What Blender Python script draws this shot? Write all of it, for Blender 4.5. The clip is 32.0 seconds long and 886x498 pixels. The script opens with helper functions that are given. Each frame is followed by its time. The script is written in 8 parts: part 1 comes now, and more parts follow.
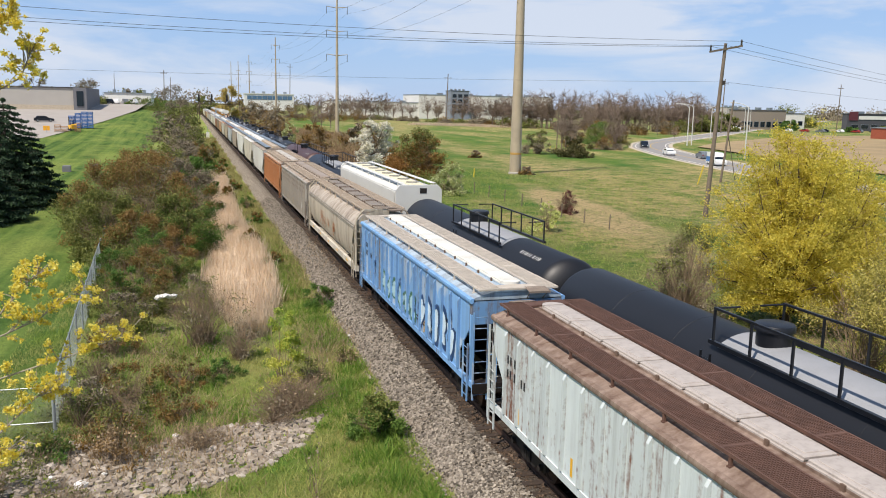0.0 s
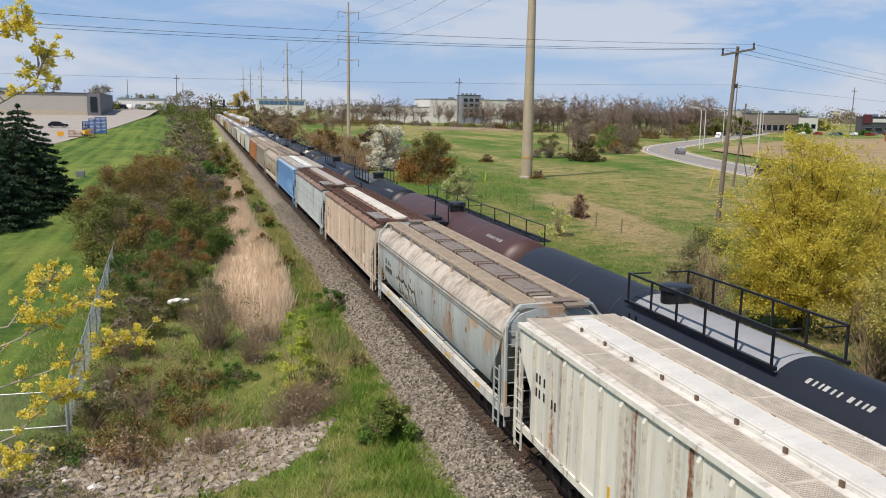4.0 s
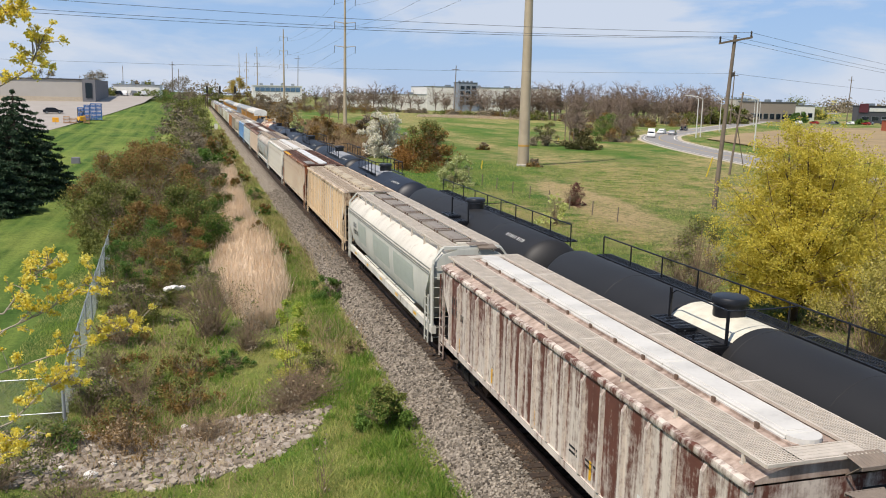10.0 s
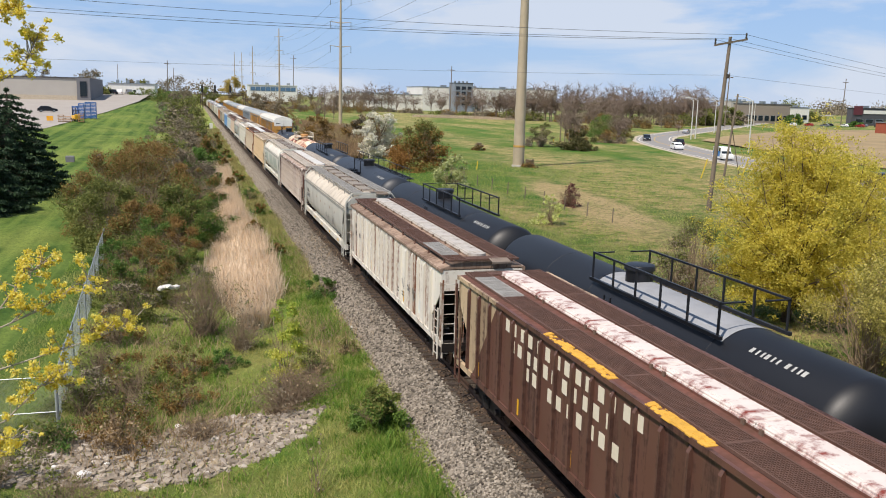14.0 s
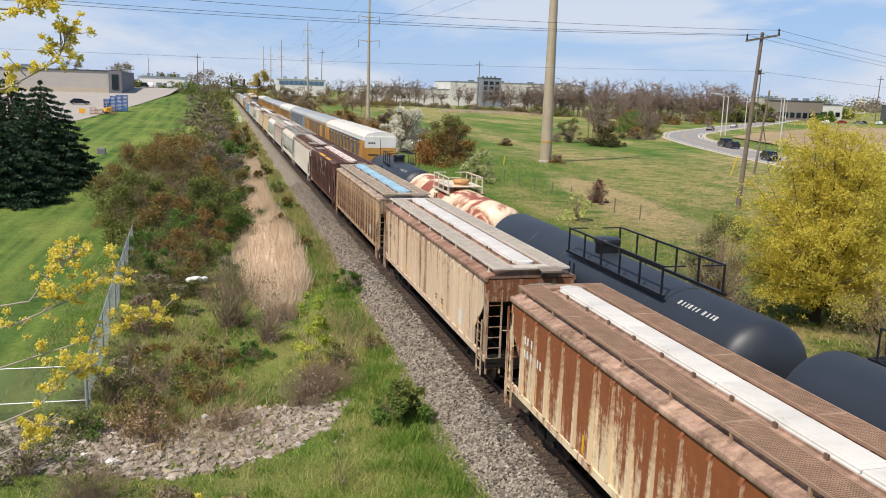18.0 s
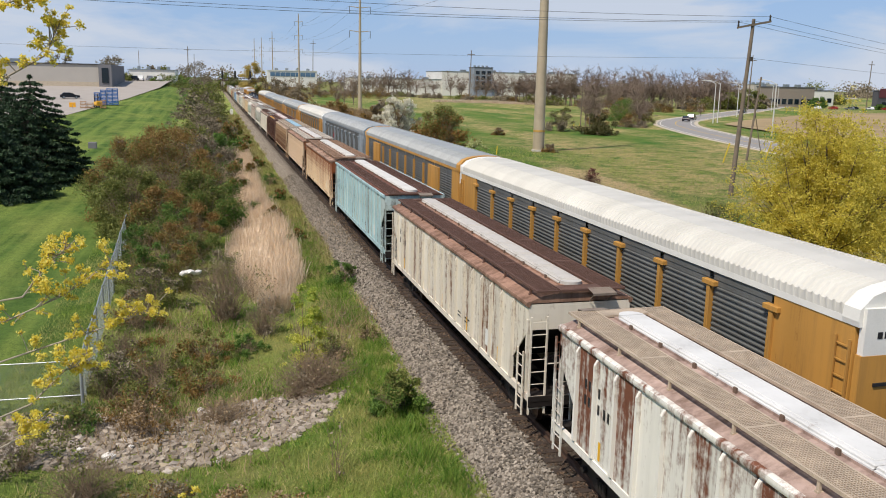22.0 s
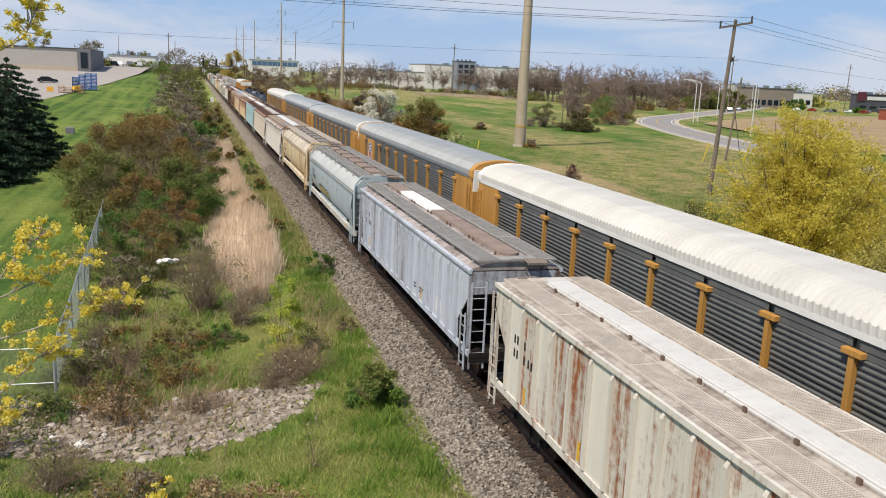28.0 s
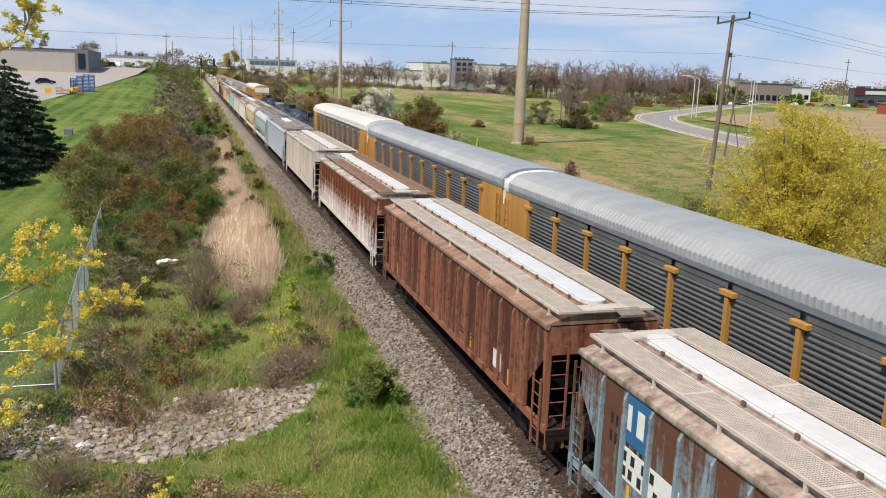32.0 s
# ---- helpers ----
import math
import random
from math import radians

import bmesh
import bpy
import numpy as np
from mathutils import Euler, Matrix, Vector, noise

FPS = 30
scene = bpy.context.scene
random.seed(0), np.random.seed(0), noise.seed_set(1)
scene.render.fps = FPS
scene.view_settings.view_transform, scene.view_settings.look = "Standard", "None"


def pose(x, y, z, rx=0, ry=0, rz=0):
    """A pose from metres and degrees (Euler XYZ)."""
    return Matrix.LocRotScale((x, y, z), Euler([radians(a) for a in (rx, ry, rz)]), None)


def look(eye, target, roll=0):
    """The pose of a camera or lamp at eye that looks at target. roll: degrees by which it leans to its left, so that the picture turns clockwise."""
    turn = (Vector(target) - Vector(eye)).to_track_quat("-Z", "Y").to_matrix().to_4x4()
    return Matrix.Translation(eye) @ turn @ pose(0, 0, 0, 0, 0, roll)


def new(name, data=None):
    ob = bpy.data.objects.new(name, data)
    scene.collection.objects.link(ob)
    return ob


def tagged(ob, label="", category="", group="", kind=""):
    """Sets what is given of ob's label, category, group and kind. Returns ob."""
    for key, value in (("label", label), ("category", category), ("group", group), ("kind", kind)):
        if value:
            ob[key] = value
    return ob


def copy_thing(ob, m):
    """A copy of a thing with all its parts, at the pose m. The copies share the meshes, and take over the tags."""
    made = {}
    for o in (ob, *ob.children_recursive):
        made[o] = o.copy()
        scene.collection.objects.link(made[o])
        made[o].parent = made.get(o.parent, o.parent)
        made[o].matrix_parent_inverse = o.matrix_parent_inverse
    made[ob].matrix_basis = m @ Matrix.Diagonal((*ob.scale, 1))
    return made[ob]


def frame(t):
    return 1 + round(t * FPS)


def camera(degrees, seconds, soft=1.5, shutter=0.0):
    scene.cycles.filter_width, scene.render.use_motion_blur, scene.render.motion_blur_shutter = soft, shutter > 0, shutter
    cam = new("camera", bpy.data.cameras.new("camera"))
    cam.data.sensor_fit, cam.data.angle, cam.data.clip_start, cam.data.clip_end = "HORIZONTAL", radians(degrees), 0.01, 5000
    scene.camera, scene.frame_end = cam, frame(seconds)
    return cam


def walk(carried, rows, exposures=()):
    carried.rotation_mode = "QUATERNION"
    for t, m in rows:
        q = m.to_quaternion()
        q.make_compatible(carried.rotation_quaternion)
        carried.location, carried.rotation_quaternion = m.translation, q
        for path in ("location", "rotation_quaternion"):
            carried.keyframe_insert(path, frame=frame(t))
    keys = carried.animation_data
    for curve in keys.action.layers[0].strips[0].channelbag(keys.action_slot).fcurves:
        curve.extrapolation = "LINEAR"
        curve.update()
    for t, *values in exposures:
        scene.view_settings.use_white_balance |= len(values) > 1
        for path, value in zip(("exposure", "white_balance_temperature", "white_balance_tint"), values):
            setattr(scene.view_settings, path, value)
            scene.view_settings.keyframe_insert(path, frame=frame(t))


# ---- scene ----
cam = camera(55.66, 32.0, soft=1.0)
EYE = (-9.09, 0.0, 9.14)


def heading(yaw, pitch, roll):
    """The camera at its stand on the bridge: degrees right of the track's line, up, and of lean."""
    y, p = radians(yaw), radians(pitch)
    way = Vector((math.sin(y) * math.cos(p), math.cos(y) * math.cos(p), math.sin(p)))
    return look(EYE, Vector(EYE) + way, roll)


walk(cam, [
    (0, heading(16.791, -9.744, 1.152)), (0.5, heading(16.516, -9.572, 0.850)), (1, heading(16.264, -9.390, 0.751)),
    (1.5, heading(16.212, -9.274, 0.697)), (2, heading(16.173, -9.274, 0.749)), (2.5, heading(16.171, -9.262, 0.818)),
    (3, heading(16.129, -9.335, 0.880)), (3.5, heading(16.087, -9.425, 0.926)), (5.5, heading(15.704, -9.578, 0.938)),
    (6, heading(15.889, -9.674, 0.947)), (6.5, heading(16.428, -9.750, 0.888)), (7, heading(16.700, -9.742, 0.756)),
    (7.5, heading(16.606, -9.651, 0.846)), (8, heading(16.445, -9.845, 0.940)), (8.5, heading(16.369, -10.042, 0.985)),
    (9, heading(16.262, -10.212, 0.964)), (9.5, heading(16.188, -10.258, 1.050)), (10, heading(16.267, -10.295, 1.165)),
    (10.5, heading(16.439, -10.357, 1.286)), (11, heading(16.473, -10.423, 1.305)), (11.5, heading(16.456, -10.437, 1.327)),
    (12, heading(16.488, -10.445, 1.361)), (12.5, heading(16.548, -10.387, 1.404)), (13, heading(16.572, -10.353, 1.373)),
    (13.5, heading(16.627, -10.329, 1.417)), (14, heading(16.618, -10.266, 1.447)), (14.5, heading(16.613, -10.271, 1.469)),
    (16.5, heading(16.534, -10.672, 1.656)), (17, heading(15.997, -10.590, 1.567)), (17.5, heading(15.351, -10.521, 1.679)),
    (18, heading(14.831, -10.661, 1.768)), (18.5, heading(14.709, -10.957, 1.585)), (19, heading(14.623, -11.143, 0.928)),
    (19.5, heading(14.714, -11.157, 0.744)), (20, heading(14.851, -11.119, 0.634)), (20.5, heading(14.952, -11.062, 0.433)),
    (21, heading(15.110, -11.060, 0.450)), (21.5, heading(15.135, -11.127, 0.742)), (22, heading(15.275, -11.305, 1.161)),
    (22.5, heading(15.487, -11.463, 1.377)), (23, heading(15.598, -11.627, 1.541)), (23.5, heading(15.808, -11.691, 1.847)),
    (24, heading(16.184, -11.784, 2.199)), (24.5, heading(16.238, -12.038, 2.456)), (25, heading(16.129, -12.204, 2.450)),
    (25.5, heading(16.255, -12.133, 2.296)), (27.5, heading(16.497, -11.791, 2.526)), (28, heading(16.715, -11.711, 2.539)),
    (28.5, heading(17.012, -11.558, 2.315)), (29, heading(17.083, -11.600, 2.222)), (29.5, heading(17.020, -11.730, 2.280)),
    (30, heading(16.971, -11.763, 2.174)), (30.5, heading(16.931, -11.813, 2.124)), (31, heading(16.895, -11.812, 2.068)),
    (31.5, heading(16.790, -11.838, 2.065)), (32, heading(16.754, -11.839, 2.044)),
], [(0, 0.08), (1, 0.0), (2, -0.17), (3, -0.22), (6, 0.09), (7, 0.0), (8, -0.1), (9, -0.16), (10, -0.02), (11, 0.0), (12, 0.05), (14, 0.04), (17, -0.06), (18, 0.04), (19, 0.0), (20, -0.07), (21, -0.05), (22, -0.13), (24, -0.17), (25, -0.05), (28, -0.07), (30, -0.08), (31, 0.0), (32, 0.0)])

# ---- daylight: a bright spring sky with thin cloud, the sun high behind the bridge ----
SUN_FROM = Vector((-0.60, -0.42, 1.08)).normalized()
world = bpy.data.worlds.new("sky")
world.use_nodes = True
scene.world = world
wn, wl = world.node_tree.nodes, world.node_tree.links
wn.clear()
w_out = wn.new("ShaderNodeOutputWorld")
w_bg = wn.new("ShaderNodeBackground")
w_sky = wn.new("ShaderNodeTexSky")
w_sky.sky_type, w_sky.sun_disc = "NISHITA", False
w_sky.sun_elevation = math.asin(SUN_FROM.z)
w_sky.sun_rotation = math.atan2(SUN_FROM.x, SUN_FROM.y)
w_sky.air_density, w_sky.dust_density, w_sky.ozone_density = 1.0, 0.15, 1.5
w_co = wn.new("ShaderNodeTexCoord")
w_map = wn.new("ShaderNodeMapping")
w_map.inputs["Scale"].default_value = (1.7, 1.7, 8.0)
w_map.inputs["Rotation"].default_value = (0.05, 0.03, 0.4)
w_noise = wn.new("ShaderNodeTexNoise")
w_noise.inputs["Scale"].default_value = 1.9
w_noise.inputs["Detail"].default_value = 9.0
w_noise.inputs["Roughness"].default_value = 0.56
w_noise.inputs["Distortion"].default_value = 0.5
w_ramp = wn.new("ShaderNodeValToRGB")
w_ramp.color_ramp.elements[0].position, w_ramp.color_ramp.elements[0].color = 0.44, (0, 0, 0, 1)
w_ramp.color_ramp.elements[1].position, w_ramp.color_ramp.elements[1].color = 0.60, (1, 1, 1, 1)
w_mix = wn.new("ShaderNodeMixRGB")
w_mix.inputs["Color2"].default_value = (5.7, 6.1, 6.9, 1)
w_bg.inputs["Strength"].default_value = 0.12
wl.new(w_co.outputs["Generated"], w_map.inputs["Vector"])
wl.new(w_map.outputs["Vector"], w_noise.inputs["Vector"])
wl.new(w_noise.outputs["Fac"], w_ramp.inputs["Fac"])
w_thin = wn.new("ShaderNodeMath")
w_thin.operation = "MULTIPLY"
wl.new(w_ramp.outputs["Color"], w_thin.inputs[0])
wl.new(w_thin.outputs[0], w_mix.inputs["Fac"])
w_haze = wn.new("ShaderNodeMixRGB")
w_sep = wn.new("ShaderNodeSeparateXYZ")
w_high = wn.new("ShaderNodeMapRange")
w_high.inputs["From Min"].default_value, w_high.inputs["From Max"].default_value = 0.12, 0.75
w_high.inputs["To Min"].default_value, w_high.inputs["To Max"].default_value = 0.80, 0.12
wl.new(w_co.outputs["Generated"], w_sep.inputs[0])
wl.new(w_sep.outputs["Z"], w_high.inputs["Value"])
wl.new(w_high.outputs[0], w_haze.inputs["Fac"])
wl.new(w_high.outputs[0], w_thin.inputs[1])
w_haze.inputs["Color2"].default_value = (2.6, 4.05, 6.8, 1)
wl.new(w_sky.outputs["Color"], w_haze.inputs["Color1"])
wl.new(w_haze.outputs["Color"], w_mix.inputs["Color1"])
wl.new(w_mix.outputs["Color"], w_bg.inputs["Color"])
wl.new(w_bg.outputs["Background"], w_out.inputs["Surface"])
sun = new("sun", bpy.data.lights.new("sun", "SUN"))
sun.data.energy, sun.data.angle, sun.data.color = 5.8, radians(0.53), (1.0, 0.905, 0.80)
sun.matrix_basis = look(SUN_FROM * 300, (0, 0, 0))
scene.view_settings.exposure = 0.0

# ---- materials ----
rng = random.Random(7)
MATS = {}


def lin(h):
    """A colour from its six-digit hex form, as linear values."""
    v = [int(h[i:i + 2], 16) / 255 for i in (0, 2, 4)]
    return tuple(c / 12.92 if c <= 0.04045 else ((c + 0.055) / 1.055) ** 2.4 for c in v) + (1.0,)


class Nodes:
    """A small writer of node trees."""

    def __init__(self, name):
        self.mat = bpy.data.materials.new(name)
        self.mat.use_nodes = True
        self.t = self.mat.node_tree
        self.bsdf = self.t.nodes["Principled BSDF"]
        self.co = self.t.nodes.new("ShaderNodeTexCoord")

    def link(self, a, b):
        self.t.links.new(a, b)

    def mapped(self, scale=(1, 1, 1), shift=(0, 0, 0), turn=(0, 0, 0)):
        m = self.t.nodes.new("ShaderNodeMapping")
        m.inputs["Scale"].default_value, m.inputs["Location"].default_value = scale, shift
        m.inputs["Rotation"].default_value = turn
        self.link(self.co.outputs["Object"], m.inputs["Vector"])
        return m.outputs["Vector"]

    def noise(self, vec, scale, detail=4.0, rough=0.55, distort=0.0):
        n = self.t.nodes.new("ShaderNodeTexNoise")
        n.inputs["Scale"].default_value, n.inputs["Detail"].default_value = scale, detail
        n.inputs["Roughness"].default_value, n.inputs["Distortion"].default_value = rough, distort
        self.link(vec, n.inputs["Vector"])
        return n.outputs["Fac"]

    def ramp(self, fac, a, b, ca=(0, 0, 0, 1), cb=(1, 1, 1, 1)):
        r = self.t.nodes.new("ShaderNodeValToRGB")
        r.color_ramp.elements[0].position, r.color_ramp.elements[0].color = a, ca
        r.color_ramp.elements[1].position, r.color_ramp.elements[1].color = b, cb
        self.link(fac, r.inputs["Fac"])
        return r.outputs["Color"]

    def mix(self, fac, a, b, mode="MIX"):
        m = self.t.nodes.new("ShaderNodeMixRGB")
        m.blend_type = mode
        for value, socket in ((fac, m.inputs["Fac"]), (a, m.inputs["Color1"]), (b, m.inputs["Color2"])):
            if isinstance(value, (int, float)):
                socket.default_value = value
            elif isinstance(value, tuple):
                socket.default_value = value
            else:
                self.link(value, socket)
        return m.outputs["Color"]

    def math(self, op, a, b=0.0):
        m = self.t.nodes.new("ShaderNodeMath")
        m.operation, m.use_clamp = op, True
        for value, socket in ((a, m.inputs[0]), (b, m.inputs[1])):
            if isinstance(value, (int, float)):
                socket.default_value = value
            else:
                self.link(value, socket)
        return m.outputs[0]

    def bump(self, height, strength, distance=0.02):
        b = self.t.nodes.new("ShaderNodeBump")
        b.inputs["Strength"].default_value, b.inputs["Distance"].default_value = strength, distance
        self.link(height, b.inputs["Height"])
        self.link(b.outputs["Normal"], self.bsdf.inputs["Normal"])

    def done(self, colour, rough=0.6, metal=0.0, spec=0.5):
        if isinstance(colour, tuple):
            self.bsdf.inputs["Base Color"].default_value = colour
        else:
            self.link(colour, self.bsdf.inputs["Base Color"])
        if isinstance(rough, (int, float)):
            self.bsdf.inputs["Roughness"].default_value = rough
        else:
            self.link(rough, self.bsdf.inputs["Roughness"])
        self.bsdf.inputs["Metallic"].default_value = metal
        self.bsdf.inputs["Specular IOR Level"].default_value = spec
        return self.mat


def plain(name, h, rough=0.6, metal=0.0, vary=0.25, scale=3.0, grain=40.0, relief=0.15):
    """A surface of one colour with stains and grain."""
    if name in MATS:
        return MATS[name]
    n = Nodes(name)
    base = lin(h)
    dark = tuple(c * (1 - vary) for c in base[:3]) + (1,)
    lite = tuple(min(1, c * (1 + vary * 0.6)) for c in base[:3]) + (1,)
    v = n.mapped()
    big = n.ramp(n.noise(v, scale, 5), 0.3, 0.7, dark, lite)
    fine = n.noise(v, grain, 3)
    col = n.mix(0.35, big, n.ramp(fine, 0.25, 0.75, dark, lite))
    n.bump(fine, relief, 0.01)
    MATS[name] = n.done(col, rough, metal)
    return MATS[name]


def car_paint(name, h, rust="6b3a22", amount=0.3, dirt=0.25, streak=1.0, rough=0.55, patch="", seed=0.0, top=0.0, split="", panels=0.0):
    """Weathered car paint: rust that runs down in streaks, faded patches, grime."""
    if name in MATS:
        return MATS[name]
    n = Nodes(name)
    base = lin(h)
    s = (seed * 7.3 % 11, seed * 3.1 % 13, seed * 1.7 % 9)
    v = n.mapped((1, 1, 1), s)
    vs = n.mapped((2.6, 4.2, 0.30), s)
    vs2 = n.mapped((5.5, 5.5, 0.35), s)
    fade = n.ramp(n.noise(v, 0.55, 5, 0.6), 0.3, 0.72)
    pale = tuple(min(0.9, c * 1.22 + 0.02) for c in base[:3]) + (1,)
    col = n.mix(n.math("MULTIPLY", fade, 0.5), base, pale)
    if split:
        sx = n.t.nodes.new("ShaderNodeSeparateXYZ")
        n.link(n.co.outputs["Object"], sx.inputs[0])
        slant = n.t.nodes.new("ShaderNodeMath")
        slant.operation, slant.inputs[1].default_value = "MULTIPLY_ADD", 0.75
        n.link(sx.outputs["Z"], slant.inputs[0])
        n.link(sx.outputs["Y"], slant.inputs[2])
        over = n.t.nodes.new("ShaderNodeMath")
        over.operation, over.inputs[1].default_value = "GREATER_THAN", 7.6
        n.link(slant.outputs[0], over.inputs[0])
        col = n.mix(over.outputs[0], col, lin(split))
    if patch:
        spots = n.ramp(n.noise(v, 0.8, 3, 0.4), 0.56, 0.6)
        col = n.mix(n.math("MULTIPLY", spots, 0.75), col, lin(patch))
    sheet = n.t.nodes.new("ShaderNodeTexNoise")
    sheet.inputs["Scale"].default_value, sheet.inputs["Detail"].default_value = 1.0, 2.0
    n.link(n.mapped((0.2, 1.05, 0.06), s), sheet.inputs["Vector"])
    panel = sheet.outputs["Fac"]
    if panels:
        axis = n.t.nodes.new("ShaderNodeSeparateXYZ")
        n.link(n.co.outputs["Object"], axis.inputs[0])
        bay = n.t.nodes.new("ShaderNodeMath")
        bay.operation = "MULTIPLY_ADD"
        bay.inputs[1].default_value, bay.inputs[2].default_value = 1 / panels, 8.0 + 40 * (seed % 7)
        n.link(axis.outputs["Y"], bay.inputs[0])
        whole = n.t.nodes.new("ShaderNodeMath")
        whole.operation = "FLOOR"
        n.link(bay.outputs[0], whole.inputs[0])
        white = n.t.nodes.new("ShaderNodeTexWhiteNoise")
        white.noise_dimensions = "1D"
        n.link(whole.outputs[0], white.inputs["W"])
        panel = n.math("ADD", n.math("MULTIPLY", white.outputs["Value"], 0.5), 0.25)
    tone = n.ramp(panel, 0.30, 0.72)
    col = n.mix(n.math("MULTIPLY", tone, 0.36 + dirt * 0.8), col, tuple(c * 0.62 for c in base[:3]) + (1,))
    grime = n.noise(vs2, 1.0, 6, 0.7)
    col = n.mix(n.math("MULTIPLY", n.math("MULTIPLY", n.ramp(grime, 0.47, 0.72), n.math("ADD", n.math("MULTIPLY", tone, 0.8), 0.3)), min(1.0, dirt * 2.4)), col, lin("4d4238"))
    run = n.noise(vs, 1.0, 7, 0.66, 0.3)
    flake = n.noise(v, 5.0, 6, 0.7)
    both = n.math("ADD", n.math("ADD", n.math("MULTIPLY", run, 0.50), n.math("MULTIPLY", flake, 0.26)), n.math("MULTIPLY", panel, 0.24))
    if top:
        sep = n.t.nodes.new("ShaderNodeSeparateXYZ")
        n.link(n.co.outputs["Object"], sep.inputs[0])
        up = n.t.nodes.new("ShaderNodeMapRange")
        up.inputs["From Min"].default_value, up.inputs["From Max"].default_value = 1.2, 4.1
        up.inputs["To Min"].default_value, up.inputs["To Max"].default_value = -top * 0.35, top
        n.link(sep.outputs["Z"], up.inputs["Value"])
        m = n.t.nodes.new("ShaderNodeMath")
        m.operation = "ADD"
        n.link(both, m.inputs[0])
        n.link(up.outputs[0], m.inputs[1])
        both = m.outputs[0]
    edge = (0.645 if panels else 0.685) - 0.31 * amount
    mask = n.ramp(both, edge - 0.045 * streak, edge + 0.055 * max(1.0, streak * 0.7))
    rusty = n.mix(n.noise(v, 3.0, 5, 0.7), lin(rust), tuple(c * 0.45 for c in lin(rust)[:3]) + (1,))
    col = n.mix(mask, col, rusty)
    n.bump(flake, 0.12, 0.01)
    r = n.math("ADD", n.math("MULTIPLY", mask, 0.3), rough)
    MATS[name] = n.done(col, r, 0.0, 0.4)
    return MATS[name]


def leaf(name, h, h2, rough=0.6, through_light=0.25, drift=""):
    """Leaves that differ one from the next."""
    if name in MATS:
        return MATS[name]
    n = Nodes(name)
    geo = n.t.nodes.new("ShaderNodeNewGeometry")
    col = n.ramp(geo.outputs["Random Per Island"], 0.0, 1.0, lin(h), lin(h2))
    big = n.noise(n.mapped(), 0.9, 3)
    col = n.mix(n.math("MULTIPLY", big, 0.35), col, tuple(c * 0.45 for c in lin(h)[:3]) + (1,))
    if drift:
        col = n.mix(n.ramp(n.noise(n.mapped(), 0.33, 5, 0.6), 0.42, 0.58), col, n.mix(0.55, col, lin(drift)))
    n.done(col, rough, 0.0, 0.25)
    if through_light:
        tr = n.t.nodes.new("ShaderNodeBsdfTranslucent")
        n.link(col, tr.inputs["Color"])
        ms = n.t.nodes.new("ShaderNodeMixShader")
        ms.inputs[0].default_value = through_light
        n.link(n.bsdf.outputs[0], ms.inputs[1])
        n.link(tr.outputs[0], ms.inputs[2])
        n.link(ms.outputs[0], n.t.nodes["Material Output"].inputs["Surface"])
    MATS[name] = n.mat
    return n.mat


STEEL_DARK = plain("dark steel", "2b2624", 0.6, 0.3, 0.4)
WHEEL = plain("wheel steel", "4a3a30", 0.55, 0.6, 0.4)
RAIL = plain("rail steel", "6a5548", 0.45, 0.7, 0.35)
BLACK = plain("black paint", "15161a", 0.4, 0.0, 0.3)
YELLOW = plain("rack yellow", "c8912c", 0.6, 0.0, 0.3, 1.2)
WHITE = plain("white paint", "d8d7d0", 0.55, 0.0, 0.15, 1.0)
INK = plain("stencil black", "1c1c1e", 0.7, 0.0, 0.2)
INK_W = plain("stencil white", "d5d5cf", 0.7, 0.0, 0.2)
WOOD = plain("weathered wood", "6f6355", 0.85, 0.0, 0.35, 2.0, 25.0, 0.4)
TIE = plain("tie wood", "372c24", 0.9, 0.0, 0.45, 2.5, 25.0, 0.5)
CONCRETE = plain("concrete", "a7a297", 0.85, 0.0, 0.2, 1.5)
GALV = plain("galvanised steel", "8f979b", 0.42, 0.55, 0.2, 2.0)
GLASS = plain("dark glass", "1b232b", 0.12, 0.0, 0.2)
BARK = plain("bark", "4d4238", 0.9, 0.0, 0.4, 5.0, 40.0, 0.5)
TWIG = plain("twigs", "7a6853", 0.9, 0.0, 0.4, 5.0)
STRAW = leaf("straw", "c6ad90", "e6d6be", 0.8, 0.3)
GRASS = leaf("grass blades", "5d842e", "b0be5c", 0.7, 0.42, "c2b27a")
OLD_GRASS = leaf("old grass", "a39b62", "cdbd8e", 0.8, 0.35)
OIL_STONE = leaf("oily stones", "3a2f27", "6a5848", 0.8, 0.0)
DRY = leaf("dry stalks", "917b5f", "c2ab88", 0.8, 0.25)
STONE = leaf("stones", "7c7164", "ada293", 0.9, 0.0)
GRAVEL = leaf("gravel", "49433c", "a99f91", 0.9, 0.0)


def ground_material():
    """Spring grass with dry and bare patches."""
    n = Nodes("meadow")
    v = n.mapped()
    g = n.mix(n.ramp(n.noise(v, 0.35, 6, 0.65), 0.35, 0.65), lin("5f8233"), lin("8f9350"))
    fine = n.noise(v, 9.0, 8, 0.85)
    g = n.mix(n.math("MULTIPLY", n.ramp(fine, 0.48, 0.6), 0.6), g, lin("4a5c2a"))
    dry = n.ramp(n.noise(v, 0.06, 7, 0.62), 0.45, 0.58)
    dry2 = n.math("MULTIPLY", dry, n.ramp(n.noise(v, 0.9, 5, 0.7), 0.3, 0.6))
    g = n.mix(n.math("MULTIPLY", dry2, 0.5), g, lin("a8946c"))
    n.bump(fine, 1.0, 0.12)
    return n.done(g, 0.95, 0.0, 0.1)


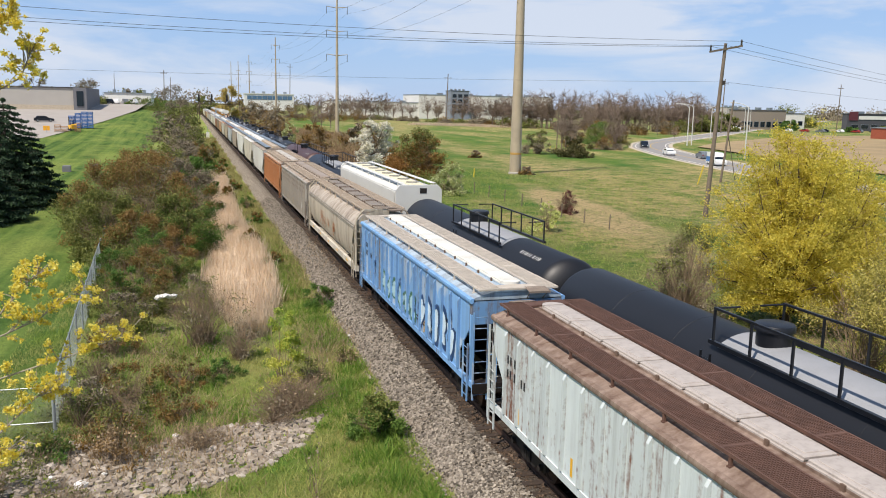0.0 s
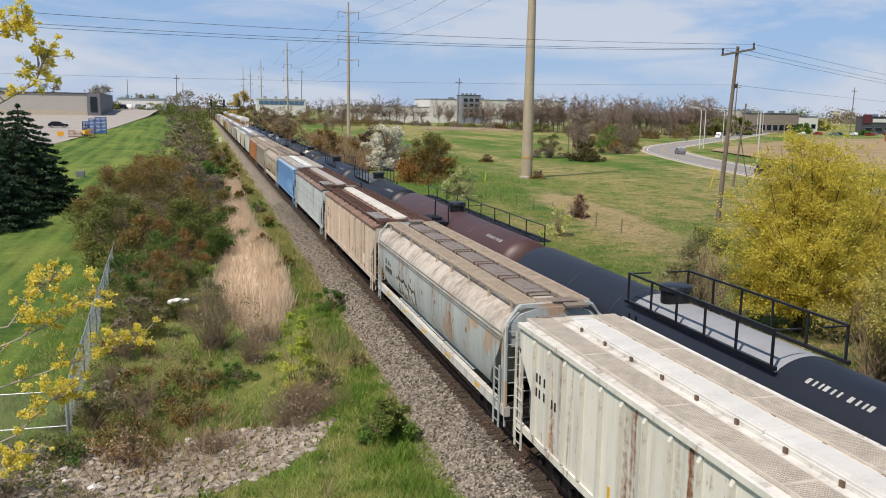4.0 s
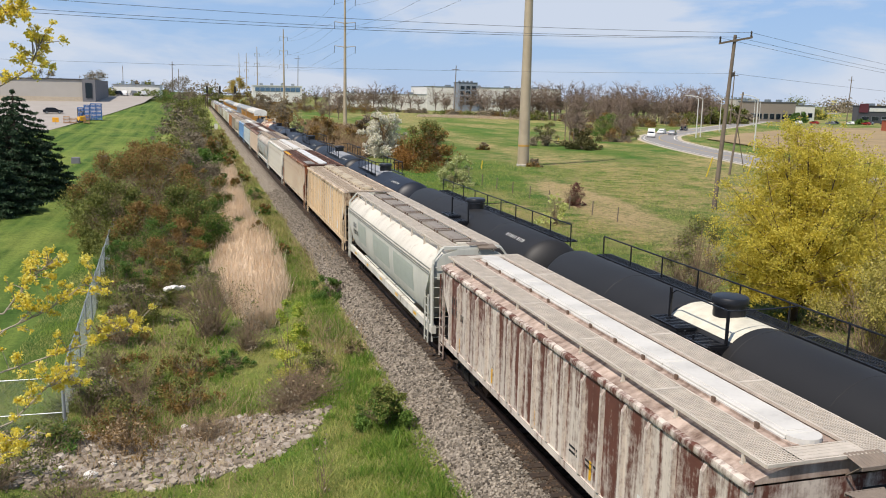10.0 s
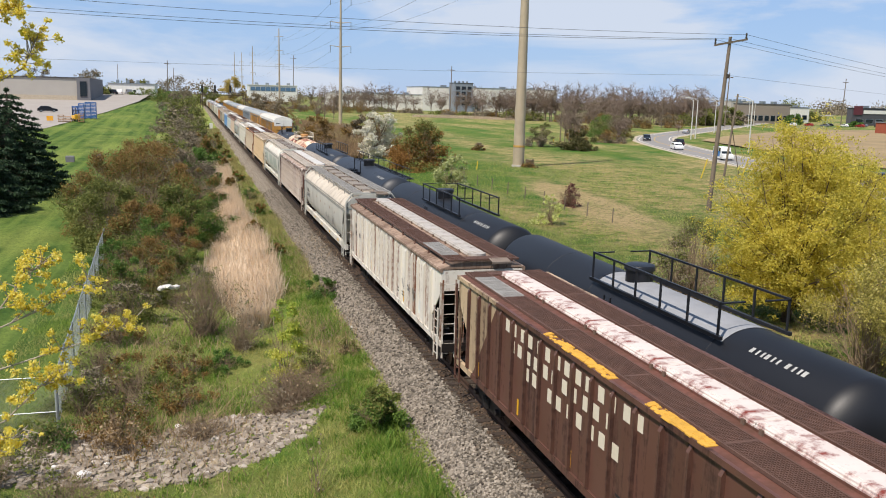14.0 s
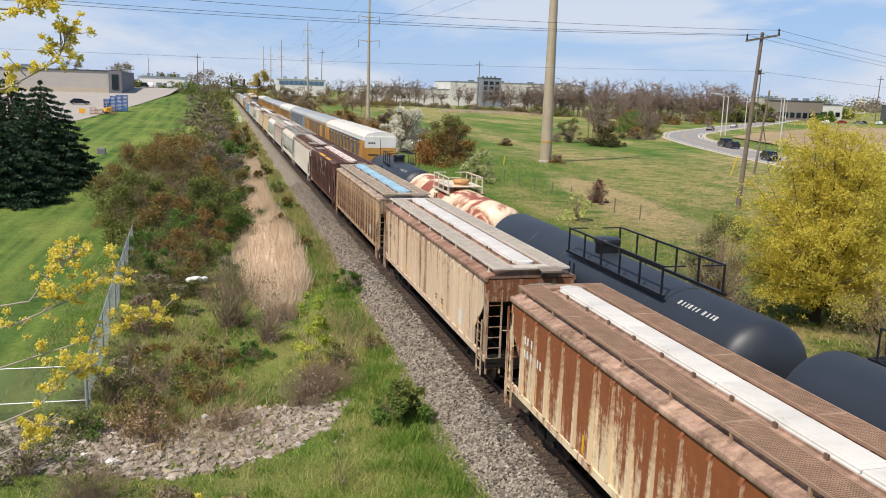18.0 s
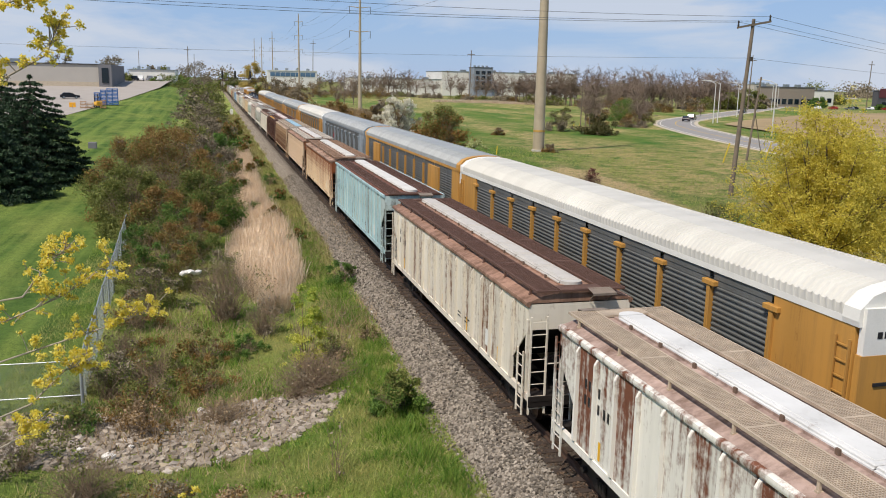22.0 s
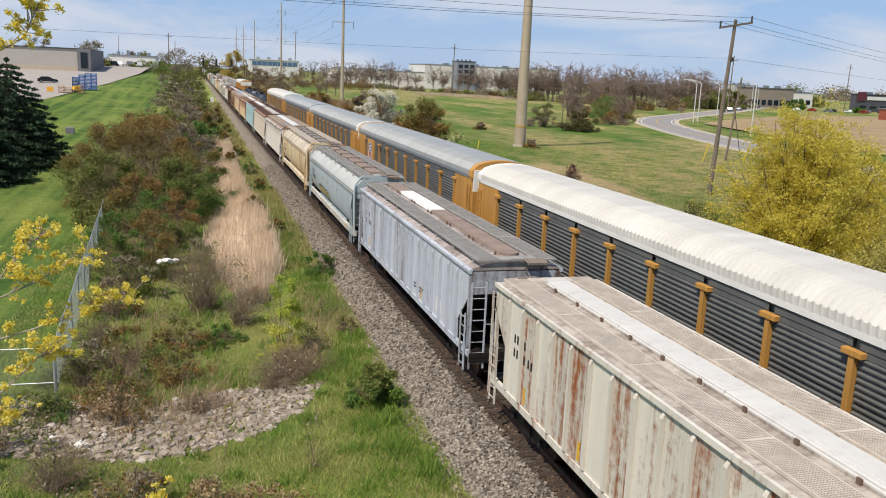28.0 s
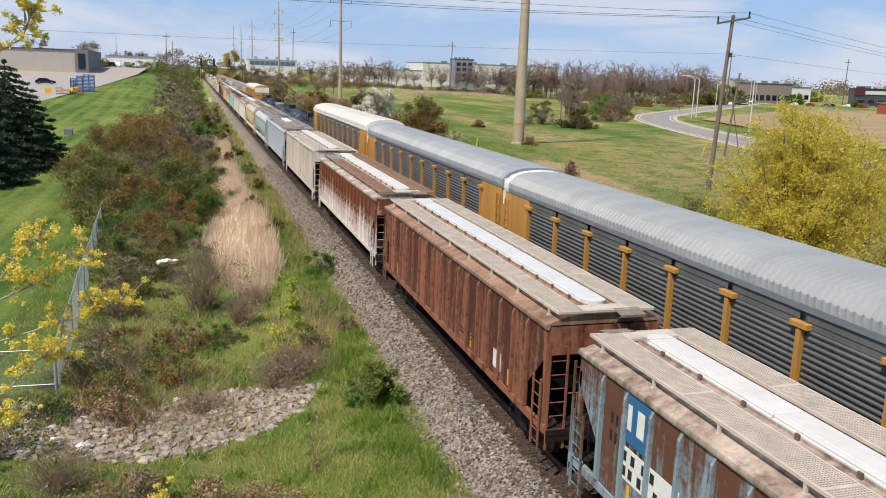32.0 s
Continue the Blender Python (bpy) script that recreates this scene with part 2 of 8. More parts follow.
def field_material():
    """A rough hay field: green and straw in patches, a worn dry swath along the fence."""
    n = Nodes("field")
    v = n.mapped()
    vb = n.mapped((0.05, 0.012, 1), (0, 0, 0), (0, 0, 0.5))
    band = n.ramp(n.noise(vb, 1.0, 5, 0.6), 0.42, 0.56)
    g = n.mix(n.ramp(n.noise(v, 0.12, 7, 0.7), 0.38, 0.6), lin("416827"), lin("6c7a3b"))
    straw = n.math("MULTIPLY", band, n.ramp(n.noise(v, 0.4, 8, 0.8), 0.4, 0.58))
    g = n.mix(n.math("MULTIPLY", straw, 0.95), g, lin("b09a6e"))
    place = n.t.nodes.new("ShaderNodeVectorMath")
    place.operation = "LENGTH"
    swath = n.t.nodes.new("ShaderNodeMapping")
    swath.vector_type = "TEXTURE"
    swath.inputs["Location"].default_value = (28.3, 76, 0)
    swath.inputs["Rotation"].default_value = (0, 0, -0.14)
    swath.inputs["Scale"].default_value = (5.8, 32, 1000)
    n.link(n.co.outputs["Object"], swath.inputs["Vector"])
    n.link(swath.outputs["Vector"], place.inputs[0])
    worn = n.t.nodes.new("ShaderNodeMapRange")
    worn.inputs["From Min"].default_value, worn.inputs["From Max"].default_value = 1.25, 0.45
    n.link(place.outputs["Value"], worn.inputs["Value"])
    ragged = n.ramp(n.math("MULTIPLY", worn.outputs[0], n.noise(n.mapped((0.55, 0.22, 1), (0, 0, 0), (0, 0, 0.236)), 1.0, 9, 0.85)), 0.32, 0.50)
    g = n.mix(n.math("MULTIPLY", ragged, 0.85), g, lin("b59d76"))
    fine = n.noise(v, 2.2, 9, 0.88)
    g = n.mix(n.math("MULTIPLY", n.ramp(fine, 0.49, 0.58), 0.7), g, lin("3a4a22"))
    n.bump(fine, 1.0, 0.25)
    return n.done(g, 0.95, 0.0, 0.1)


def lawn_material():
    """Mown grass with faint streaks along the mower's way and thin, yellowed places."""
    n = Nodes("lawn")
    v = n.mapped()
    g = n.mix(n.ramp(n.noise(v, 0.3, 8, 0.75), 0.38, 0.62), lin("2f4c1b"), lin("587034"))
    g = n.mix(n.math("MULTIPLY", n.ramp(n.noise(n.mapped((0.16, 0.07, 1), (0, 0, 0), (0, 0, 0.6)), 1.0, 6, 0.65), 0.48, 0.62), 0.45), g, lin("8f954e"))
    g = n.mix(n.math("MULTIPLY", n.ramp(n.noise(n.mapped((0.75, 0.016, 0), (0, 0, 0), (0, 0, -0.06)), 1.0, 4, 0.6), 0.42, 0.62), 0.5), g, lin("849347"))
    fine = n.noise(v, 5.0, 8, 0.85)
    g = n.mix(n.math("MULTIPLY", n.ramp(fine, 0.47, 0.6), 0.6), g, lin("35461f"))
    n.bump(fine, 0.9, 0.1)
    return n.done(g, 0.95, 0.0, 0.1)


def ballast_material():
    n = Nodes("ballast")
    v = n.mapped()
    vo = n.t.nodes.new("ShaderNodeTexVoronoi")
    vo.inputs["Scale"].default_value = 16.0
    n.link(v, vo.inputs["Vector"])
    sx = n.t.nodes.new("ShaderNodeSeparateColor")
    n.link(vo.outputs["Color"], sx.inputs[0])
    g = n.mix(sx.outputs[0], lin("4c453d"), lin("aaa091"))
    g = n.mix(n.math("MULTIPLY", n.ramp(n.noise(v, 1.2, 5), 0.4, 0.7), 0.35), g, lin("6b5d50"))
    place = n.t.nodes.new("ShaderNodeSeparateXYZ")
    n.link(n.co.outputs["Object"], place.inputs[0])
    oil = n.t.nodes.new("ShaderNodeMapRange")
    oil.inputs["From Min"].default_value, oil.inputs["From Max"].default_value = -1.75, -1.15
    n.link(place.outputs["X"], oil.inputs["Value"])
    g = n.mix(n.math("MULTIPLY", oil.outputs[0], 0.8), g, lin("2b231e"))
    n.bump(vo.outputs["Distance"], 1.0, 0.06)
    return n.done(g, 0.95, 0.0, 0.15)


MEADOW, FIELD, LAWN, BALLAST = ground_material(), field_material(), lawn_material(), ballast_material()
ASPHALT = plain("asphalt", "85827f", 0.9, 0.0, 0.12, 0.4, 20.0)
LOT = plain("lot paving", "9a938b", 0.9, 0.0, 0.12, 0.2, 8.0)
SOIL = plain("bare soil", "94805c", 0.95, 0.0, 0.4, 0.06, 2.0)
PAINT_LINE = plain("road paint", "d9d6cc", 0.8, 0.0, 0.1)


def rusted_tank():
    """Cream tank paint with broad smears of red rust that run down from the top."""
    n = Nodes("tank cream rust")
    v = n.mapped((1, 1, 1), (3, 1, 2))
    big = n.noise(n.mapped((0.8, 0.42, 0.5), (3, 1, 2)), 1.0, 8, 0.62, 0.6)
    mask = n.ramp(big, 0.475, 0.555)
    base = n.mix(n.ramp(n.noise(v, 1.5, 6), 0.3, 0.7), lin("dcd2bd"), lin("cdbb9c"))
    tone = n.mix(n.ramp(n.noise(v, 2.5, 6, 0.7), 0.35, 0.65), lin("96452b"), lin("6d2f20"))
    halo = n.ramp(big, 0.41, 0.52)
    col = n.mix(n.math("MULTIPLY", halo, 0.45), base, lin("b9825a"))
    col = n.mix(n.math("MULTIPLY", mask, 0.92), col, tone)
    return n.done(col, 0.62, 0.0, 0.35)


# ---- mesh tools ----
class G:
    """Points and faces of one mesh, gathered piece by piece."""

    def __init__(self):
        self.v, self.f = [], []

    def add(self, pts, faces):
        o = len(self.v)
        self.v += [tuple(p) for p in pts]
        self.f += [tuple(i + o for i in q) for q in faces]
        return self

    def box(self, x0, x1, y0, y1, z0, z1):
        p = [(x, y, z) for x in (x0, x1) for y in (y0, y1) for z in (z0, z1)]
        return self.add(p, [(0, 1, 3, 2), (4, 6, 7, 5), (0, 4, 5, 1), (2, 3, 7, 6), (0, 2, 6, 4), (1, 5, 7, 3)])

    def slab(self, x0, x1, y0, y1, z0, z1, b=0.02):
        """A box whose upper edges are broken."""
        lo = [(x0, y0, z0), (x1, y0, z0), (x1, y1, z0), (x0, y1, z0)]
        mid = [(x, y, z1 - b) for x, y, _ in lo]
        top = [(x0 + b, y0 + b, z1), (x1 - b, y0 + b, z1), (x1 - b, y1 - b, z1), (x0 + b, y1 - b, z1)]
        f = [(3, 2, 1, 0), (8, 9, 10, 11)]
        for i in range(4):
            j = (i + 1) % 4
            f += [(i, j, j + 4, i + 4), (i + 4, j + 4, j + 8, i + 8)]
        return self.add(lo + mid + top, f)

    def prism(self, prof, y0, y1, axis="y"):
        """A closed outline (a, z) pushed along an axis."""
        n = len(prof)
        if axis == "y":
            p = [(a, y0, z) for a, z in prof] + [(a, y1, z) for a, z in prof]
        elif axis == "x":
            p = [(y0, a, z) for a, z in prof] + [(y1, a, z) for a, z in prof]
        else:
            p = [(a, z, y0) for a, z in prof] + [(a, z, y1) for a, z in prof]
        f = [tuple(range(n))[::-1], tuple(range(n, 2 * n))]
        f += [(i, (i + 1) % n, (i + 1) % n + n, i + n) for i in range(n)]
        return self.add(p, f)

    def rod(self, a, b, r, n=6, r2=None):
        a, b = Vector(a), Vector(b)
        r2 = r if r2 is None else r2
        d = (b - a).normalized()
        u = d.orthogonal().normalized()
        w = d.cross(u)
        p = []
        for c, rr in ((a, r), (b, r2)):
            p += [tuple(c + (u * math.cos(k * math.tau / n) + w * math.sin(k * math.tau / n)) * rr) for k in range(n)]
        f = [tuple(range(n))[::-1], tuple(range(n, 2 * n))]
        f += [(i, (i + 1) % n, (i + 1) % n + n, i + n) for i in range(n)]
        return self.add(p, f)

    def line(self, pts, r, n=6):
        """A bent tube through the points, in one piece."""
        pts = [Vector(p) for p in pts]
        ring, f = [], []
        for i, p in enumerate(pts):
            d = (pts[min(i + 1, len(pts) - 1)] - pts[max(i - 1, 0)]).normalized()
            u = (Vector((0, 0, 1)) if abs(d.z) < 0.9 else Vector((0, 1, 0))).cross(d).normalized()
            w = d.cross(u)
            ring += [tuple(p + (u * math.cos(k * math.tau / n) + w * math.sin(k * math.tau / n)) * r) for k in range(n)]
        for i in range(len(pts) - 1):
            f += [(i * n + k, i * n + (k + 1) % n, (i + 1) * n + (k + 1) % n, (i + 1) * n + k) for k in range(n)]
        m = (len(pts) - 1) * n
        f += [tuple(range(n))[::-1], tuple(range(m, m + n))]
        return self.add(ring, f)

    def spin(self, prof, centre, axis="z", n=16):
        """Rings of (radius, height) about an axis through centre."""
        c = Vector(centre)
        p, f = [], []
        for r, h in prof:
            for k in range(n):
                a, b = r * math.cos(k * math.tau / n), r * math.sin(k * math.tau / n)
                p.append(tuple(c + Vector({"z": (a, b, h), "y": (b, h, a), "x": (h, a, b)}[axis])))
        for i in range(len(prof) - 1):
            for k in range(n):
                j = (k + 1) % n
                f.append((i * n + k, i * n + j, (i + 1) * n + j, (i + 1) * n + k))
        f.append(tuple(range(n))[::-1])
        m = (len(prof) - 1) * n
        f.append(tuple(range(m, m + n)))
        return self.add(p, f)

    def mesh(self, name, smooth=False):
        me = bpy.data.meshes.new(name)
        me.from_pydata(self.v, [], self.f)
        if smooth:
            me.polygons.foreach_set("use_smooth", [True] * len(me.polygons))
            me.set_sharp_from_angle(angle=radians(38))
        me.update()
        return me


def quads(name, verts, n_side=4):
    """A mesh of loose polygons from an array of corner points (count, n_side, 3)."""
    verts = np.asarray(verts, dtype=np.float32)
    count = len(verts)
    me = bpy.data.meshes.new(name)
    me.vertices.add(count * n_side)
    me.vertices.foreach_set("co", verts.reshape(-1))
    me.loops.add(count * n_side)
    me.loops.foreach_set("vertex_index", np.arange(count * n_side, dtype=np.int32))
    me.polygons.add(count)
    me.polygons.foreach_set("loop_start", np.arange(0, count * n_side, n_side, dtype=np.int32))
    me.update(calc_edges=True)
    return me


def part(name, g, material, parent=None, label="", smooth=False, at=None):
    """One mesh object: a part of parent, or a thing of its own."""
    me = g.mesh(name, smooth) if isinstance(g, G) else g
    if material is not None and not me.materials:
        me.materials.append(material)
    ob = new(name, me)
    if parent is not None:
        ob.parent = parent
    if at is not None:
        ob.location = at
    if label:
        ob["label"] = label
    return ob


def thing(name, label, category, group="", at=(0, 0, 0), turn=0.0):
    ob = new(name)
    ob.empty_display_size = 0.2
    ob.location, ob.rotation_euler = at, (0, 0, turn)
    return tagged(ob, label, category, group)


def repaint(ob, paints):
    """Give the parts of one car their own materials, by part name."""
    for o in ob.children_recursive:
        m = paints.get(o.name.split(".")[0])
        if m is not None and o.type == "MESH":
            o.material_slots[0].link = "OBJECT"
            o.material_slots[0].material = m


def sstep(a, b, x):
    t = min(1.0, max(0.0, (x - a) / (b - a)))
    return t * t * (3 - 2 * t)


# ---- ground, tracks, road ----
TRACK_2 = 4.7


def ground_z(x, y):
    """The height of the land: track bed, ditch, meadow, the rising lawn."""
    if x > -1.85:
        right = sstep(TRACK_2 + 2.3, TRACK_2 + 3.6, x)
        z = -0.30 - 0.55 * right
        if x > 9:
            z += 0.10 * math.sin(x * 0.07 + y * 0.05) * sstep(9, 20, x) - 0.25 * sstep(20, 60, x)
        return z
    z = -0.30 - 0.5 * sstep(-1.85, -2.7, x) - 0.35 * sstep(-4.0, -7.5, x)
    z += 0.35 * sstep(-9.5, -14.0, x)
    z += float(np.interp(y, (40, 110, 150, 185, 240, 300, 420), (0, 0.35, 0.9, 1.75, 3.7, 5.8, 7.0))) * sstep(-10, -24, x)
    z += 0.06 * math.sin(x * 1.3 + y * 0.7) * sstep(-3.2, -4.5, x) * (1 - sstep(-13, -15, x))
    return z


def fence_x(y):
    return -13.3 - 0.043 * (y - 28)


def ground_sheet():
    xs = [-2500, -900, -400, -200, -120, -80, -60, -50, -42, -36, -31, -27, -24, -21, -18.5, -16.5, -15.2, -14.2]
    xs += [-13.4 + 0.45 * i for i in range(25)]
    xs += [-2.3, -2.1, -1.85, 0, 2.35, TRACK_2, 6.9, 7.4, 8.0, 8.6, 9.5, 11, 14, 18, 23, 30, 38, 48, 60, 75, 95, 120, 160, 220, 320, 500, 900, 2500]
    ys = [-1500, -400, -120, -60, -30, -10, 0, 8] + [12 + 1.1 * i for i in range(54)] + [72, 77, 83, 90, 98, 107, 117, 130, 145, 162, 180, 200, 225, 250, 280, 320, 380, 460, 600, 900, 1500, 3000]
    g = G()
    pts = [(x, y, ground_z(x, y)) for y in ys for x in xs]
    n = len(xs)
    faces, slots = [], []
    for j in range(len(ys) - 1):
        for i in range(n - 1):
            faces.append((j * n + i, j * n + i + 1, (j + 1) * n + i + 1, (j + 1) * n + i))
            x, y = (xs[i] + xs[i + 1]) / 2, (ys[j] + ys[j + 1]) / 2
            slots.append(2 if x < max(fence_x(y), -15.6) - 0.3 else 1 if x > 9.5 else 0)
    g.add(pts, faces)
    ob = part("ground", g, MEADOW, smooth=True)
    ob.data.materials.append(FIELD)
    ob.data.materials.append(LAWN)
    ob.data.polygons.foreach_set("material_index", slots)
    return tagged(ob, "green spring meadow and mown lawn with dry patches", "ground", kind="structure")


ground_sheet()


def track(name, x):
    bed = thing(name, "railway track with steel rails on worn wooden ties in grey ballast", "railway track", at=(x, 0, 0))
    bed["kind"] = "structure"
    rail = [(-0.07, -0.17), (0.07, -0.17), (0.07, -0.155), (0.012, -0.13), (0.012, -0.05), (0.036, -0.035), (0.036, -0.004), (0.028, 0.0),
            (-0.028, 0.0), (-0.036, -0.004), (-0.036, -0.035), (-0.012, -0.05), (-0.012, -0.13), (-0.07, -0.155)]
    for s in (-0.753, 0.753):
        part("rail", G().prism([(a + s, z) for a, z in rail], -60, 900), RAIL, bed)
    me = G().slab(-1.3, 1.3, -0.115, 0.115, -0.36, -0.175, 0.012).mesh("tie")
    me.materials.append(TIE)
    r = random.Random(3 if x else 5)
    y = 8.0
    while y < (70 if x == 0 else 20):
        t = part("tie", me, None, bed, at=(r.uniform(-0.05, 0.05), y, r.uniform(-0.02, 0.012)))
        t.rotation_euler = (0, 0, r.uniform(-0.015, 0.015))
        y += 0.54
    far = G()
    while y < 260:
        far.slab(-1.3, 1.3, y - 0.115, y + 0.115, -0.36, -0.175, 0.012)
        y += 0.54
    tagged(part("tie_row", far, TIE, bed), kind="stuff")
    return bed


track("railway_track", 0.0)
track("railway_track", TRACK_2)
top = [(-2.1, -0.25), (-1.40, -0.205), (TRACK_2 + 1.5, -0.205), (TRACK_2 + 2.2, -0.26)]
bank = G()
prof = [(-2.95, -0.86)] + top + [(TRACK_2 + 3.3, -0.92)]
bank.add([(a, y, z) for y in (-60, 1200) for a, z in prof], [(i, i + 1, i + 7, i + 6) for i in range(5)])
tagged(part("ballast_bed", bank, BALLAST), "grey crushed-stone railway ballast", "ballast", kind="structure")


def pebbles(name, count, place, size, mat, label, category, seed, kind="stuff"):
    """Loose stones: rough eight-cornered lumps, joined."""
    r = np.random.RandomState(seed)
    pts, fcs = [], []
    base = np.array([(x, y, z) for x in (-1, 1) for y in (-1, 1) for z in (-1, 1)], float) * 0.577
    fq = np.array([(0, 1, 3, 2), (4, 6, 7, 5), (0, 4, 5, 1), (2, 3, 7, 6), (0, 2, 6, 4), (1, 5, 7, 3)])
    for i in range(count):
        x, y, z, k = place(r)
        s = r.uniform(*size) * k
        q = base * (1 + r.uniform(-0.35, 0.35, (8, 3))) * s * r.uniform(0.7, 1.3, 3)
        a, b = r.uniform(0, 6.28), r.uniform(-0.5, 0.5)
        m = np.array(Euler((b, b * 0.7, a)).to_matrix())
        pts.append(q @ m.T + (x, y, z))
        fcs.append(fq + 8 * i)
    me = bpy.data.meshes.new(name)
    me.from_pydata(np.concatenate(pts).tolist(), [], np.concatenate(fcs).tolist())
    me.materials.append(mat)
    return tagged(new(name, me), label, category, kind=kind)


def shoulder(r):
    y = 9 + 75 * r.rand() ** 1.7
    x = r.uniform(-3.05, -1.25) - abs(r.normal(0, 0.22)) * (0.6 + 0.6 * math.sin(y * 1.1 + 2 * math.sin(y * 0.37)))
    z = np.interp(x, [-2.95, -2.1, -1.35], [-0.86, -0.24, -0.19]) if x > -2.95 else max(-0.9, ground_z(x, y))
    return x, y, z, 1.0


def between_ties(r):
    y = 9 + 60 * r.rand() ** 1.6
    x = r.uniform(-1.35, -0.6)
    return x, y, -0.205 + r.uniform(-0.02, 0.015), 1.0


pebbles("oily_stones", 5000, between_ties, (0.03, 0.06), OIL_STONE, "dark oily stones between the ties", "ballast", 12)
pebbles("ballast_stones", 19000, shoulder, (0.03, 0.07), GRAVEL, "loose grey ballast stones beside the rails", "ballast", 11)


# the road that bends away over the field
ROAD = [(30, -700), (42, -300), (54, -60), (62, 30), (68.7, 76), (74, 91), (78.6, 107), (82.2, 121), (86.4, 137), (91, 153.4), (96.8, 171.5), (104.6, 192), (112, 206), (122.2, 221.5), (136.5, 237.8), (159.3, 262.4), (210, 315.6), (313, 426), (520, 640), (900, 1030)]


def along(pts, n=8):
    """A smooth line through the given points."""
    out = []
    p = [Vector(q) for q in pts]
    p = [p[0] * 2 - p[1]] + p + [p[-1] * 2 - p[-2]]
    for i in range(1, len(p) - 2):
        for k in range(n):
            t = k / n
            a, b, c, d = p[i - 1:i + 3]
            out.append(0.5 * ((2 * b) + (c - a) * t + (2 * a - 5 * b + 4 * c - d) * t * t + (3 * b - a - 3 * c + d) * t ** 3))
    out.append(p[-2])
    return out


ROAD_LINE = along(ROAD)


def ribbon(offset0, offset1, lift, line=None, step=(0, 1), lift1=None):
    g = G()
    line = line or ROAD_LINE
    pts = []
    for i, q in enumerate(line):
        d = (line[min(i + 1, len(line) - 1)] - line[max(i - 1, 0)]).normalized()
        nrm = Vector((d.y, -d.x))
        for o, up in ((offset0, lift), (offset1, lift if lift1 is None else lift1)):
            c = q + nrm * o
            pts.append((c.x, c.y, ROAD_Z + up))
    g.add(pts, [(2 * i, 2 * i + 1, 2 * i + 3, 2 * i + 2) for i in range(len(line) - 1) if i % step[1] <= step[0]])
    return g


ROAD_Z = -0.78
road = part("road", ribbon(-4.8, 4.8, 0.0), ASPHALT)
tagged(road, "grey asphalt road bending across the field", "road", kind="structure")
for o in (-4.0, 4.0):
    part("edge_line", ribbon(o - 0.1, o + 0.1, 0.012), PAINT_LINE, road)
part("centre_line", ribbon(-0.12, 0.12, 0.012), plain("road yellow", "b79a4a", 0.8), road)
for a, b in ((-5.9, -4.8), (4.8, 5.9)):
    part("shoulder", ribbon(a, b, -0.006), plain("road gravel", "b3a893", 0.95, 0.0, 0.15, 0.5), road)
for s in (-1, 1):
    part("verge", ribbon(5.9 * s, 10.0 * s, -0.008, lift1=-0.55), FIELD, road)


# ---- railway cars: y runs along the train, z from the rail's head ----
def hull(rows, n_end=2):
    """A body between two mirrored sides: rows of (half width, height, half length), bottom to top."""
    g = G()
    pts, f = [], []
    for x, z, ye in rows:
        pts += [(-x, -ye, z), (x, -ye, z), (x, ye, z), (-x, ye, z)]
    for i in range(len(rows) - 1):
        a, b = 4 * i, 4 * i + 4
        for k in range(4):
            j = (k + 1) % 4
            f.append((a + k, a + j, b + j, b + k))
    f.append((3, 2, 1, 0))
    m = 4 * (len(rows) - 1)
    f.append((m, m + 1, m + 2, m + 3))
    return g.add(pts, f)


def grating(x0, x1, y0, y1, z, pitch=0.055, cross=0.055, lift=0.05):
    """An open metal walkway: bearing bars, thin cross bars and a deeper rim."""
    g = G()
    n = max(2, round((x1 - x0) / cross))
    for i in range(n + 1):
        x = x0 + (x1 - x0) * i / n
        w = 0.018 if i in (0, n) else 0.007
        g.box(x - w, x + w, y0, y1, z - (lift if i in (0, n) else 0.018), z + (0.008 if i in (0, n) else 0.0))
    m = max(2, round((y1 - y0) / pitch))
    for i in range(m + 1):
        y = y0 + (y1 - y0) * i / m
        w = 0.018 if i in (0, m) else 0.008
        g.box(x0, x1, y - w, y + w, z - (lift if i in (0, m) else 0.016), z + 0.004)
    for i in range(1, 5):
        y = y0 + (y1 - y0) * i / 5
        g.box(x0, x1, y - 0.035, y + 0.035, z - 0.02, z + 0.006)
    return g


def ladder(z0, z1, rungs, w=0.42, depth=0.0):
    """A ladder in the plane y = 0, x from 0 to w."""
    g = G()
    for x in (0.0, w):
        g.box(x - 0.025, x + 0.025, -0.012, 0.03, z0, z1)
    for i in range(rungs):
        z = z0 + 0.15 + (z1 - z0 - 0.3) * i / max(1, rungs - 1)
        g.rod((0, 0, z), (w, 0, z), 0.013, 5)
    return g


def wheelset_mesh():
    g = G()
    for s in (-1, 1):
        x = s * 0.753
        g.spin([(0.10, x + 0.08 * s), (0.34, x + 0.04 * s), (0.36, x + 0.07 * s), (0.42, x + 0.07 * s), (0.425, x - 0.05 * s), (0.45, x - 0.06 * s), (0.44, x - 0.08 * s), (0.1, x - 0.08 * s)], (0, 0, 0.42), "x", 20)
    g.rod((-1.08, 0, 0.42), (1.08, 0, 0.42), 0.08, 10)
    return g


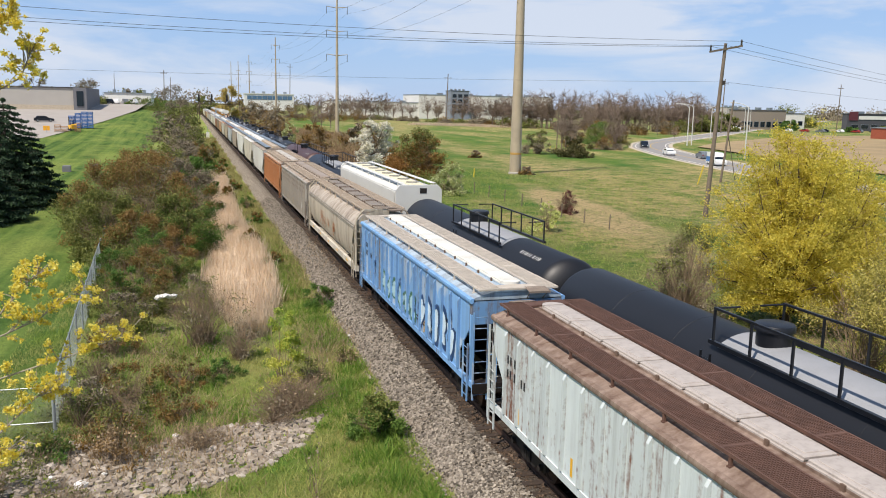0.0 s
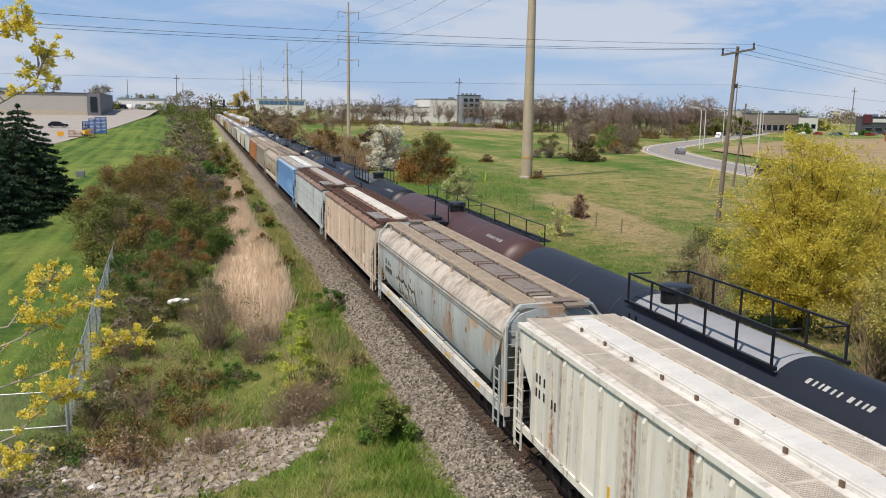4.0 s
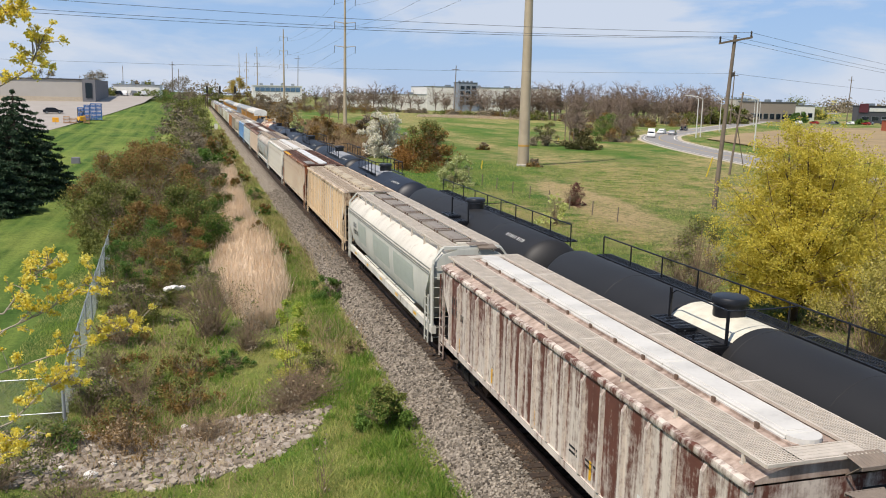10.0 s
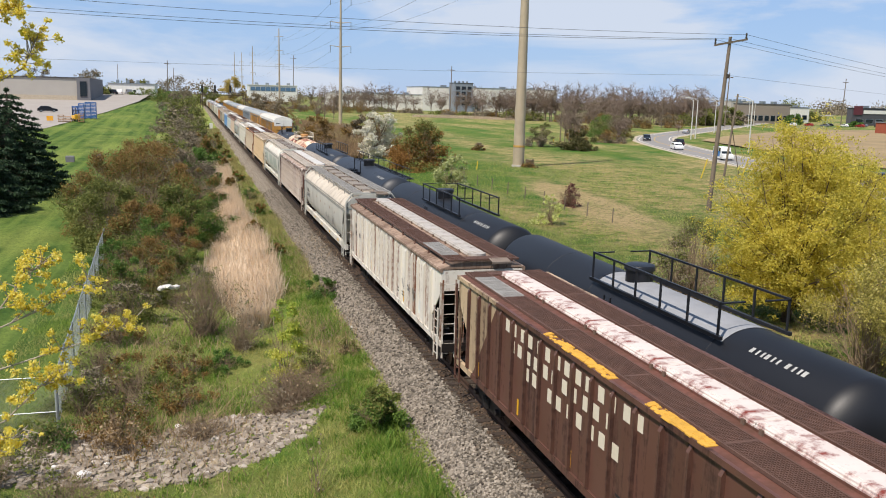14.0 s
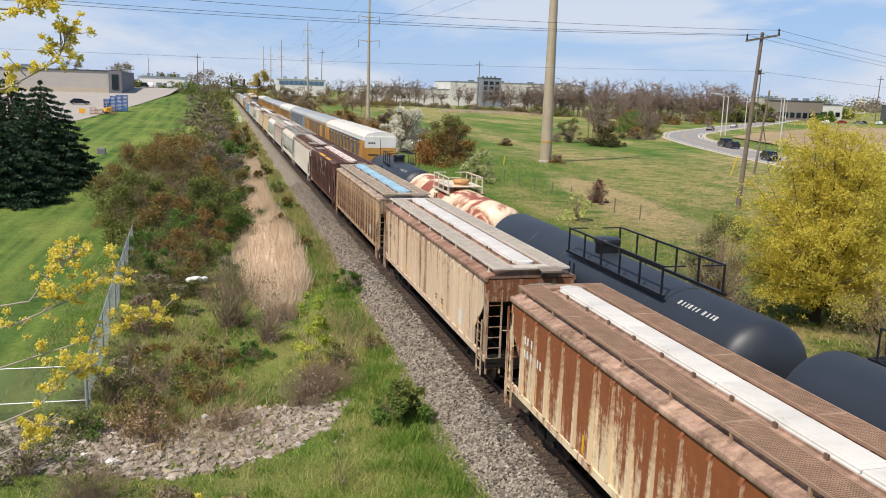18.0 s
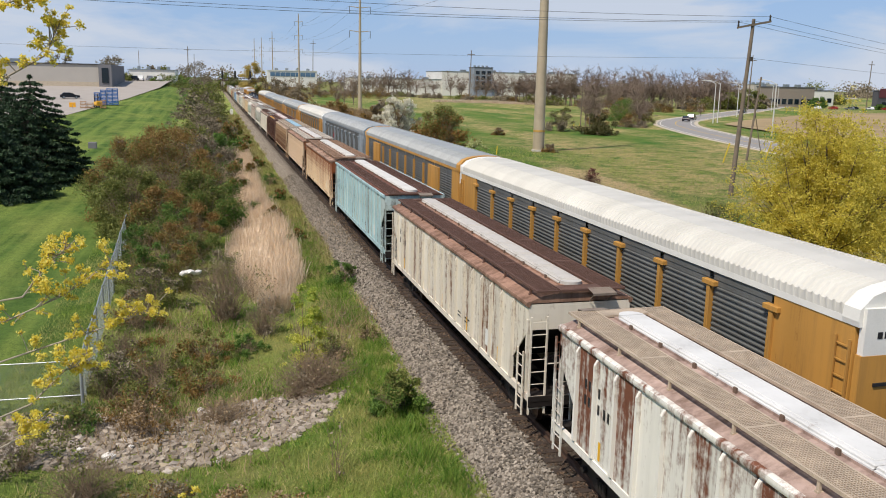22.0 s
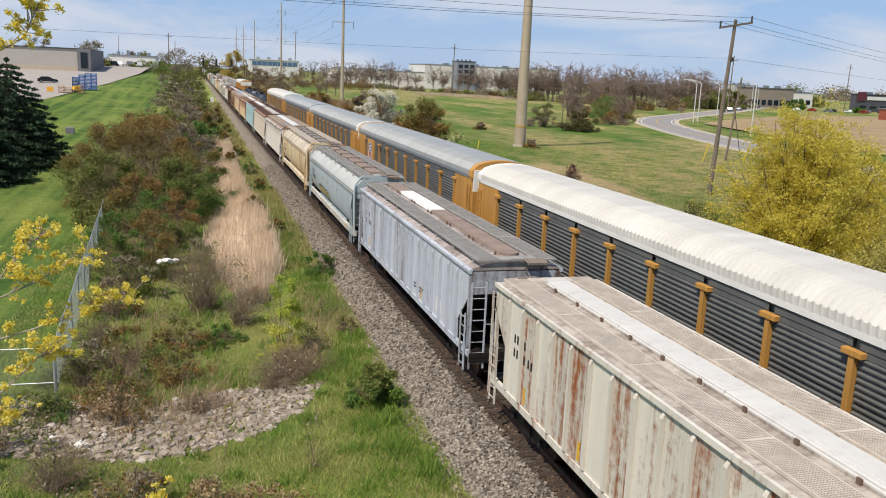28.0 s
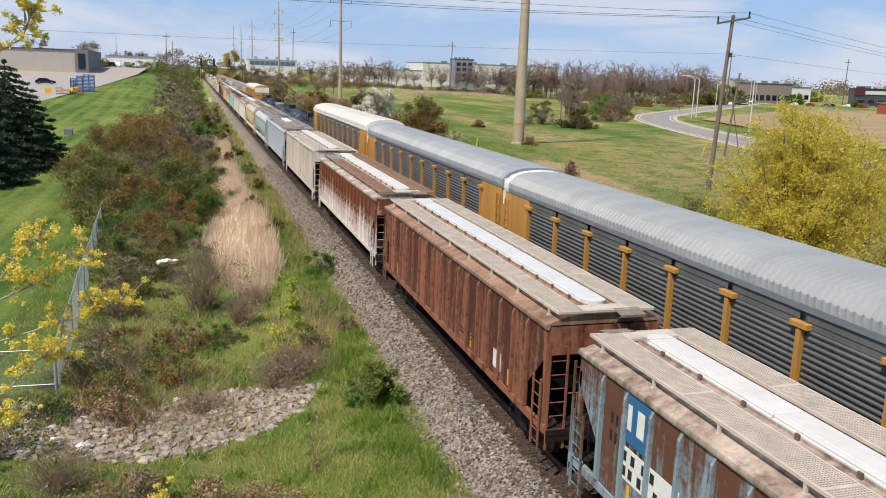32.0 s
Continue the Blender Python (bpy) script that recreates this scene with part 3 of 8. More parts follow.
def truck_mesh():
    """Two cast side frames with springs, and the bolster between them."""
    g = G()
    for s in (-1, 1):
        x = s * 1.0
        side = [(-1.12, 0.40), (-0.98, 0.30), (-0.62, 0.34), (-0.40, 0.20), (0.40, 0.20), (0.62, 0.34), (0.98, 0.30), (1.12, 0.40), (1.10, 0.56), (0.70, 0.62), (0.42, 0.78), (-0.42, 0.78), (-0.70, 0.62), (-1.10, 0.56)]
        g.prism(side, x - 0.06, x + 0.06, "x")
        for y in (-0.15, 0.0, 0.15):
            g.spin([(0.06, 0.26), (0.06, 0.55)], (x + s * 0.09, y, 0), "z", 8)
        for y in (-0.89, 0.89):
            g.spin([(0.09, x + s * 0.05), (0.09, x + s * 0.16)], (0, y, 0.42), "x", 10)
    g.box(-1.05, 1.05, -0.2, 0.2, 0.5, 0.74)
    return g


SHARED = {}
TREAD = plain("tread plate", "786c60", 0.75, 0.0, 0.3, 6.0, 60.0, 0.6)
# steel darkened to near black: the shade beneath the car ends, as colour
SHADE_STEEL = plain("shade-dark steel", "1d1a18", 0.85, 0.0, 0.4, 2.0)
LATCH = plain("latch rust", "6a5648", 0.85, 0.1, 0.4)


def shared(name, make, mat, smooth=False):
    if name not in SHARED:
        SHARED[name] = make().mesh(name if isinstance(name, str) else name[0], smooth)
        SHARED[name].materials.append(mat)
    return SHARED[name]


def running_gear(car, half):
    """Trucks with their wheelsets, centre sill and couplers."""
    for s in (-1, 1):
        t = part("truck", shared("truck", truck_mesh, STEEL_DARK), None, car, at=(0, s * (half - 2.75), 0))
        for k in (-0.89, 0.89):
            part("wheelset", shared("wheelset", wheelset_mesh, WHEEL, True), None, t, "steel wheels on an axle", at=(0, k, 0))
        c = G().box(-0.14, 0.14, half - 0.9, half - 0.25, 0.74, 1.02)
        c.prism([(-0.16, half - 0.3), (0.16, half - 0.3), (0.19, half - 0.05), (0.02, half + 0.05), (-0.06, half - 0.08), (-0.18, half - 0.06)], 0.72, 1.04, "z")
        o = part("coupler", SHARED.setdefault(("coupler", half), c.mesh("coupler")), STEEL_DARK, car)
        o.rotation_euler = (0, 0, 0 if s > 0 else math.pi)


def end_gear(car, hl, z_eave, w=1.45):
    """Platforms, corner posts, ladders and steps at both ends."""
    for s in (-1, 1):
        turn = (0, 0, 0 if s > 0 else math.pi)
        p = G().box(-w, w, hl - 0.15, hl + 0.28, 0.98, 1.14)
        p.box(-w, w, hl + 0.2, hl + 0.28, 0.86, 1.0)
        p.box(-0.5, 0.5, hl - 2.0, hl - 0.15, 0.9, 1.05)
        o = part("end_platform", p, STEEL_DARK, car)
        o.rotation_euler = turn
        for x in (-w + 0.02, w - 0.08):
            q = G().box(x, x + 0.08, hl - 0.1, hl + 0.02, 1.1, 3.15)
            o = part("corner_post", q, STEEL_DARK, car)
            o.rotation_euler = turn
        for x in (-w + 0.02, w - 0.46):
            o = part("ladder", ladder(0.65, z_eave - 0.30, 8, 0.44), STEEL_DARK, car, at=(x if s > 0 else -x, s * (hl + 0.22), 0))
            o.rotation_euler = turn
        for sx in (-1, 1):
            o = part("side_ladder", ladder(0.55, 2.30, 6, 0.42), STEEL_DARK, car, at=(sx * (w + 0.06), s * (hl - 0.02), 0))
            o.rotation_euler = (0, 0, -s * math.pi / 2)
        bar = G().line([(-w + 0.5, hl + 0.22, 2.0), (w - 0.5, hl + 0.22, 2.0)], 0.016)
        bar.line([(-0.7, hl + 0.22, 1.14), (-0.7, hl + 0.22, 2.0)], 0.016).line([(0.7, hl + 0.22, 1.14), (0.7, hl + 0.22, 2.0)], 0.016)
        o = part("handrail", bar, STEEL_DARK, car)
        o.rotation_euler = turn
    bw = G().spin([(0.02, 0.0), (0.27, 0.01), (0.29, 0.03), (0.27, 0.05), (0.23, 0.04), (0.05, 0.05)], (0.72, -(hl + 0.3), 2.35), "y", 16)
    part("brake_wheel", bw, STEEL_DARK, car)
    part("brake_housing", G().slab(0.55, 0.9, -(hl + 0.22), -(hl - 0.05), 2.1, 2.6), STEEL_DARK, car)


def roof_walks(car, hl, z, x0=0.58, x1=1.22, foot=0.24, ends=True, solid=False):
    """Running boards on brackets along the roof, cross boards and a tread step at the ends."""
    for s in (-1, 1):
        a, b = (x0, x1) if s > 0 else (-x1, -x0)
        y = hl + 0.06 if ends else hl - 0.02
        board = G().slab(a, b, -y, y, z - 0.03, z, 0.006) if solid else grating(a, b, -y, y, z)
        w = part("running_board", board, GALV, car)
        me = shared(("board_bracket", foot), lambda: G().box(-0.035, 0.01, -0.03, 0.03, -foot, -0.05).box(-0.10, 0.03, -0.04, 0.04, -foot - 0.02, -foot + 0.01), GALV)
        for i in range(9):
            o = part("board_bracket", me, None, w, at=(s * x1, -hl + 0.5 + i * (2 * hl - 1.0) / 8, z))
            o.rotation_euler = (0, 0, 0 if s > 0 else math.pi)
    for s in (-1, 1):
        turn = (0, 0, 0 if s < 0 else math.pi)
        if ends:
            o = part("end_board", grating(-x0, x0, -hl - 0.06, -hl + 0.40, z + 0.004, 0.045, 0.06), GALV, car)
            o.rotation_euler = turn
        if solid:
            continue
        y = -hl - 0.06
        st = G().add([(0.18 + 0.0367 * i, y + d, z + h + 0.016 * (i % 2)) for d, h in ((0.06, 0.012), (-0.34, -0.055)) for i in range(19)], [(i, i + 1, i + 20, i + 19) for i in range(18)])
        st.box(0.18, 0.84, y - 0.35, y - 0.33, z - 0.10, z - 0.04)
        st.rod((0.22, y - 0.30, z - 0.06), (0.26, y + 0.03, z - 0.34), 0.016, 5).rod((0.80, y - 0.30, z - 0.06), (0.76, y + 0.03, z - 0.34), 0.016, 5)
        o = part("brake_step", st, TREAD, car, "grey tread plate step")
        o.rotation_euler = turn


def hatches(car, hl, z, count, w=0.30, inset=0.7, round_ends=True):
    """The long roof hatch in sections, with its latches."""
    total = 2 * (hl - inset)
    step = total / count

    def lid():
        a = step / 2 - (0.04 if count > 7 else 0.015)
        top = 0.05 if w < 0.29 else 0.085
        g = G().slab(-w, w, -a, a, 0.0, top, 0.02).slab(-w * 0.72, w * 0.72, -a + 0.1, a - 0.1, top - 0.005, top + 0.015, 0.008)
        g.slab(-w - 0.035, w + 0.035, -a, a, -0.03, 0.03, 0.01)
        return g

    def latch():
        o, i = w + 0.085, w + 0.045
        if w < 0.29:
            return G().prism([(-o, -0.10), (-o, 0.088), (o, 0.088), (o, -0.10), (i, -0.10), (i, 0.072), (-i, 0.072), (-i, -0.10)], -0.025, 0.025)
        return G().prism([(-o, 0.045), (-o, -0.10), (o, -0.10), (o, 0.045), (i, 0.045), (i, -0.07), (-i, -0.07), (-i, 0.045)], -0.045, 0.045)
    me = shared(("hatch", count, w, hl), lid, WHITE)
    ml = shared(("latch", w), latch, LATCH)
    for i in range(count):
        y = -hl + inset + step * (i + 0.5)
        h = part("hatch", me, None, car, at=(0, y, z))
        for u in ((-0.33, 0.0, 0.33) if step > 3 else (-0.42, 0.42) if step > 2.2 else (0.0,)):
            part("latch", ml, None, h, at=(0, step * u, 0))
    if round_ends:
        for s in (-1, 1):
            n = 10
            prof = [(math.sin(math.pi * i / n - math.pi / 2) * w, math.cos(math.pi * i / n - math.pi / 2) * w) for i in range(n + 1)]
            o = part("hatch_end", G().prism(prof, -0.02, 0.082, "z"), WHITE, car, at=(0, s * (hl - inset), z))
            o.rotation_euler = (0, 0, 0 if s > 0 else math.pi)


def bays(car, n, hl, mat, top=1.14):
    """Outlet hoppers under the body."""
    span = 2 * (hl - 3.1) / n
    for i in range(n):
        y = -(hl - 3.1) + span * (i + 0.5)
        a, b = span * 0.48, 0.42
        g = G()
        pts = [(-1.25, -a, top), (1.25, -a, top), (1.25, a, top), (-1.25, a, top), (-0.5, -b, 0.42), (0.5, -b, 0.42), (0.5, b, 0.42), (-0.5, b, 0.42)]
        g.add(pts, [(0, 1, 2, 3), (7, 6, 5, 4), (0, 4, 5, 1), (1, 5, 6, 2), (2, 6, 7, 3), (3, 7, 4, 0)])
        g.box(-0.55, 0.55, -0.5, 0.5, 0.30, 0.44)
        part("outlet_hopper", g, mat, car, at=(0, y, 0))


def ribbed_hopper(hl=8.2, n_hatch=4, ribs=17, flat_top=False):
    """A covered hopper with flat sides and outside posts; the roof is flat to square chords, or arched to rolled ones."""
    car = thing("covered_hopper", "covered hopper rail car", "rail car", "cars of the hopper train")
    e = 3.80 if flat_top else 3.58
    z_walk = 3.88 if flat_top else 3.91
    notch = hl - 1.05
    side = [(-hl, e), (-hl, e - 0.72), (-notch, e - 1.75), (-notch, 1.12), (notch, 1.12), (notch, e - 1.75), (hl, e - 0.72), (hl, e)]
    g = G()
    for x0, x1 in ((-1.43, -1.40), (1.40, 1.43)):
        g.prism(side, x0, x1, "x")
    for y0, y1 in ((-hl, -hl + 0.04), (hl - 0.04, hl)):
        g.box(-1.40, 1.40, y0, y1, e - 0.72, e)
    part("body", g, WHITE, car)
    # sloped ends take a near-black tone that paints in their shade
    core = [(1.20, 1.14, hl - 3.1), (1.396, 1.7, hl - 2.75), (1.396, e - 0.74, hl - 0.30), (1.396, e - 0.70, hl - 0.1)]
    part("slope_sheet", hull(core), SHADE_STEEL, car, "sloped end sheet with shade put into its dark colour")
    for s in (-1, 1):
        part("side_sill", G().box(*sorted((s * 1.36, s * 1.47)), -hl - 0.2, hl + 0.2, 1.02, 1.20), WHITE, car)
        if flat_top:
            chord = G().box(*sorted((s * 1.42, s * 1.50)), -hl - 0.02, hl + 0.02, e - 0.10, e + 0.012)
        else:
            chord = G().prism([(s * a, e + b) for a, b in ((1.40, -0.10), (1.475, -0.09), (1.50, -0.03), (1.485, 0.03), (1.42, 0.06), (1.36, 0.05))], -hl - 0.02, hl + 0.02)
        part("top_chord", chord, WHITE, car, smooth=not flat_top)
    if flat_top:
        rows = [(1.47, e + 0.008), (0.9, e + 0.03), (0.45, e + 0.05)]
    else:
        rows = [(1.44, e + 0.03), (1.25, e + 0.10), (0.95, e + 0.19), (0.6, e + 0.25), (0.35, e + 0.27)]
    roof = [(-x, z) for x, z in rows] + [(x, z) for x, z in rows[::-1]] + [(1.40, e - 0.03), (-1.40, e - 0.03)]
    part("roof", G().prism(roof, -hl, hl), WHITE, car, smooth=True)
    top = rows[-1][1]
    part("coaming", G().box(-0.34, 0.34, -hl + 0.5, hl - 0.5, top - 0.02, top + 0.05), WHITE, car)

    def rib(low):
        prof = [(0.0, low), (0.085, low + 0.05), (0.085, e - 0.26), (0.03, e - 0.16), (0.0, e - 0.12)]
        pts = [(x, y, z) for y in (-0.045, 0.045) for x, z in prof]
        return G().add(pts, [(4, 3, 2, 1, 0), (5, 6, 7, 8, 9), (0, 1, 6, 5), (1, 2, 7, 6), (2, 3, 8, 7), (3, 4, 9, 8)])
    full = shared(("rib", e), lambda: rib(1.2), WHITE)
    row = G()
    for i in range(ribs):
        y = -notch + 0.05 + i * 2 * (notch - 0.05) / (ribs - 1)
        o = part("rib", full, None, car, at=(-1.43, y, 0))
        o.rotation_euler = (0, 0, math.pi)
        q = rib(1.2)
        row.add([(x + 1.43, yy + y, z) for x, yy, z in q.v], q.f)
    tagged(part("rib_row", row, WHITE, car), kind="stuff")
    roof_walks(car, hl, z_walk, foot=z_walk - (e + 0.03 if flat_top else e + 0.12))
    hatches(car, hl, top + 0.055, n_hatch, 0.30)
    end_gear(car, hl, e)
    bays(car, 3, hl, SHADE_STEEL)
    part("centre_sill", G().box(-0.22, 0.22, -hl - 0.3, hl + 0.3, 0.74, 1.0), STEEL_DARK, car)
    running_gear(car, hl + 0.9)
    return car


SMOOTH_SIDE = [(0.90, 1.16), (1.16, 1.28), (1.34, 1.50), (1.45, 1.85), (1.50, 2.3), (1.52, 2.75), (1.50, 3.08)]
SMOOTH_ROOF = [(1.50, 3.08), (1.43, 3.28), (1.28, 3.48), (1.06, 3.66), (0.80, 3.78), (0.50, 3.84)]


def smooth_hopper(hl=8.25, n_hatch=6, lids=False):
    """A covered hopper with bulging plain sides that lean in to the roof."""
    car = thing("covered_hopper", "covered hopper rail car", "rail car", "cars of the hopper train")
    rows = []
    sides = [(0.90, 1.16), (1.30, 1.30), (1.50, 1.60), (1.52, 2.3), (1.52, 3.62)] if lids else SMOOTH_SIDE
    slope = [(1.52, 3.62), (1.40, 3.82), (1.15, 3.94), (0.85, 4.00), (0.50, 4.04)] if lids else SMOOTH_ROOF
    for x, z in sides:
        t = min(1, max(0, (z - 1.16) / 1.7))
        rows.append((x, z, hl - (0.7 if lids else 1.75) + (0.68 if lids else 1.73) * t ** 0.8))
    part("body", hull(rows), WHITE, car, smooth=True)
    eave = slope[0][1]
    arc = [(-x, z) for x, z in slope] + [(x, z) for x, z in slope[::-1]]
    part("roof", G().prism(arc + [(1.48, eave - 0.04), (-1.48, eave - 0.04)], -hl, hl), WHITE, car, smooth=True)
    for s in (-1, 1):
        part("side_sill", G().box(*sorted((s * 1.30, s * 1.47)), -hl - 0.3, hl + 0.3, 0.95, 1.22), WHITE, car)
        for z in (eave - 0.08, eave + 0.01, eave + 0.10):
            x = 1.51 if z < eave + 0.02 else 1.47
            part("side_moulding", G().box(*sorted((s * (x - 0.06), s * (x + 0.015))), -hl + 0.05, hl - 0.05, z, z + 0.04), WHITE, car)
    for s in (-1, 1):
        if lids:
            part("end_wall", G().prism([(-1.50, 2.1), (1.50, 2.1), (1.50, 3.80), (1.25, 4.10), (-1.25, 4.10), (-1.50, 3.80)], *sorted((s * (hl - 0.02), s * (hl + 0.32)))), WHITE, car)
            part("end_louvre", G().slab(0.05, 0.50, *sorted((s * (hl + 0.315), s * (hl + 0.335))), 3.58, 3.92, 0.005), STEEL_DARK, car, "dark louvred plate on the end wall")
            continue
        for x in (-1, 1):
            part("end_frame", G().line([(x * 1.42, s * (hl + 0.24), 1.0), (x * 1.44, s * (hl + 0.20), 3.05), (x * 1.38, s * (hl + 0.15), 3.55), (x * 1.08, s * (hl + 0.08), 3.92), (x * 1.0, s * (hl + 0.07), 3.95)], 0.055, 6), WHITE, car)
        part("end_beam", G().box(-1.02, 1.02, s * (hl + 0.07) - 0.06, s * (hl + 0.07) + 0.06, 3.90, 4.0), WHITE, car)
        part("end_wall", G().prism([(-1.40, 2.85), (1.40, 2.85), (1.40, 3.38), (1.05, 3.72), (0.5, 3.90), (-0.5, 3.90), (-1.05, 3.72), (-1.40, 3.38)], *sorted((s * (hl - 0.02), s * (hl + 0.15)))), WHITE, car)
        part("end_step", G().slab(-0.1, 0.62, *sorted((s * (hl - 0.30), s * (hl + 0.16))), 4.04, 4.06, 0.006), TREAD, car, "grey tread step at the roof's end")
    roof_walks(car, hl, 4.22 if lids else 4.02, *((0.86, 1.20) if lids else (0.52, 1.06)), 0.40 if lids else 0.34, False, lids)
    if lids:
        part("roof_strip", G().slab(-0.5, 0.5, -hl + 0.3, hl - 0.3, 4.04, 4.10, 0.01), WHITE, car)
        me = shared("round_hatch", lambda: G().spin([(0.30, 0.0), (0.30, 0.03), (0.26, 0.05), (0.05, 0.06)], (0, 0, 0), "z", 16).box(-0.42, 0.42, -0.04, 0.0, 0.02, 0.08).box(-0.36, 0.36, 0.18, 0.21, 0.02, 0.07), GALV, True)
        for i in range(n_hatch):
            part("round_hatch", me, None, car, at=(0, -hl + 1.4 + i * (2 * hl - 2.8) / (n_hatch - 1), 4.1))
    else:
        part("coaming", G().box(-0.28, 0.28, -hl + 0.7, hl - 0.7, 3.82, 3.96), WHITE, car)
        hatches(car, hl, 3.97, n_hatch, 0.285, 0.9, False)
    end_gear(car, hl, 3.9 if lids else 3.75)
    bays(car, 3, hl, STEEL_DARK, 1.2)
    part("centre_sill", G().box(-0.22, 0.22, -hl - 0.3, hl + 0.3, 0.74, 1.0), STEEL_DARK, car)
    running_gear(car, hl + 0.9)
    return car


def side_patch(car, y0, y1, z0, z1, mat, label=""):
    """A field of other paint that follows the bulging side."""
    zs = np.linspace(z0, z1, 7)
    xs = np.interp(zs, [z for _, z in SMOOTH_SIDE], [x for x, _ in SMOOTH_SIDE])
    pts = [(-x - 0.008, y, z) for y in (y0, y1) for x, z in zip(xs, zs)]
    g = G().add(pts, [(i, i + 1, i + 8, i + 7) for i in range(6)])
    return part("paint_patch", g, mat, car, label)


def tank_car(hl=9.3, deck=(-2.6, 2.4), long_rail=False, manway=0.0, stand=False, r=1.42, deck_w=1.05):
    """A tank car: barrel with domed heads, top deck, rails and manway."""
    car = thing("tank_car", "tank car", "rail car", "cars of the tank train")
    zc = 2.03
    prof = []
    for k in range(9):
        a = math.pi / 2 * k / 8
        prof.append((max(0.02, r * math.sin(a)), -hl + 0.75 - 0.75 * math.cos(a)))
    prof += [(r, y) for y in (-5.0, -1.7, 1.7, 5.0)]
    prof += [(p, -y) for p, y in prof[8::-1]]
    part("barrel", G().spin(prof, (0, 0, zc), "y", 40), BLACK, car, smooth=True)
    for y in (-5.2, -1.7, 1.7, 5.2):
        part("weld_seam", G().spin([(r, y - 0.02), (r + 0.006, y - 0.015), (r + 0.006, y + 0.015), (r, y + 0.02)], (0, 0, zc), "y", 40), BLACK, car)
    top = zc + r
    y0, y1 = deck
    if stand:
        g = G().slab(-deck_w, deck_w, y0, y1, top + 0.14, top + 0.19, 0.01)
        for x in (-0.9, 0.9):
            for y in (y0 + 0.3, y1 - 0.3):
                g.rod((x, y, top - 0.35), (x, y, top + 0.15), 0.03, 6)
        part("deck", g, GALV, car)
    else:
        arc = [(math.sin(0.1 * k - 0.7) * (r + 0.008), zc + math.cos(0.1 * k - 0.7) * (r + 0.008)) for k in range(15)]
        rows = [(a, y, z) for y in (y0, y1) for a, z in arc]
        part("deck", G().add(rows, [(k, k + 1, k + 16, k + 15) for k in range(14)]), GALV, car, smooth=True)
    if not long_rail:
        post = shared(("railing_post", r), lambda: G().box(-0.025, 0.025, -0.03, 0.03, top - 0.20, top + 0.70), BLACK)
        n = max(3, round((y1 - y0) / 1.35))
        for x in (-deck_w, deck_w):
            for i in range(n + 1):
                part("railing_post", post, None, car, at=(x, y0 + (y1 - y0) * i / n, 0))
            part("deck_rail", G().box(x - 0.03, x + 0.03, y0 - 0.03, y1 + 0.03, top + 0.68, top + 0.74), BLACK, car)
            part("kick_plate", G().box(x - 0.05, x + 0.05, y0 - 0.15, y1 + 0.15, top - 0.24, top - 0.14), BLACK, car)
        for y in (y0, y1):
            part("end_rail", G().line([(-deck_w, y, top + 0.70), (-0.3, y, top + 0.70)], 0.026, 6), BLACK, car)
            part("end_rail", G().line([(deck_w, y, top + 0.70), (0.3, y, top + 0.70)], 0.026, 6), BLACK, car)
    else:
        for k in (0, 1):
            ya = y0 + (y1 - y0) * k / 2
            yb = ya + (y1 - y0) / 2 - 0.06
            g = grating(-1.62, -1.02, ya, yb, top - 0.30 - 0.12 * (1 - k), 0.07, 0.09)
            g.prism([(-1.62, top - 0.36), (-1.05, top - 0.36), (-1.12, top - 0.66)], ya, ya + 0.05)
            tagged(part("side_step", g, BLACK, car), "grated side step below the manway", kind="stuff")
        for y in (y0, y1 - 0.2):
            part("side_post", G().box(-1.10, -1.04, y, y + 0.07, top - 0.45, top + 0.52), BLACK, car)
        hoop = [(-1.07, y1 - 0.2, top + 0.05), (-1.07, y1 - 0.25, top + 0.38), (-1.07, y1 - 0.45, top + 0.5), (-1.07, y0 + 0.1, top + 0.5)]
        part("side_rail", G().line(hoop, 0.022, 6), BLACK, car)
        part("cross_rail", G().line([(-1.07, y0 + 0.03, top + 0.5), (0.2, y0 + 0.03, top + 0.5), (0.98, y0 + 0.03, top + 0.53)], 0.02, 6), BLACK, car)
    part("manway", G().spin([(0.44, top - 0.05), (0.44, top + 0.34), (0.50, top + 0.34), (0.50, top + 0.44), (0.47, top + 0.50), (0.40, top + 0.52), (0.03, top + 0.53)], (0, manway, 0), "z", 24), BLACK, car, "black manway dome with a bolted cover", smooth=True)
    for s in (-1, 1):
        g = G()
        lo = [(-1.35, 0.78), (1.35, 0.78), (1.35, 1.05), (1.1, 1.55), (0.7, 1.25), (-0.7, 1.25), (-1.1, 1.55), (-1.35, 1.05)]
        g.prism(lo, s * (hl - 1.9) - 0.3, s * (hl - 1.9) + 0.3)
        part("saddle", g, BLACK, car)
        p = G().box(-1.4, 1.4, *sorted((s * (hl - 0.55), s * (hl + 0.2))), 0.92, 1.05)
        p.line([(-1.4, s * (hl + 0.15), 1.0), (-1.4, s * (hl + 0.15), 1.95), (1.4, s * (hl + 0.15), 1.95), (1.4, s * (hl + 0.15), 1.0)], 0.022)
        part("end_platform", p, BLACK, car)
        part("stub_sill", G().box(-0.2, 0.2, *sorted((s * (hl - 3.6), s * (hl + 0.3))), 0.76, 1.1), BLACK, car)
    for x in (-1, 1):
        q = ladder(0.7, top - 0.3, 8, 0.4)
        o = part("side_ladder", q, BLACK, car, at=(x * (r + 0.12), 0.2 * x, 0))
        o.rotation_euler = (0, 0, -math.pi / 2)
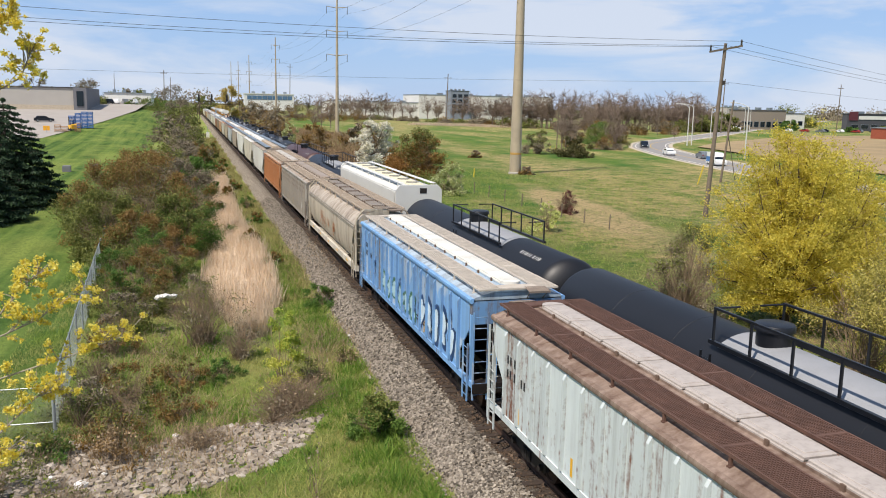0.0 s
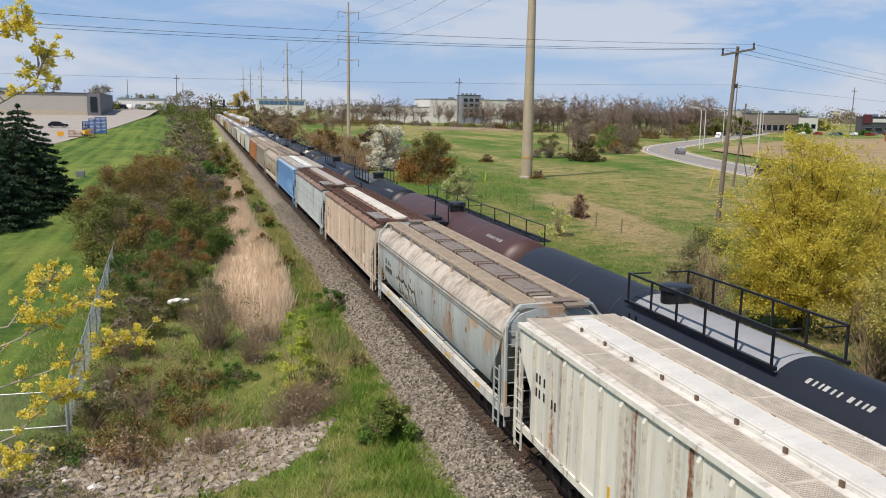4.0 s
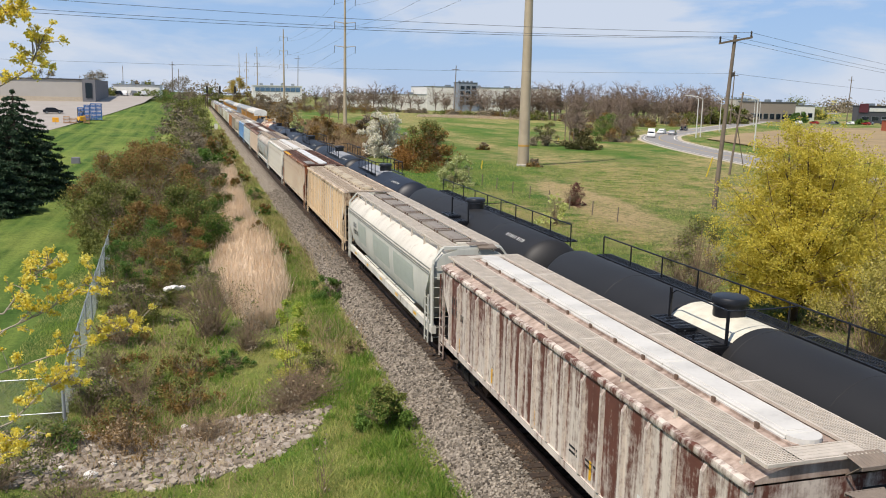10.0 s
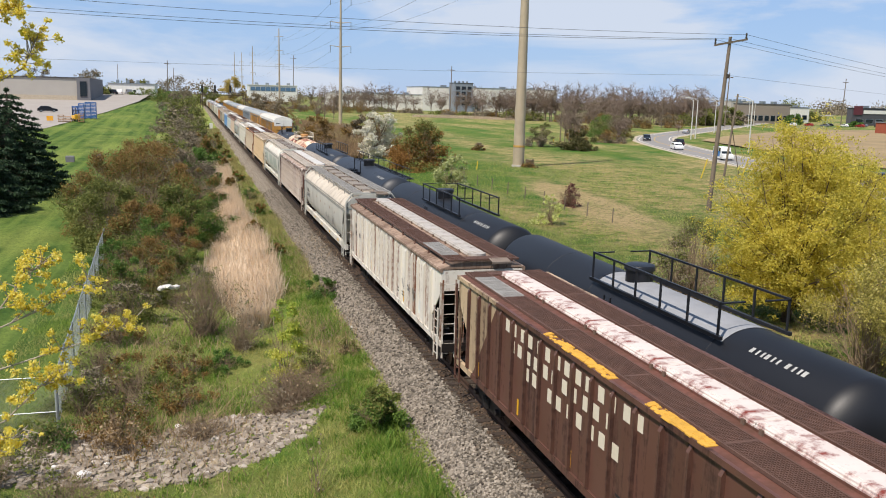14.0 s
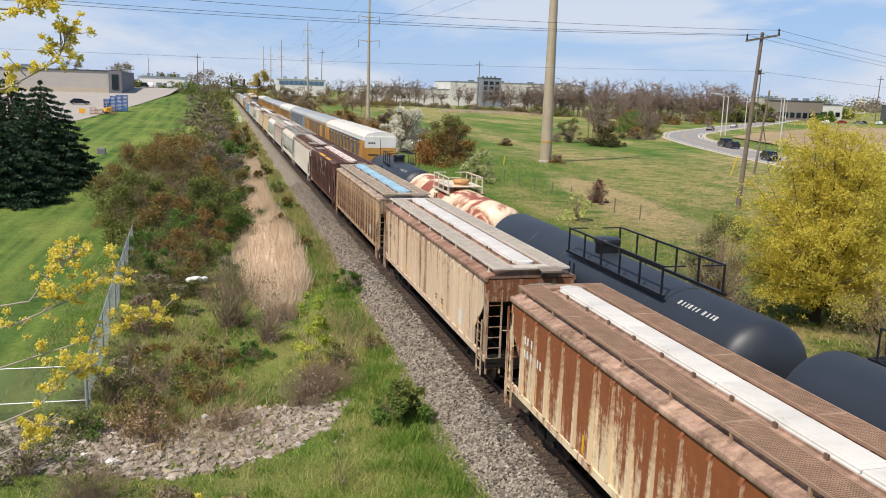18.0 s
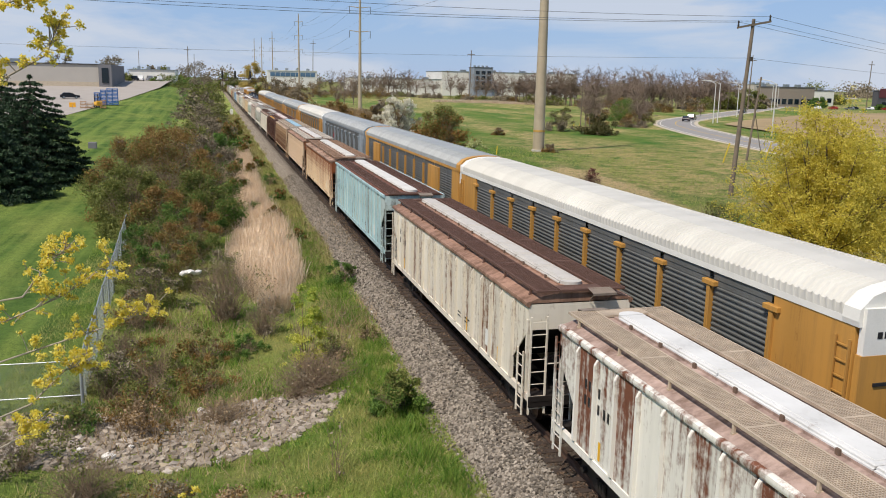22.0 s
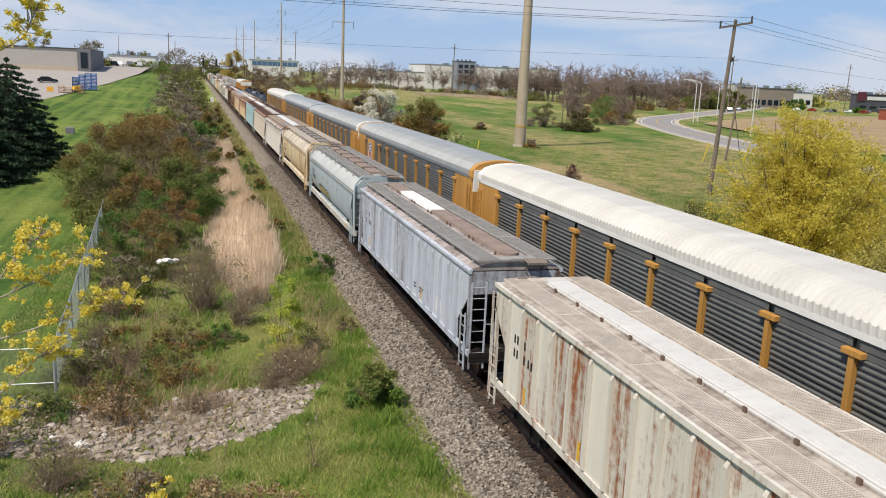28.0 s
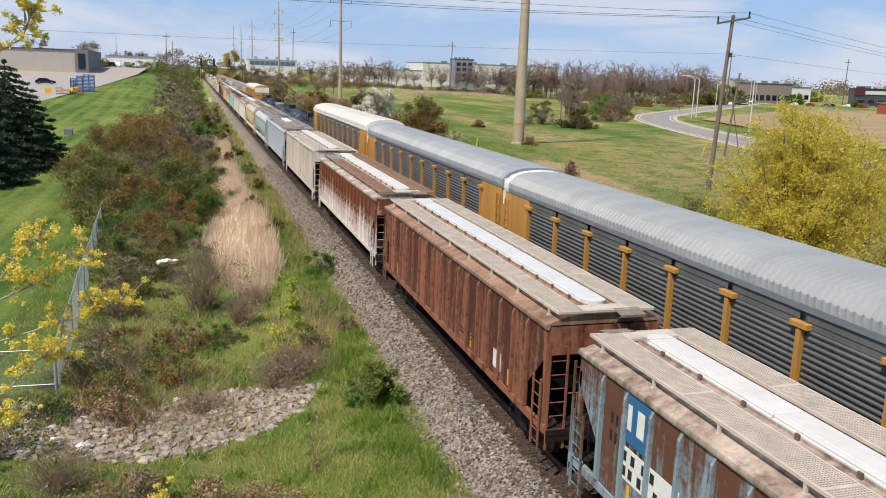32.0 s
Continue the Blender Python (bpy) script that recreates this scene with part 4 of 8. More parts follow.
    if long_rail:
        for x in (-1.0, 1.0) if long_rail == 2 else (1.0,):
            m = 9
            for i in range(m + 1):
                y = -hl + 0.9 + (2 * hl - 1.8) * i / m
                part("long_rail_post", shared("long_rail_post", lambda: G().rod((0, 0, top - 0.4), (0, 0, top + 0.55), 0.028, 6), BLACK), None, car, at=(x, y, 0))
            part("long_railing", G().rod((x, -hl + 0.9, top + 0.55), (x, hl - 0.9, top + 0.55), 0.028, 6), BLACK, car)
            w = grating(*sorted((x * 0.75, x * 1.3)), -hl + 0.9, hl - 0.9, top - 0.14, 0.09, 0.09)
            part("walkway", w, BLACK, car)
    running_gear(car, hl + 0.65)
    return car


def auto_rack(hl=14.2, bays_n=11, eave=4.58, caps=True, rise=1.12):
    """An enclosed car carrier: ribbed sheet sides between posts, a corrugated arched roof, end doors."""
    car = thing("auto_rack_car", "enclosed auto rack rail car", "rail car", "auto racks of the second train")
    w = 1.50
    part("floor_frame", G().box(-w, w, -hl, hl, 0.92, 1.2), YELLOW, car)
    part("core", G().box(-w + 0.14, w - 0.14, -hl + 0.2, hl - 0.2, 1.2, eave), GALV, car)
    step = 2 * (hl - 0.1) / bays_n

    def sheet():
        prof = []
        n = 21
        z0, z1 = 1.22, eave - 0.48
        for i in range(n):
            a, b = z0 + (z1 - z0) * i / n, z0 + (z1 - z0) * (i + 1) / n
            h = b - a
            prof += [(0.0, a), (0.0, a + h * 0.4), (0.035, a + h * 0.6), (0.035, a + h * 0.85)] if i % 7 else [(-0.05, a), (-0.05, a + h * 0.5), (0.02, a + h * 0.6), (0.02, a + h * 0.85)]
        prof += [(0.0, z1), (0.012, z1 + 0.02), (0.012, z1 + 0.17), (0.03, z1 + 0.18), (0.03, eave - 0.10)]
        k = len(prof)
        y = step / 2 - 0.1
        pts = [(x, yy, z) for yy in (-y, y) for x, z in prof]
        return G().add(pts, [(i, i + 1, i + k + 1, i + k) for i in range(k - 1)])
    me = shared(("rack_sheet", bays_n, hl), sheet, GALV)
    post = shared(("rack_post", eave), lambda: G().box(-0.02, 0.11, -0.075, 0.075, 1.0, eave - 0.36), YELLOW)
    cap = shared(("rack_cap", eave), lambda: G().slab(-0.02, 0.14, -0.27, 0.27, eave - 0.46, eave - 0.34, 0.01), YELLOW)
    for s in (-1, 1):
        for i in range(bays_n):
            y = -hl + 0.1 + step * (i + 0.5)
            if 0 < i < bays_n - 1:
                o = part("side_sheet", me, None, car, at=(s * (w - 0.075), y, 0))
                o.rotation_euler = (0, 0, 0 if s > 0 else math.pi)
            else:
                y0, y1 = y - step / 2, y + step / 2
                if not caps:
                    o = part("side_sheet", me, None, car, at=(s * (w - 0.075), y + step * (0.25 if i == 0 else -0.25), 0))
                    o.rotation_euler, o.scale = (0, 0, 0 if s > 0 else math.pi), (1, 0.54, 1)
                    y0, y1 = (y0, y) if i == 0 else (y, y1)
                part("corner_panel", G().box(*sorted((s * (w - 0.14), s * (w - 0.02))), y0, y1, 1.0, eave - 0.04), YELLOW, car)
            if i and (caps or 1 < i < bays_n - 1):
                for nm, m in (("side_post", post), ("post_cap", cap))[:2 if caps else 1]:
                    o = part(nm, m, None, car, at=(s * (w - 0.06), y - step / 2, 0))
                    o.rotation_euler = (0, 0, 0 if s > 0 else math.pi)
        part("eave_rail", G().box(*sorted((s * (w - 0.12), s * w)), -hl, hl, eave - 0.10, eave + 0.05), GALV, car)
    arc = [(-w, eave), (-w + 0.02, eave + 0.22), (-w + 0.30, eave + 0.46), (-w + 0.62, eave + 0.56), (-0.64, eave + 0.60), (-0.56, eave + 0.62), (0.0, eave + 0.65), (0.56, eave + 0.62), (0.64, eave + 0.60), (w - 0.62, eave + 0.56), (w - 0.30, eave + 0.46), (w - 0.02, eave + 0.22), (w, eave)]
    arc = [(x, eave + (z - eave) * rise) for x, z in arc]
    pts, f, k = [], [], len(arc)
    m = 6 * round((2 * hl - 0.8) / 0.22)
    for j in range(m + 1):
        y = -hl + 0.4 + (2 * hl - 0.8) * j / m
        up = (0.0, 0.0, 0.0, 0.055, 0.06, 0.015)[j % 6]
        pts += [(x * (1 + up * 0.22), y, z + up * 0.8) if 0.6 < abs(x) < w else (x, y, z) for x, z in arc]
    for j in range(m):
        f += [(j * k + i, j * k + i + 1, (j + 1) * k + i + 1, (j + 1) * k + i) for i in range(k - 1)]
    part("roof", G().add(pts, f), GALV, car)
    for s in (-1, 1):
        cap = [(x * 1.015, z + 0.02) for x, z in arc]
        ends = sorted((s * (hl - 0.45), s * (hl + 0.02)))
        part("roof_cap", G().prism(cap + [(w, eave - 0.1), (-w, eave - 0.1)], *ends), YELLOW, car)
        for q in (-1, 1):
            x0, x1 = sorted((q * 0.03, q * (w - 0.04)))
            lo = part("end_door", G().box(x0, x1, *sorted((s * (hl - 0.05), s * (hl + 0.12))), 1.05, 3.9), YELLOW, car)
            part("end_door_top", G().box(x0 * 0.97, x1 * 0.97, *sorted((s * (hl - 0.05), s * (hl + 0.11))), 3.902, eave + 0.3), WHITE, car, "white upper door panel")
            part("door_bar", G().box(*sorted((q * 0.25, q * 1.1)), *sorted((s * (hl + 0.12), s * (hl + 0.15))), 3.25, 3.32), INK, lo)
            if caps:
                o = part("ladder", ladder(0.8, eave - 0.4, 10, 0.4), YELLOW, car, at=(q * (w + 0.02), s * (hl - 0.15), 0))
                o.rotation_euler = (0, 0, -s * math.pi / 2)
        part("end_platform", G().box(-1.3, 1.3, *sorted((s * hl, s * (hl + 0.35))), 0.9, 1.05), STEEL_DARK, car)
    running_gear(car, hl + 0.3)
    return car


def distant_hopper(hl=8.3, e=3.86):
    """A hopper that stays far down the line."""
    car = thing("covered_hopper", "covered hopper rail car far down the line", "rail car", "cars of the hopper train")
    rows = [(1.40, 1.12, hl - 1.75), (1.46, 1.70, hl - 1.60), (1.46, 2.85, hl - 0.02), (1.46, e, hl)]
    part("body", hull(rows), WHITE, car)
    part("roof", G().prism([(-1.52, e), (-0.55, e + 0.2), (0.55, e + 0.2), (1.52, e), (1.5, e - 0.04), (-1.5, e - 0.04)], -hl, hl), WHITE, car)
    part("hatch", G().slab(-0.3, 0.3, -hl + 0.6, hl - 0.6, e + 0.18, e + 0.42, 0.04), WHITE, car)
    for s in (-1, 1):
        part("running_board", G().box(*sorted((s * 0.62, s * 1.2)), -hl, hl, e + 0.3, e + 0.34), GALV, car)
        part("truck", shared("truck", truck_mesh, STEEL_DARK), None, car, at=(0, s * (hl - 1.9), 0))
    part("underframe", G().box(-0.9, 0.9, -hl - 0.8, hl + 0.8, 0.6, 1.15), STEEL_DARK, car)
    return car


# ---- the hopper train, which draws away on the near track ----
V_1, V_2 = 13.1, 15.5
MOVING = []
GREY_WALK = plain("walkway galvanised", "98958f", 0.7, 0.1, 0.3)
RUST_WALK = plain("walkway rust", "5e4439", 0.85, 0.1, 0.35)
PALE_WALK = plain("walkway pale", "c0b6a8", 0.7, 0.1, 0.25)
DUST_WALK = plain("walkway dusty brown", "927660", 0.85, 0.0, 0.35)
TAN_WALK = plain("walkway tan", "b0a08c", 0.75, 0.1, 0.3)
# end of each car behind the couplers: place of the gap ahead of it at the start
GAPS = {-4: 93.6, -3: 75.6, -2: 57.6, -1: 39.6, 0: 21.4, 1: 3.2, 2: -14.9, 3: -32.3, 4: -50.2, 5: -68.0, 6: -86.3, 7: -104.3, 8: -122.2, 9: -140.5, 10: -159.2, 11: -177.5,
        12: -195.5, 13: -214.2, 14: -233.0, 15: -251.5, 16: -270.6, 17: -289.7, 18: -308.5, 19: -327.4, 20: -346.0, 21: -366.0, 22: -385.5, 23: -404.3, 24: -423.0}
# car, shape, hatches, side, rust tone, rust, dirt, rust from the top, roof, its rust, hatch colour, walkway, label
HOPPERS = [
    (-4, "r", 4, "a8744c", "6b3a22", 0.35, 0.3, 0.05, "a08a74", 0.4, "b5aea2", TAN_WALK, "rust-orange ribbed covered hopper car with a tan roof"),
    (-3, "r", 4, "9b958a", "6b4a36", 0.25, 0.35, 0.0, "8b7d6c", 0.4, "97897a", TAN_WALK, "grey-beige ribbed covered hopper car with a dusty roof"),
    (-2, "s", 6, "b3aa98", "8d5a33", 0.30, 0.3, 0.0, "8d8170", 0.35, "857a6c", TAN_WALK, "beige smooth-sided covered hopper car with rusty brown marks"),
    (-1, "r", 4, "739fcd", "7a6a58", 0.24, 0.3, 0.0, "7fa3c6", 0.28, "cfcdc4", PALE_WALK, "light blue ribbed covered hopper car with scribbled paint"),
    (0, "r", 9, "c0c8c8", "7b4a30", 0.26, 0.2, 0.0, "8e7c6f", 0.5, "aaa199", RUST_WALK, "pale grey ribbed covered hopper car with rusty roof walks"),
    (1, "r", 4, "cbbba8", "7a5540", 0.26, 0.16, 0.0, "8a6f5f", 0.4, "c6c0b4", RUST_WALK, "brown-beige ribbed covered hopper car with white hatches"),
    (2, "s", 6, "aab0ae", "a2663a", 0.30, 0.2, 0.0, "a89f92", 0.3, "82776d", TAN_WALK, "grey-green smooth-sided covered hopper car with rust blooms"),
    (3, "f", 4, "d2cfc4", "8a5330", 0.25, 0.2, 0.0, "d5d3cc", 0.2, "c8c6bf", PALE_WALK, "white ribbed covered hopper car with rust at its ends"),
    (4, "f", 4, "c9bea8", "8f5028", 0.52, 0.2, 0.07, "80513a", 0.8, "c9c9c6", RUST_WALK, "cream ribbed covered hopper car streaked with brown rust"),
    (5, "f", 4, "d3bd9c", "7d5638", 0.30, 0.16, 0.04, "a8957c", 0.35, "bdae92", TAN_WALK, "tan ribbed covered hopper car with spilled grain on the roof"),
    (6, "s", 6, "c0c0b6", "8a7a62", 0.10, 0.08, 0.0, "c6c2b6", 0.10, "8a8175", PALE_WALK, "white smooth-sided covered hopper car with grey-green panels"),
    (7, "r", 4, "c9beb2", "6a4034", 0.42, 0.2, 0.06, "a88d80", 0.45, "c4c1ba", PALE_WALK, "pale ribbed covered hopper car with brown rust streaks"),
    (8, "s", 6, "b7b6ad", "8a6a4a", 0.12, 0.12, 0.0, "bcb09c", 0.16, "8d8375", GREY_WALK, "light grey smooth-sided covered hopper car with brown hatches"),
    (9, "r", 9, "d4cec2", "7d4a2a", 0.34, 0.12, 0.0, "a08a78", 0.5, "b3aca3", RUST_WALK, "cream ribbed covered hopper car with rust-brown roof walks"),
    (10, "f", 5, "5a3b31", "3e2620", 0.3, 0.25, 0.0, "6b4338", 0.5, "cfc3bb", RUST_WALK, "dark brown ribbed covered hopper car with pale lettering"),
    (11, "r", 5, "b49878", "6e4c38", 0.36, 0.35, 0.0, "8d7666", 0.45, "8fb0c0", TAN_WALK, "tan-brown ribbed covered hopper car with blue hatches"),
    (12, "r", 6, "ccb69c", "8a5636", 0.34, 0.3, 0.06, "9c7a66", 0.5, "c4c0ba", PALE_WALK, "dusty tan ribbed covered hopper car with pale roof walks"),
    (13, "r", 4, "d8c3a2", "93552f", 0.56, 0.15, 0.14, "9a6a4c", 0.55, "c4c0b8", DUST_WALK, "rust-streaked cream ribbed covered hopper car"),
    (14, "f", 4, "b7c7c4", "5f5346", 0.26, 0.34, 0.0, "7a4a3a", 0.65, "c6c4be", RUST_WALK, "turquoise ribbed covered hopper car with a rusty roof"),
    (15, "r", 9, "d4ccbc", "7a5238", 0.26, 0.12, 0.0, "977663", 0.45, "b6b1a9", RUST_WALK, "beige ribbed covered hopper car with brown roof walks"),
    (16, "r", 4, "d4d1c8", "7a4a34", 0.36, 0.14, 0.07, "a99388", 0.45, "c8c8c5", TAN_WALK, "pale grey ribbed covered hopper car with rust streaks"),
    (17, "s", 6, "d2c09a", "cc9558", 0.46, 0.10, 0.0, "b5a98e", 0.30, "80796e", PALE_WALK, "cream smooth-sided covered hopper car with grey hatches"),
    (18, "s", 6, "a3b0b2", "8a7a6a", 0.08, 0.10, 0.0, "98a3a4", 0.04, "8d7b6b", GREY_WALK, "pale blue-grey smooth-sided covered hopper car with scribbled paint"),
    (19, "r", 6, "b4bac3", "6e5a50", 0.24, 0.3, 0.0, "8d8585", 0.4, "8c7a6c", GREY_WALK, "lilac-grey ribbed covered hopper car with mixed hatches"),
    (20, "f", 4, "c9c4b8", "9a5c32", 0.32, 0.16, 0.0, "a0968a", 0.35, "c4c2bc", PALE_WALK, "cream ribbed covered hopper car with rust streaks"),
    (21, "r", 4, "d6cdc3", "7c4628", 0.40, 0.12, 0.26, "b2a08f", 0.45, "c6c4be", DUST_WALK, "white ribbed covered hopper car with heavy brown rust"),
    (22, "r", 5, "8c5a44", "552f22", 0.45, 0.25, 0.05, "9a7c66", 0.35, "bfc1c0", PALE_WALK, "red-brown rusted ribbed covered hopper car with pale roof walks"),
    (23, "r", 4, "7d929c", "6b4630", 0.50, 0.25, 0.10, "a58f80", 0.5, "c4c4c0", PALE_WALK, "blue-grey ribbed covered hopper car brown with rust"),
]
PROTO = {}


def blend(a, b, f):
    """A colour between two hex colours."""
    return "".join("%02x" % round(int(a[i:i + 2], 16) * (1 - f) + int(b[i:i + 2], 16) * f) for i in (0, 2, 4))


def hopper_proto(shape, n, hl):
    key = (shape, n, hl)
    if key not in PROTO:
        PROTO[key] = smooth_hopper(n_hatch=n) if shape == "s" else ribbed_hopper(hl, n_hatch=n, flat_top=shape == "f")
        return PROTO[key], True
    return PROTO[key], False


NEAR_CAR = {}
for k, shape, n, side, rust, amt, dirt, from_top, roof, roof_rust, hatch, walkm, label in HOPPERS:
    hl = 8.5 if k >= 15 and shape != "s" else 8.2
    proto, fresh = hopper_proto(shape, n, hl)
    mid = (GAPS[k] + GAPS[k + 1]) / 2 + float(np.interp(k, (4, 9, 12, 16, 22), (0.08, 0.4, 0.9, 0.9, 1.1)))
    car = proto if fresh else copy_thing(proto, pose(0, mid, 0))
    car.location = (0, mid, 0)
    car["label"] = label
    paint = car_paint("paint car %d" % (k + 5), side, rust, amt, dirt, 1.0, 0.5, {14: "9bbcc2", 2: "b58a60", -1: "b9c6d0", 5: "c9c6be"}.get(k, ""), k + (14 if k == 20 else 5), from_top, "b8a284" if k == 10 else "", (hl - 1.1) / 8 if shape != "s" else 0.0)
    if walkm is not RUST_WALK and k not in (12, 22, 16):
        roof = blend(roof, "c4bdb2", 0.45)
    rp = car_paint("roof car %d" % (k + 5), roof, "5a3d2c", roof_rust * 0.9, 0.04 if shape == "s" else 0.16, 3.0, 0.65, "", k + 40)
    edge_paint = car_paint("rib car %d" % (k + 5), "a6c3c6" if k == 14 else side, rust, min(0.6, amt + 0.04), dirt * 0.6, 1.0, 0.55, "", k + 20, from_top) if k != 10 else paint
    hp = car_paint("hatch car %d" % (k + 5), hatch, "8a4038" if k == 10 else "6a4434", 0.45 if k == 10 else 0.10 if hatch > "bf" else 0.26, 0.07 if hatch > "bf" else 0.2, 1.0, 0.55, "", k + 70)
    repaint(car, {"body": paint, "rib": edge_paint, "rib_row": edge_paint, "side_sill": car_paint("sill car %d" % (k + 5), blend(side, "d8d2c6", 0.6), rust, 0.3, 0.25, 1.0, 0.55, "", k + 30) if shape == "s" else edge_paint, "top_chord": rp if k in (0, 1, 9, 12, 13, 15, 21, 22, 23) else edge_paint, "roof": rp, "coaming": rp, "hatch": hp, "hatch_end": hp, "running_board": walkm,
                  "board_bracket": walkm, "end_board": PALE_WALK if k in (20, 21, 22) else walkm, "side_moulding": car_paint("moulding car %d" % (k + 5), blend(side, "56544f", 0.5), rust, amt, 0.1, 1.0, 0.5, "", k + 5), "end_frame": paint, "end_beam": paint, "end_wall": paint, "corner_post": paint, "ladder": paint,
                  "side_ladder": paint, "outlet_hopper": paint, "handrail": paint})
    NEAR_CAR[k] = car
    MOVING.append((car, mid, V_1, 0.0))

for lid in [c for c in NEAR_CAR[19].children if c.name.split(".")[0] == "hatch" and -1.0 < c.location.y < 4.2]:
    lid.material_slots[0].link = "OBJECT"
    lid.material_slots[0].material = WHITE
    lid["label"] = "white replacement hatch lid"

REFLECT = plain("reflector yellow", "d8a626", 0.4, 0.0, 0.1)


def stencil(car, y, z, count, mat=INK, h=0.25, w=0.09, pitch=0.19, x=-1.438, name="stencil_mark"):
    """A row of plain bars where the car's marks stand."""
    me = shared((name, h, w, mat.name), lambda: G().box(0.0, 0.004, -w / 2, w / 2, 0, h), mat)
    for i in range(count):
        part(name, me, None, car, at=(x, y - pitch * i - 0.09 * (i // 2), z))


def scribble(car, y0, y1, z0, z1, mat, seed, n=4, x=-1.45):
    """Sprayed loops on the side."""
    r = random.Random(seed)
    for _ in range(n):
        cy, cz = r.uniform(y0, y1), (z0 + z1) / 2
        pts = []
        for i in range(15):
            pts.append((x, cy + r.uniform(-0.5, 0.5) * 0.9 + 0.02 * i, cz + r.uniform(-0.5, 0.5) * (z1 - z0)))
        p2 = [Vector(p) for p in pts]
        line = []
        for i in range(len(p2) - 2):
            for t in (0.0, 0.33, 0.66):
                a, b, c = p2[i], p2[i + 1], p2[i + 2]
                line.append((a.lerp(b, 0.5)).lerp(b, t).lerp(b.lerp(c, 0.5), t))
        g = G()
        q = []
        for i, p in enumerate(line):
            d = (line[min(i + 1, len(line) - 1)] - line[max(i - 1, 0)])
            nrm = Vector((0, -d.z, d.y)).normalized() * 0.02 if d.length > 1e-6 else Vector((0, 0, 0.04))
            q += [tuple(p + nrm), tuple(p - nrm)]
        g.add(q, [(2 * i, 2 * i + 1, 2 * i + 3, 2 * i + 2) for i in range(len(line) - 1)])
        part("sprayed_mark", g, mat, car, "sprayed paint scrawl")


def block_letters(car, y0, y1, z0, z1, fill, edge, seed, n=6, smooth=True):
    """Swollen sprayed shapes side by side, pale with a dark outline."""
    r = random.Random(seed)
    w = (y1 - y0) / n
    for i in range(n):
        cy, cz = y0 + w * (i + 0.5), (z0 + z1) / 2 + r.uniform(-0.05, 0.05)
        spread = [r.uniform(0.45, 1.3) for _ in range(11)]
        for k, (grow, mat, off) in enumerate(((1.12, edge, 0.010), (0.82, fill, 0.018))):
            ring = []
            for j in range(22):
                a = math.tau * j / 22
                q = (spread[j // 2] + spread[(j // 2 + j % 2) % 11]) / 2 * grow
                yy, zz = cy + math.cos(a) * q * w * 0.55, cz + math.sin(a) * q * (z1 - z0) * 0.5
                x = float(np.interp(zz, [p[1] for p in SMOOTH_SIDE], [p[0] for p in SMOOTH_SIDE])) if smooth else 1.43
                ring.append((-x - off, yy, zz))
            mid = Vector(ring[0])
            for p in ring[1:]:
                mid += Vector(p)
            mid /= 22
            mid.x = -(float(np.interp(mid.z, [p[1] for p in SMOOTH_SIDE], [p[0] for p in SMOOTH_SIDE])) if smooth else 1.43) - off
            part("sprayed_letter" if k == 0 else "sprayed_fill", G().add(ring + [tuple(mid)], [(j, (j + 1) % 22, 22) for j in range(22)]), mat, car, "sprayed paint shape")


for k, car in NEAR_CAR.items():
    smooth = any(c[0] == k and c[1] == "s" for c in HOPPERS)
    xx = -1.52 if smooth else -1.438
    me = shared(("reflector", smooth), lambda: G().box(0.0, 0.004, -0.05, 0.05, 0, 0.42) if not smooth else G().box(0.0, 0.004, -0.22, 0.22, 0, 0.1), REFLECT)
    for i in range(5):
        part("reflector", me, None, car, "small yellow reflector strip", at=(-1.478 if smooth else -1.438, -6.2 + 3.1 * i, 1.05 if smooth else 1.28))
    notice = shared(("notice", smooth), lambda: G().box(0.0, 0.004, -0.3, 0.3, 0, 0.5), INK if k % 2 else INK_W)
    if not smooth:
        part("notice_panel", notice, None, car, "small painted data panel", at=(-1.438, -5.35, 1.42))
        stencil(car, -2.2, 1.62, 4, INK, 0.05, 0.30, 0.36, -1.438, "stencil_line")
        stencil(car, -2.2, 1.50, 3, INK, 0.05, 0.30, 0.36, -1.438, "stencil_line")
    if k >= -1 and k != 10:
        ink = INK if k not in (13,) else INK_W
        stencil(car, 7.0 if not smooth else 6.6, 2.62 if not smooth else 2.45, 4, ink, 0.22, x=xx)
        stencil(car, 7.0 if not smooth else 6.6, 2.26 if not smooth else 2.12, 6, ink, 0.22, x=xx)
        part("placard", G().box(0.62, 1.18, -8.25 if smooth else -8.506 if k >= 15 else -8.206, -8.2, 3.22, 3.32), ink, car, "line of black lettering on the end")
white_ink = plain("lettering cream", "cfc5b2", 0.7, 0.0, 0.15)
t10 = NEAR_CAR[10]
for y, z, c in ((4.0, 3.22, 14), (3.6, 2.78, 11), (2.6, 2.36, 2), (1.2, 2.30, 7)):
    stencil(t10, y, z, c, white_ink, 0.32, 0.26, 0.48, -1.438, "painted_letter_bar")
t23 = NEAR_CAR[23]
part("emblem", G().box(-1.444, -1.436, 5.6, 6.6, 2.5, 3.5), plain("emblem blue", "2c6390", 0.6), t23, "blue square emblem panel")
for i, (a, b) in enumerate(((6.4, 6.25), (6.05, 5.8))):
    part("emblem_mark", G().box(-1.449, -1.440, b, a, 2.75, 3.25), INK_W, t23)
part("number_panel", G().box(-1.444, -1.436, 4.55, 6.6, 1.75, 2.4), INK_W, t23, "white panel with black bars")
stencil(t23, 6.4, 2.12, 4, INK, 0.2, 0.14, 0.3, -1.449)
stencil(t23, 6.4, 1.82, 6, INK, 0.2, 0.14, 0.24, -1.449)
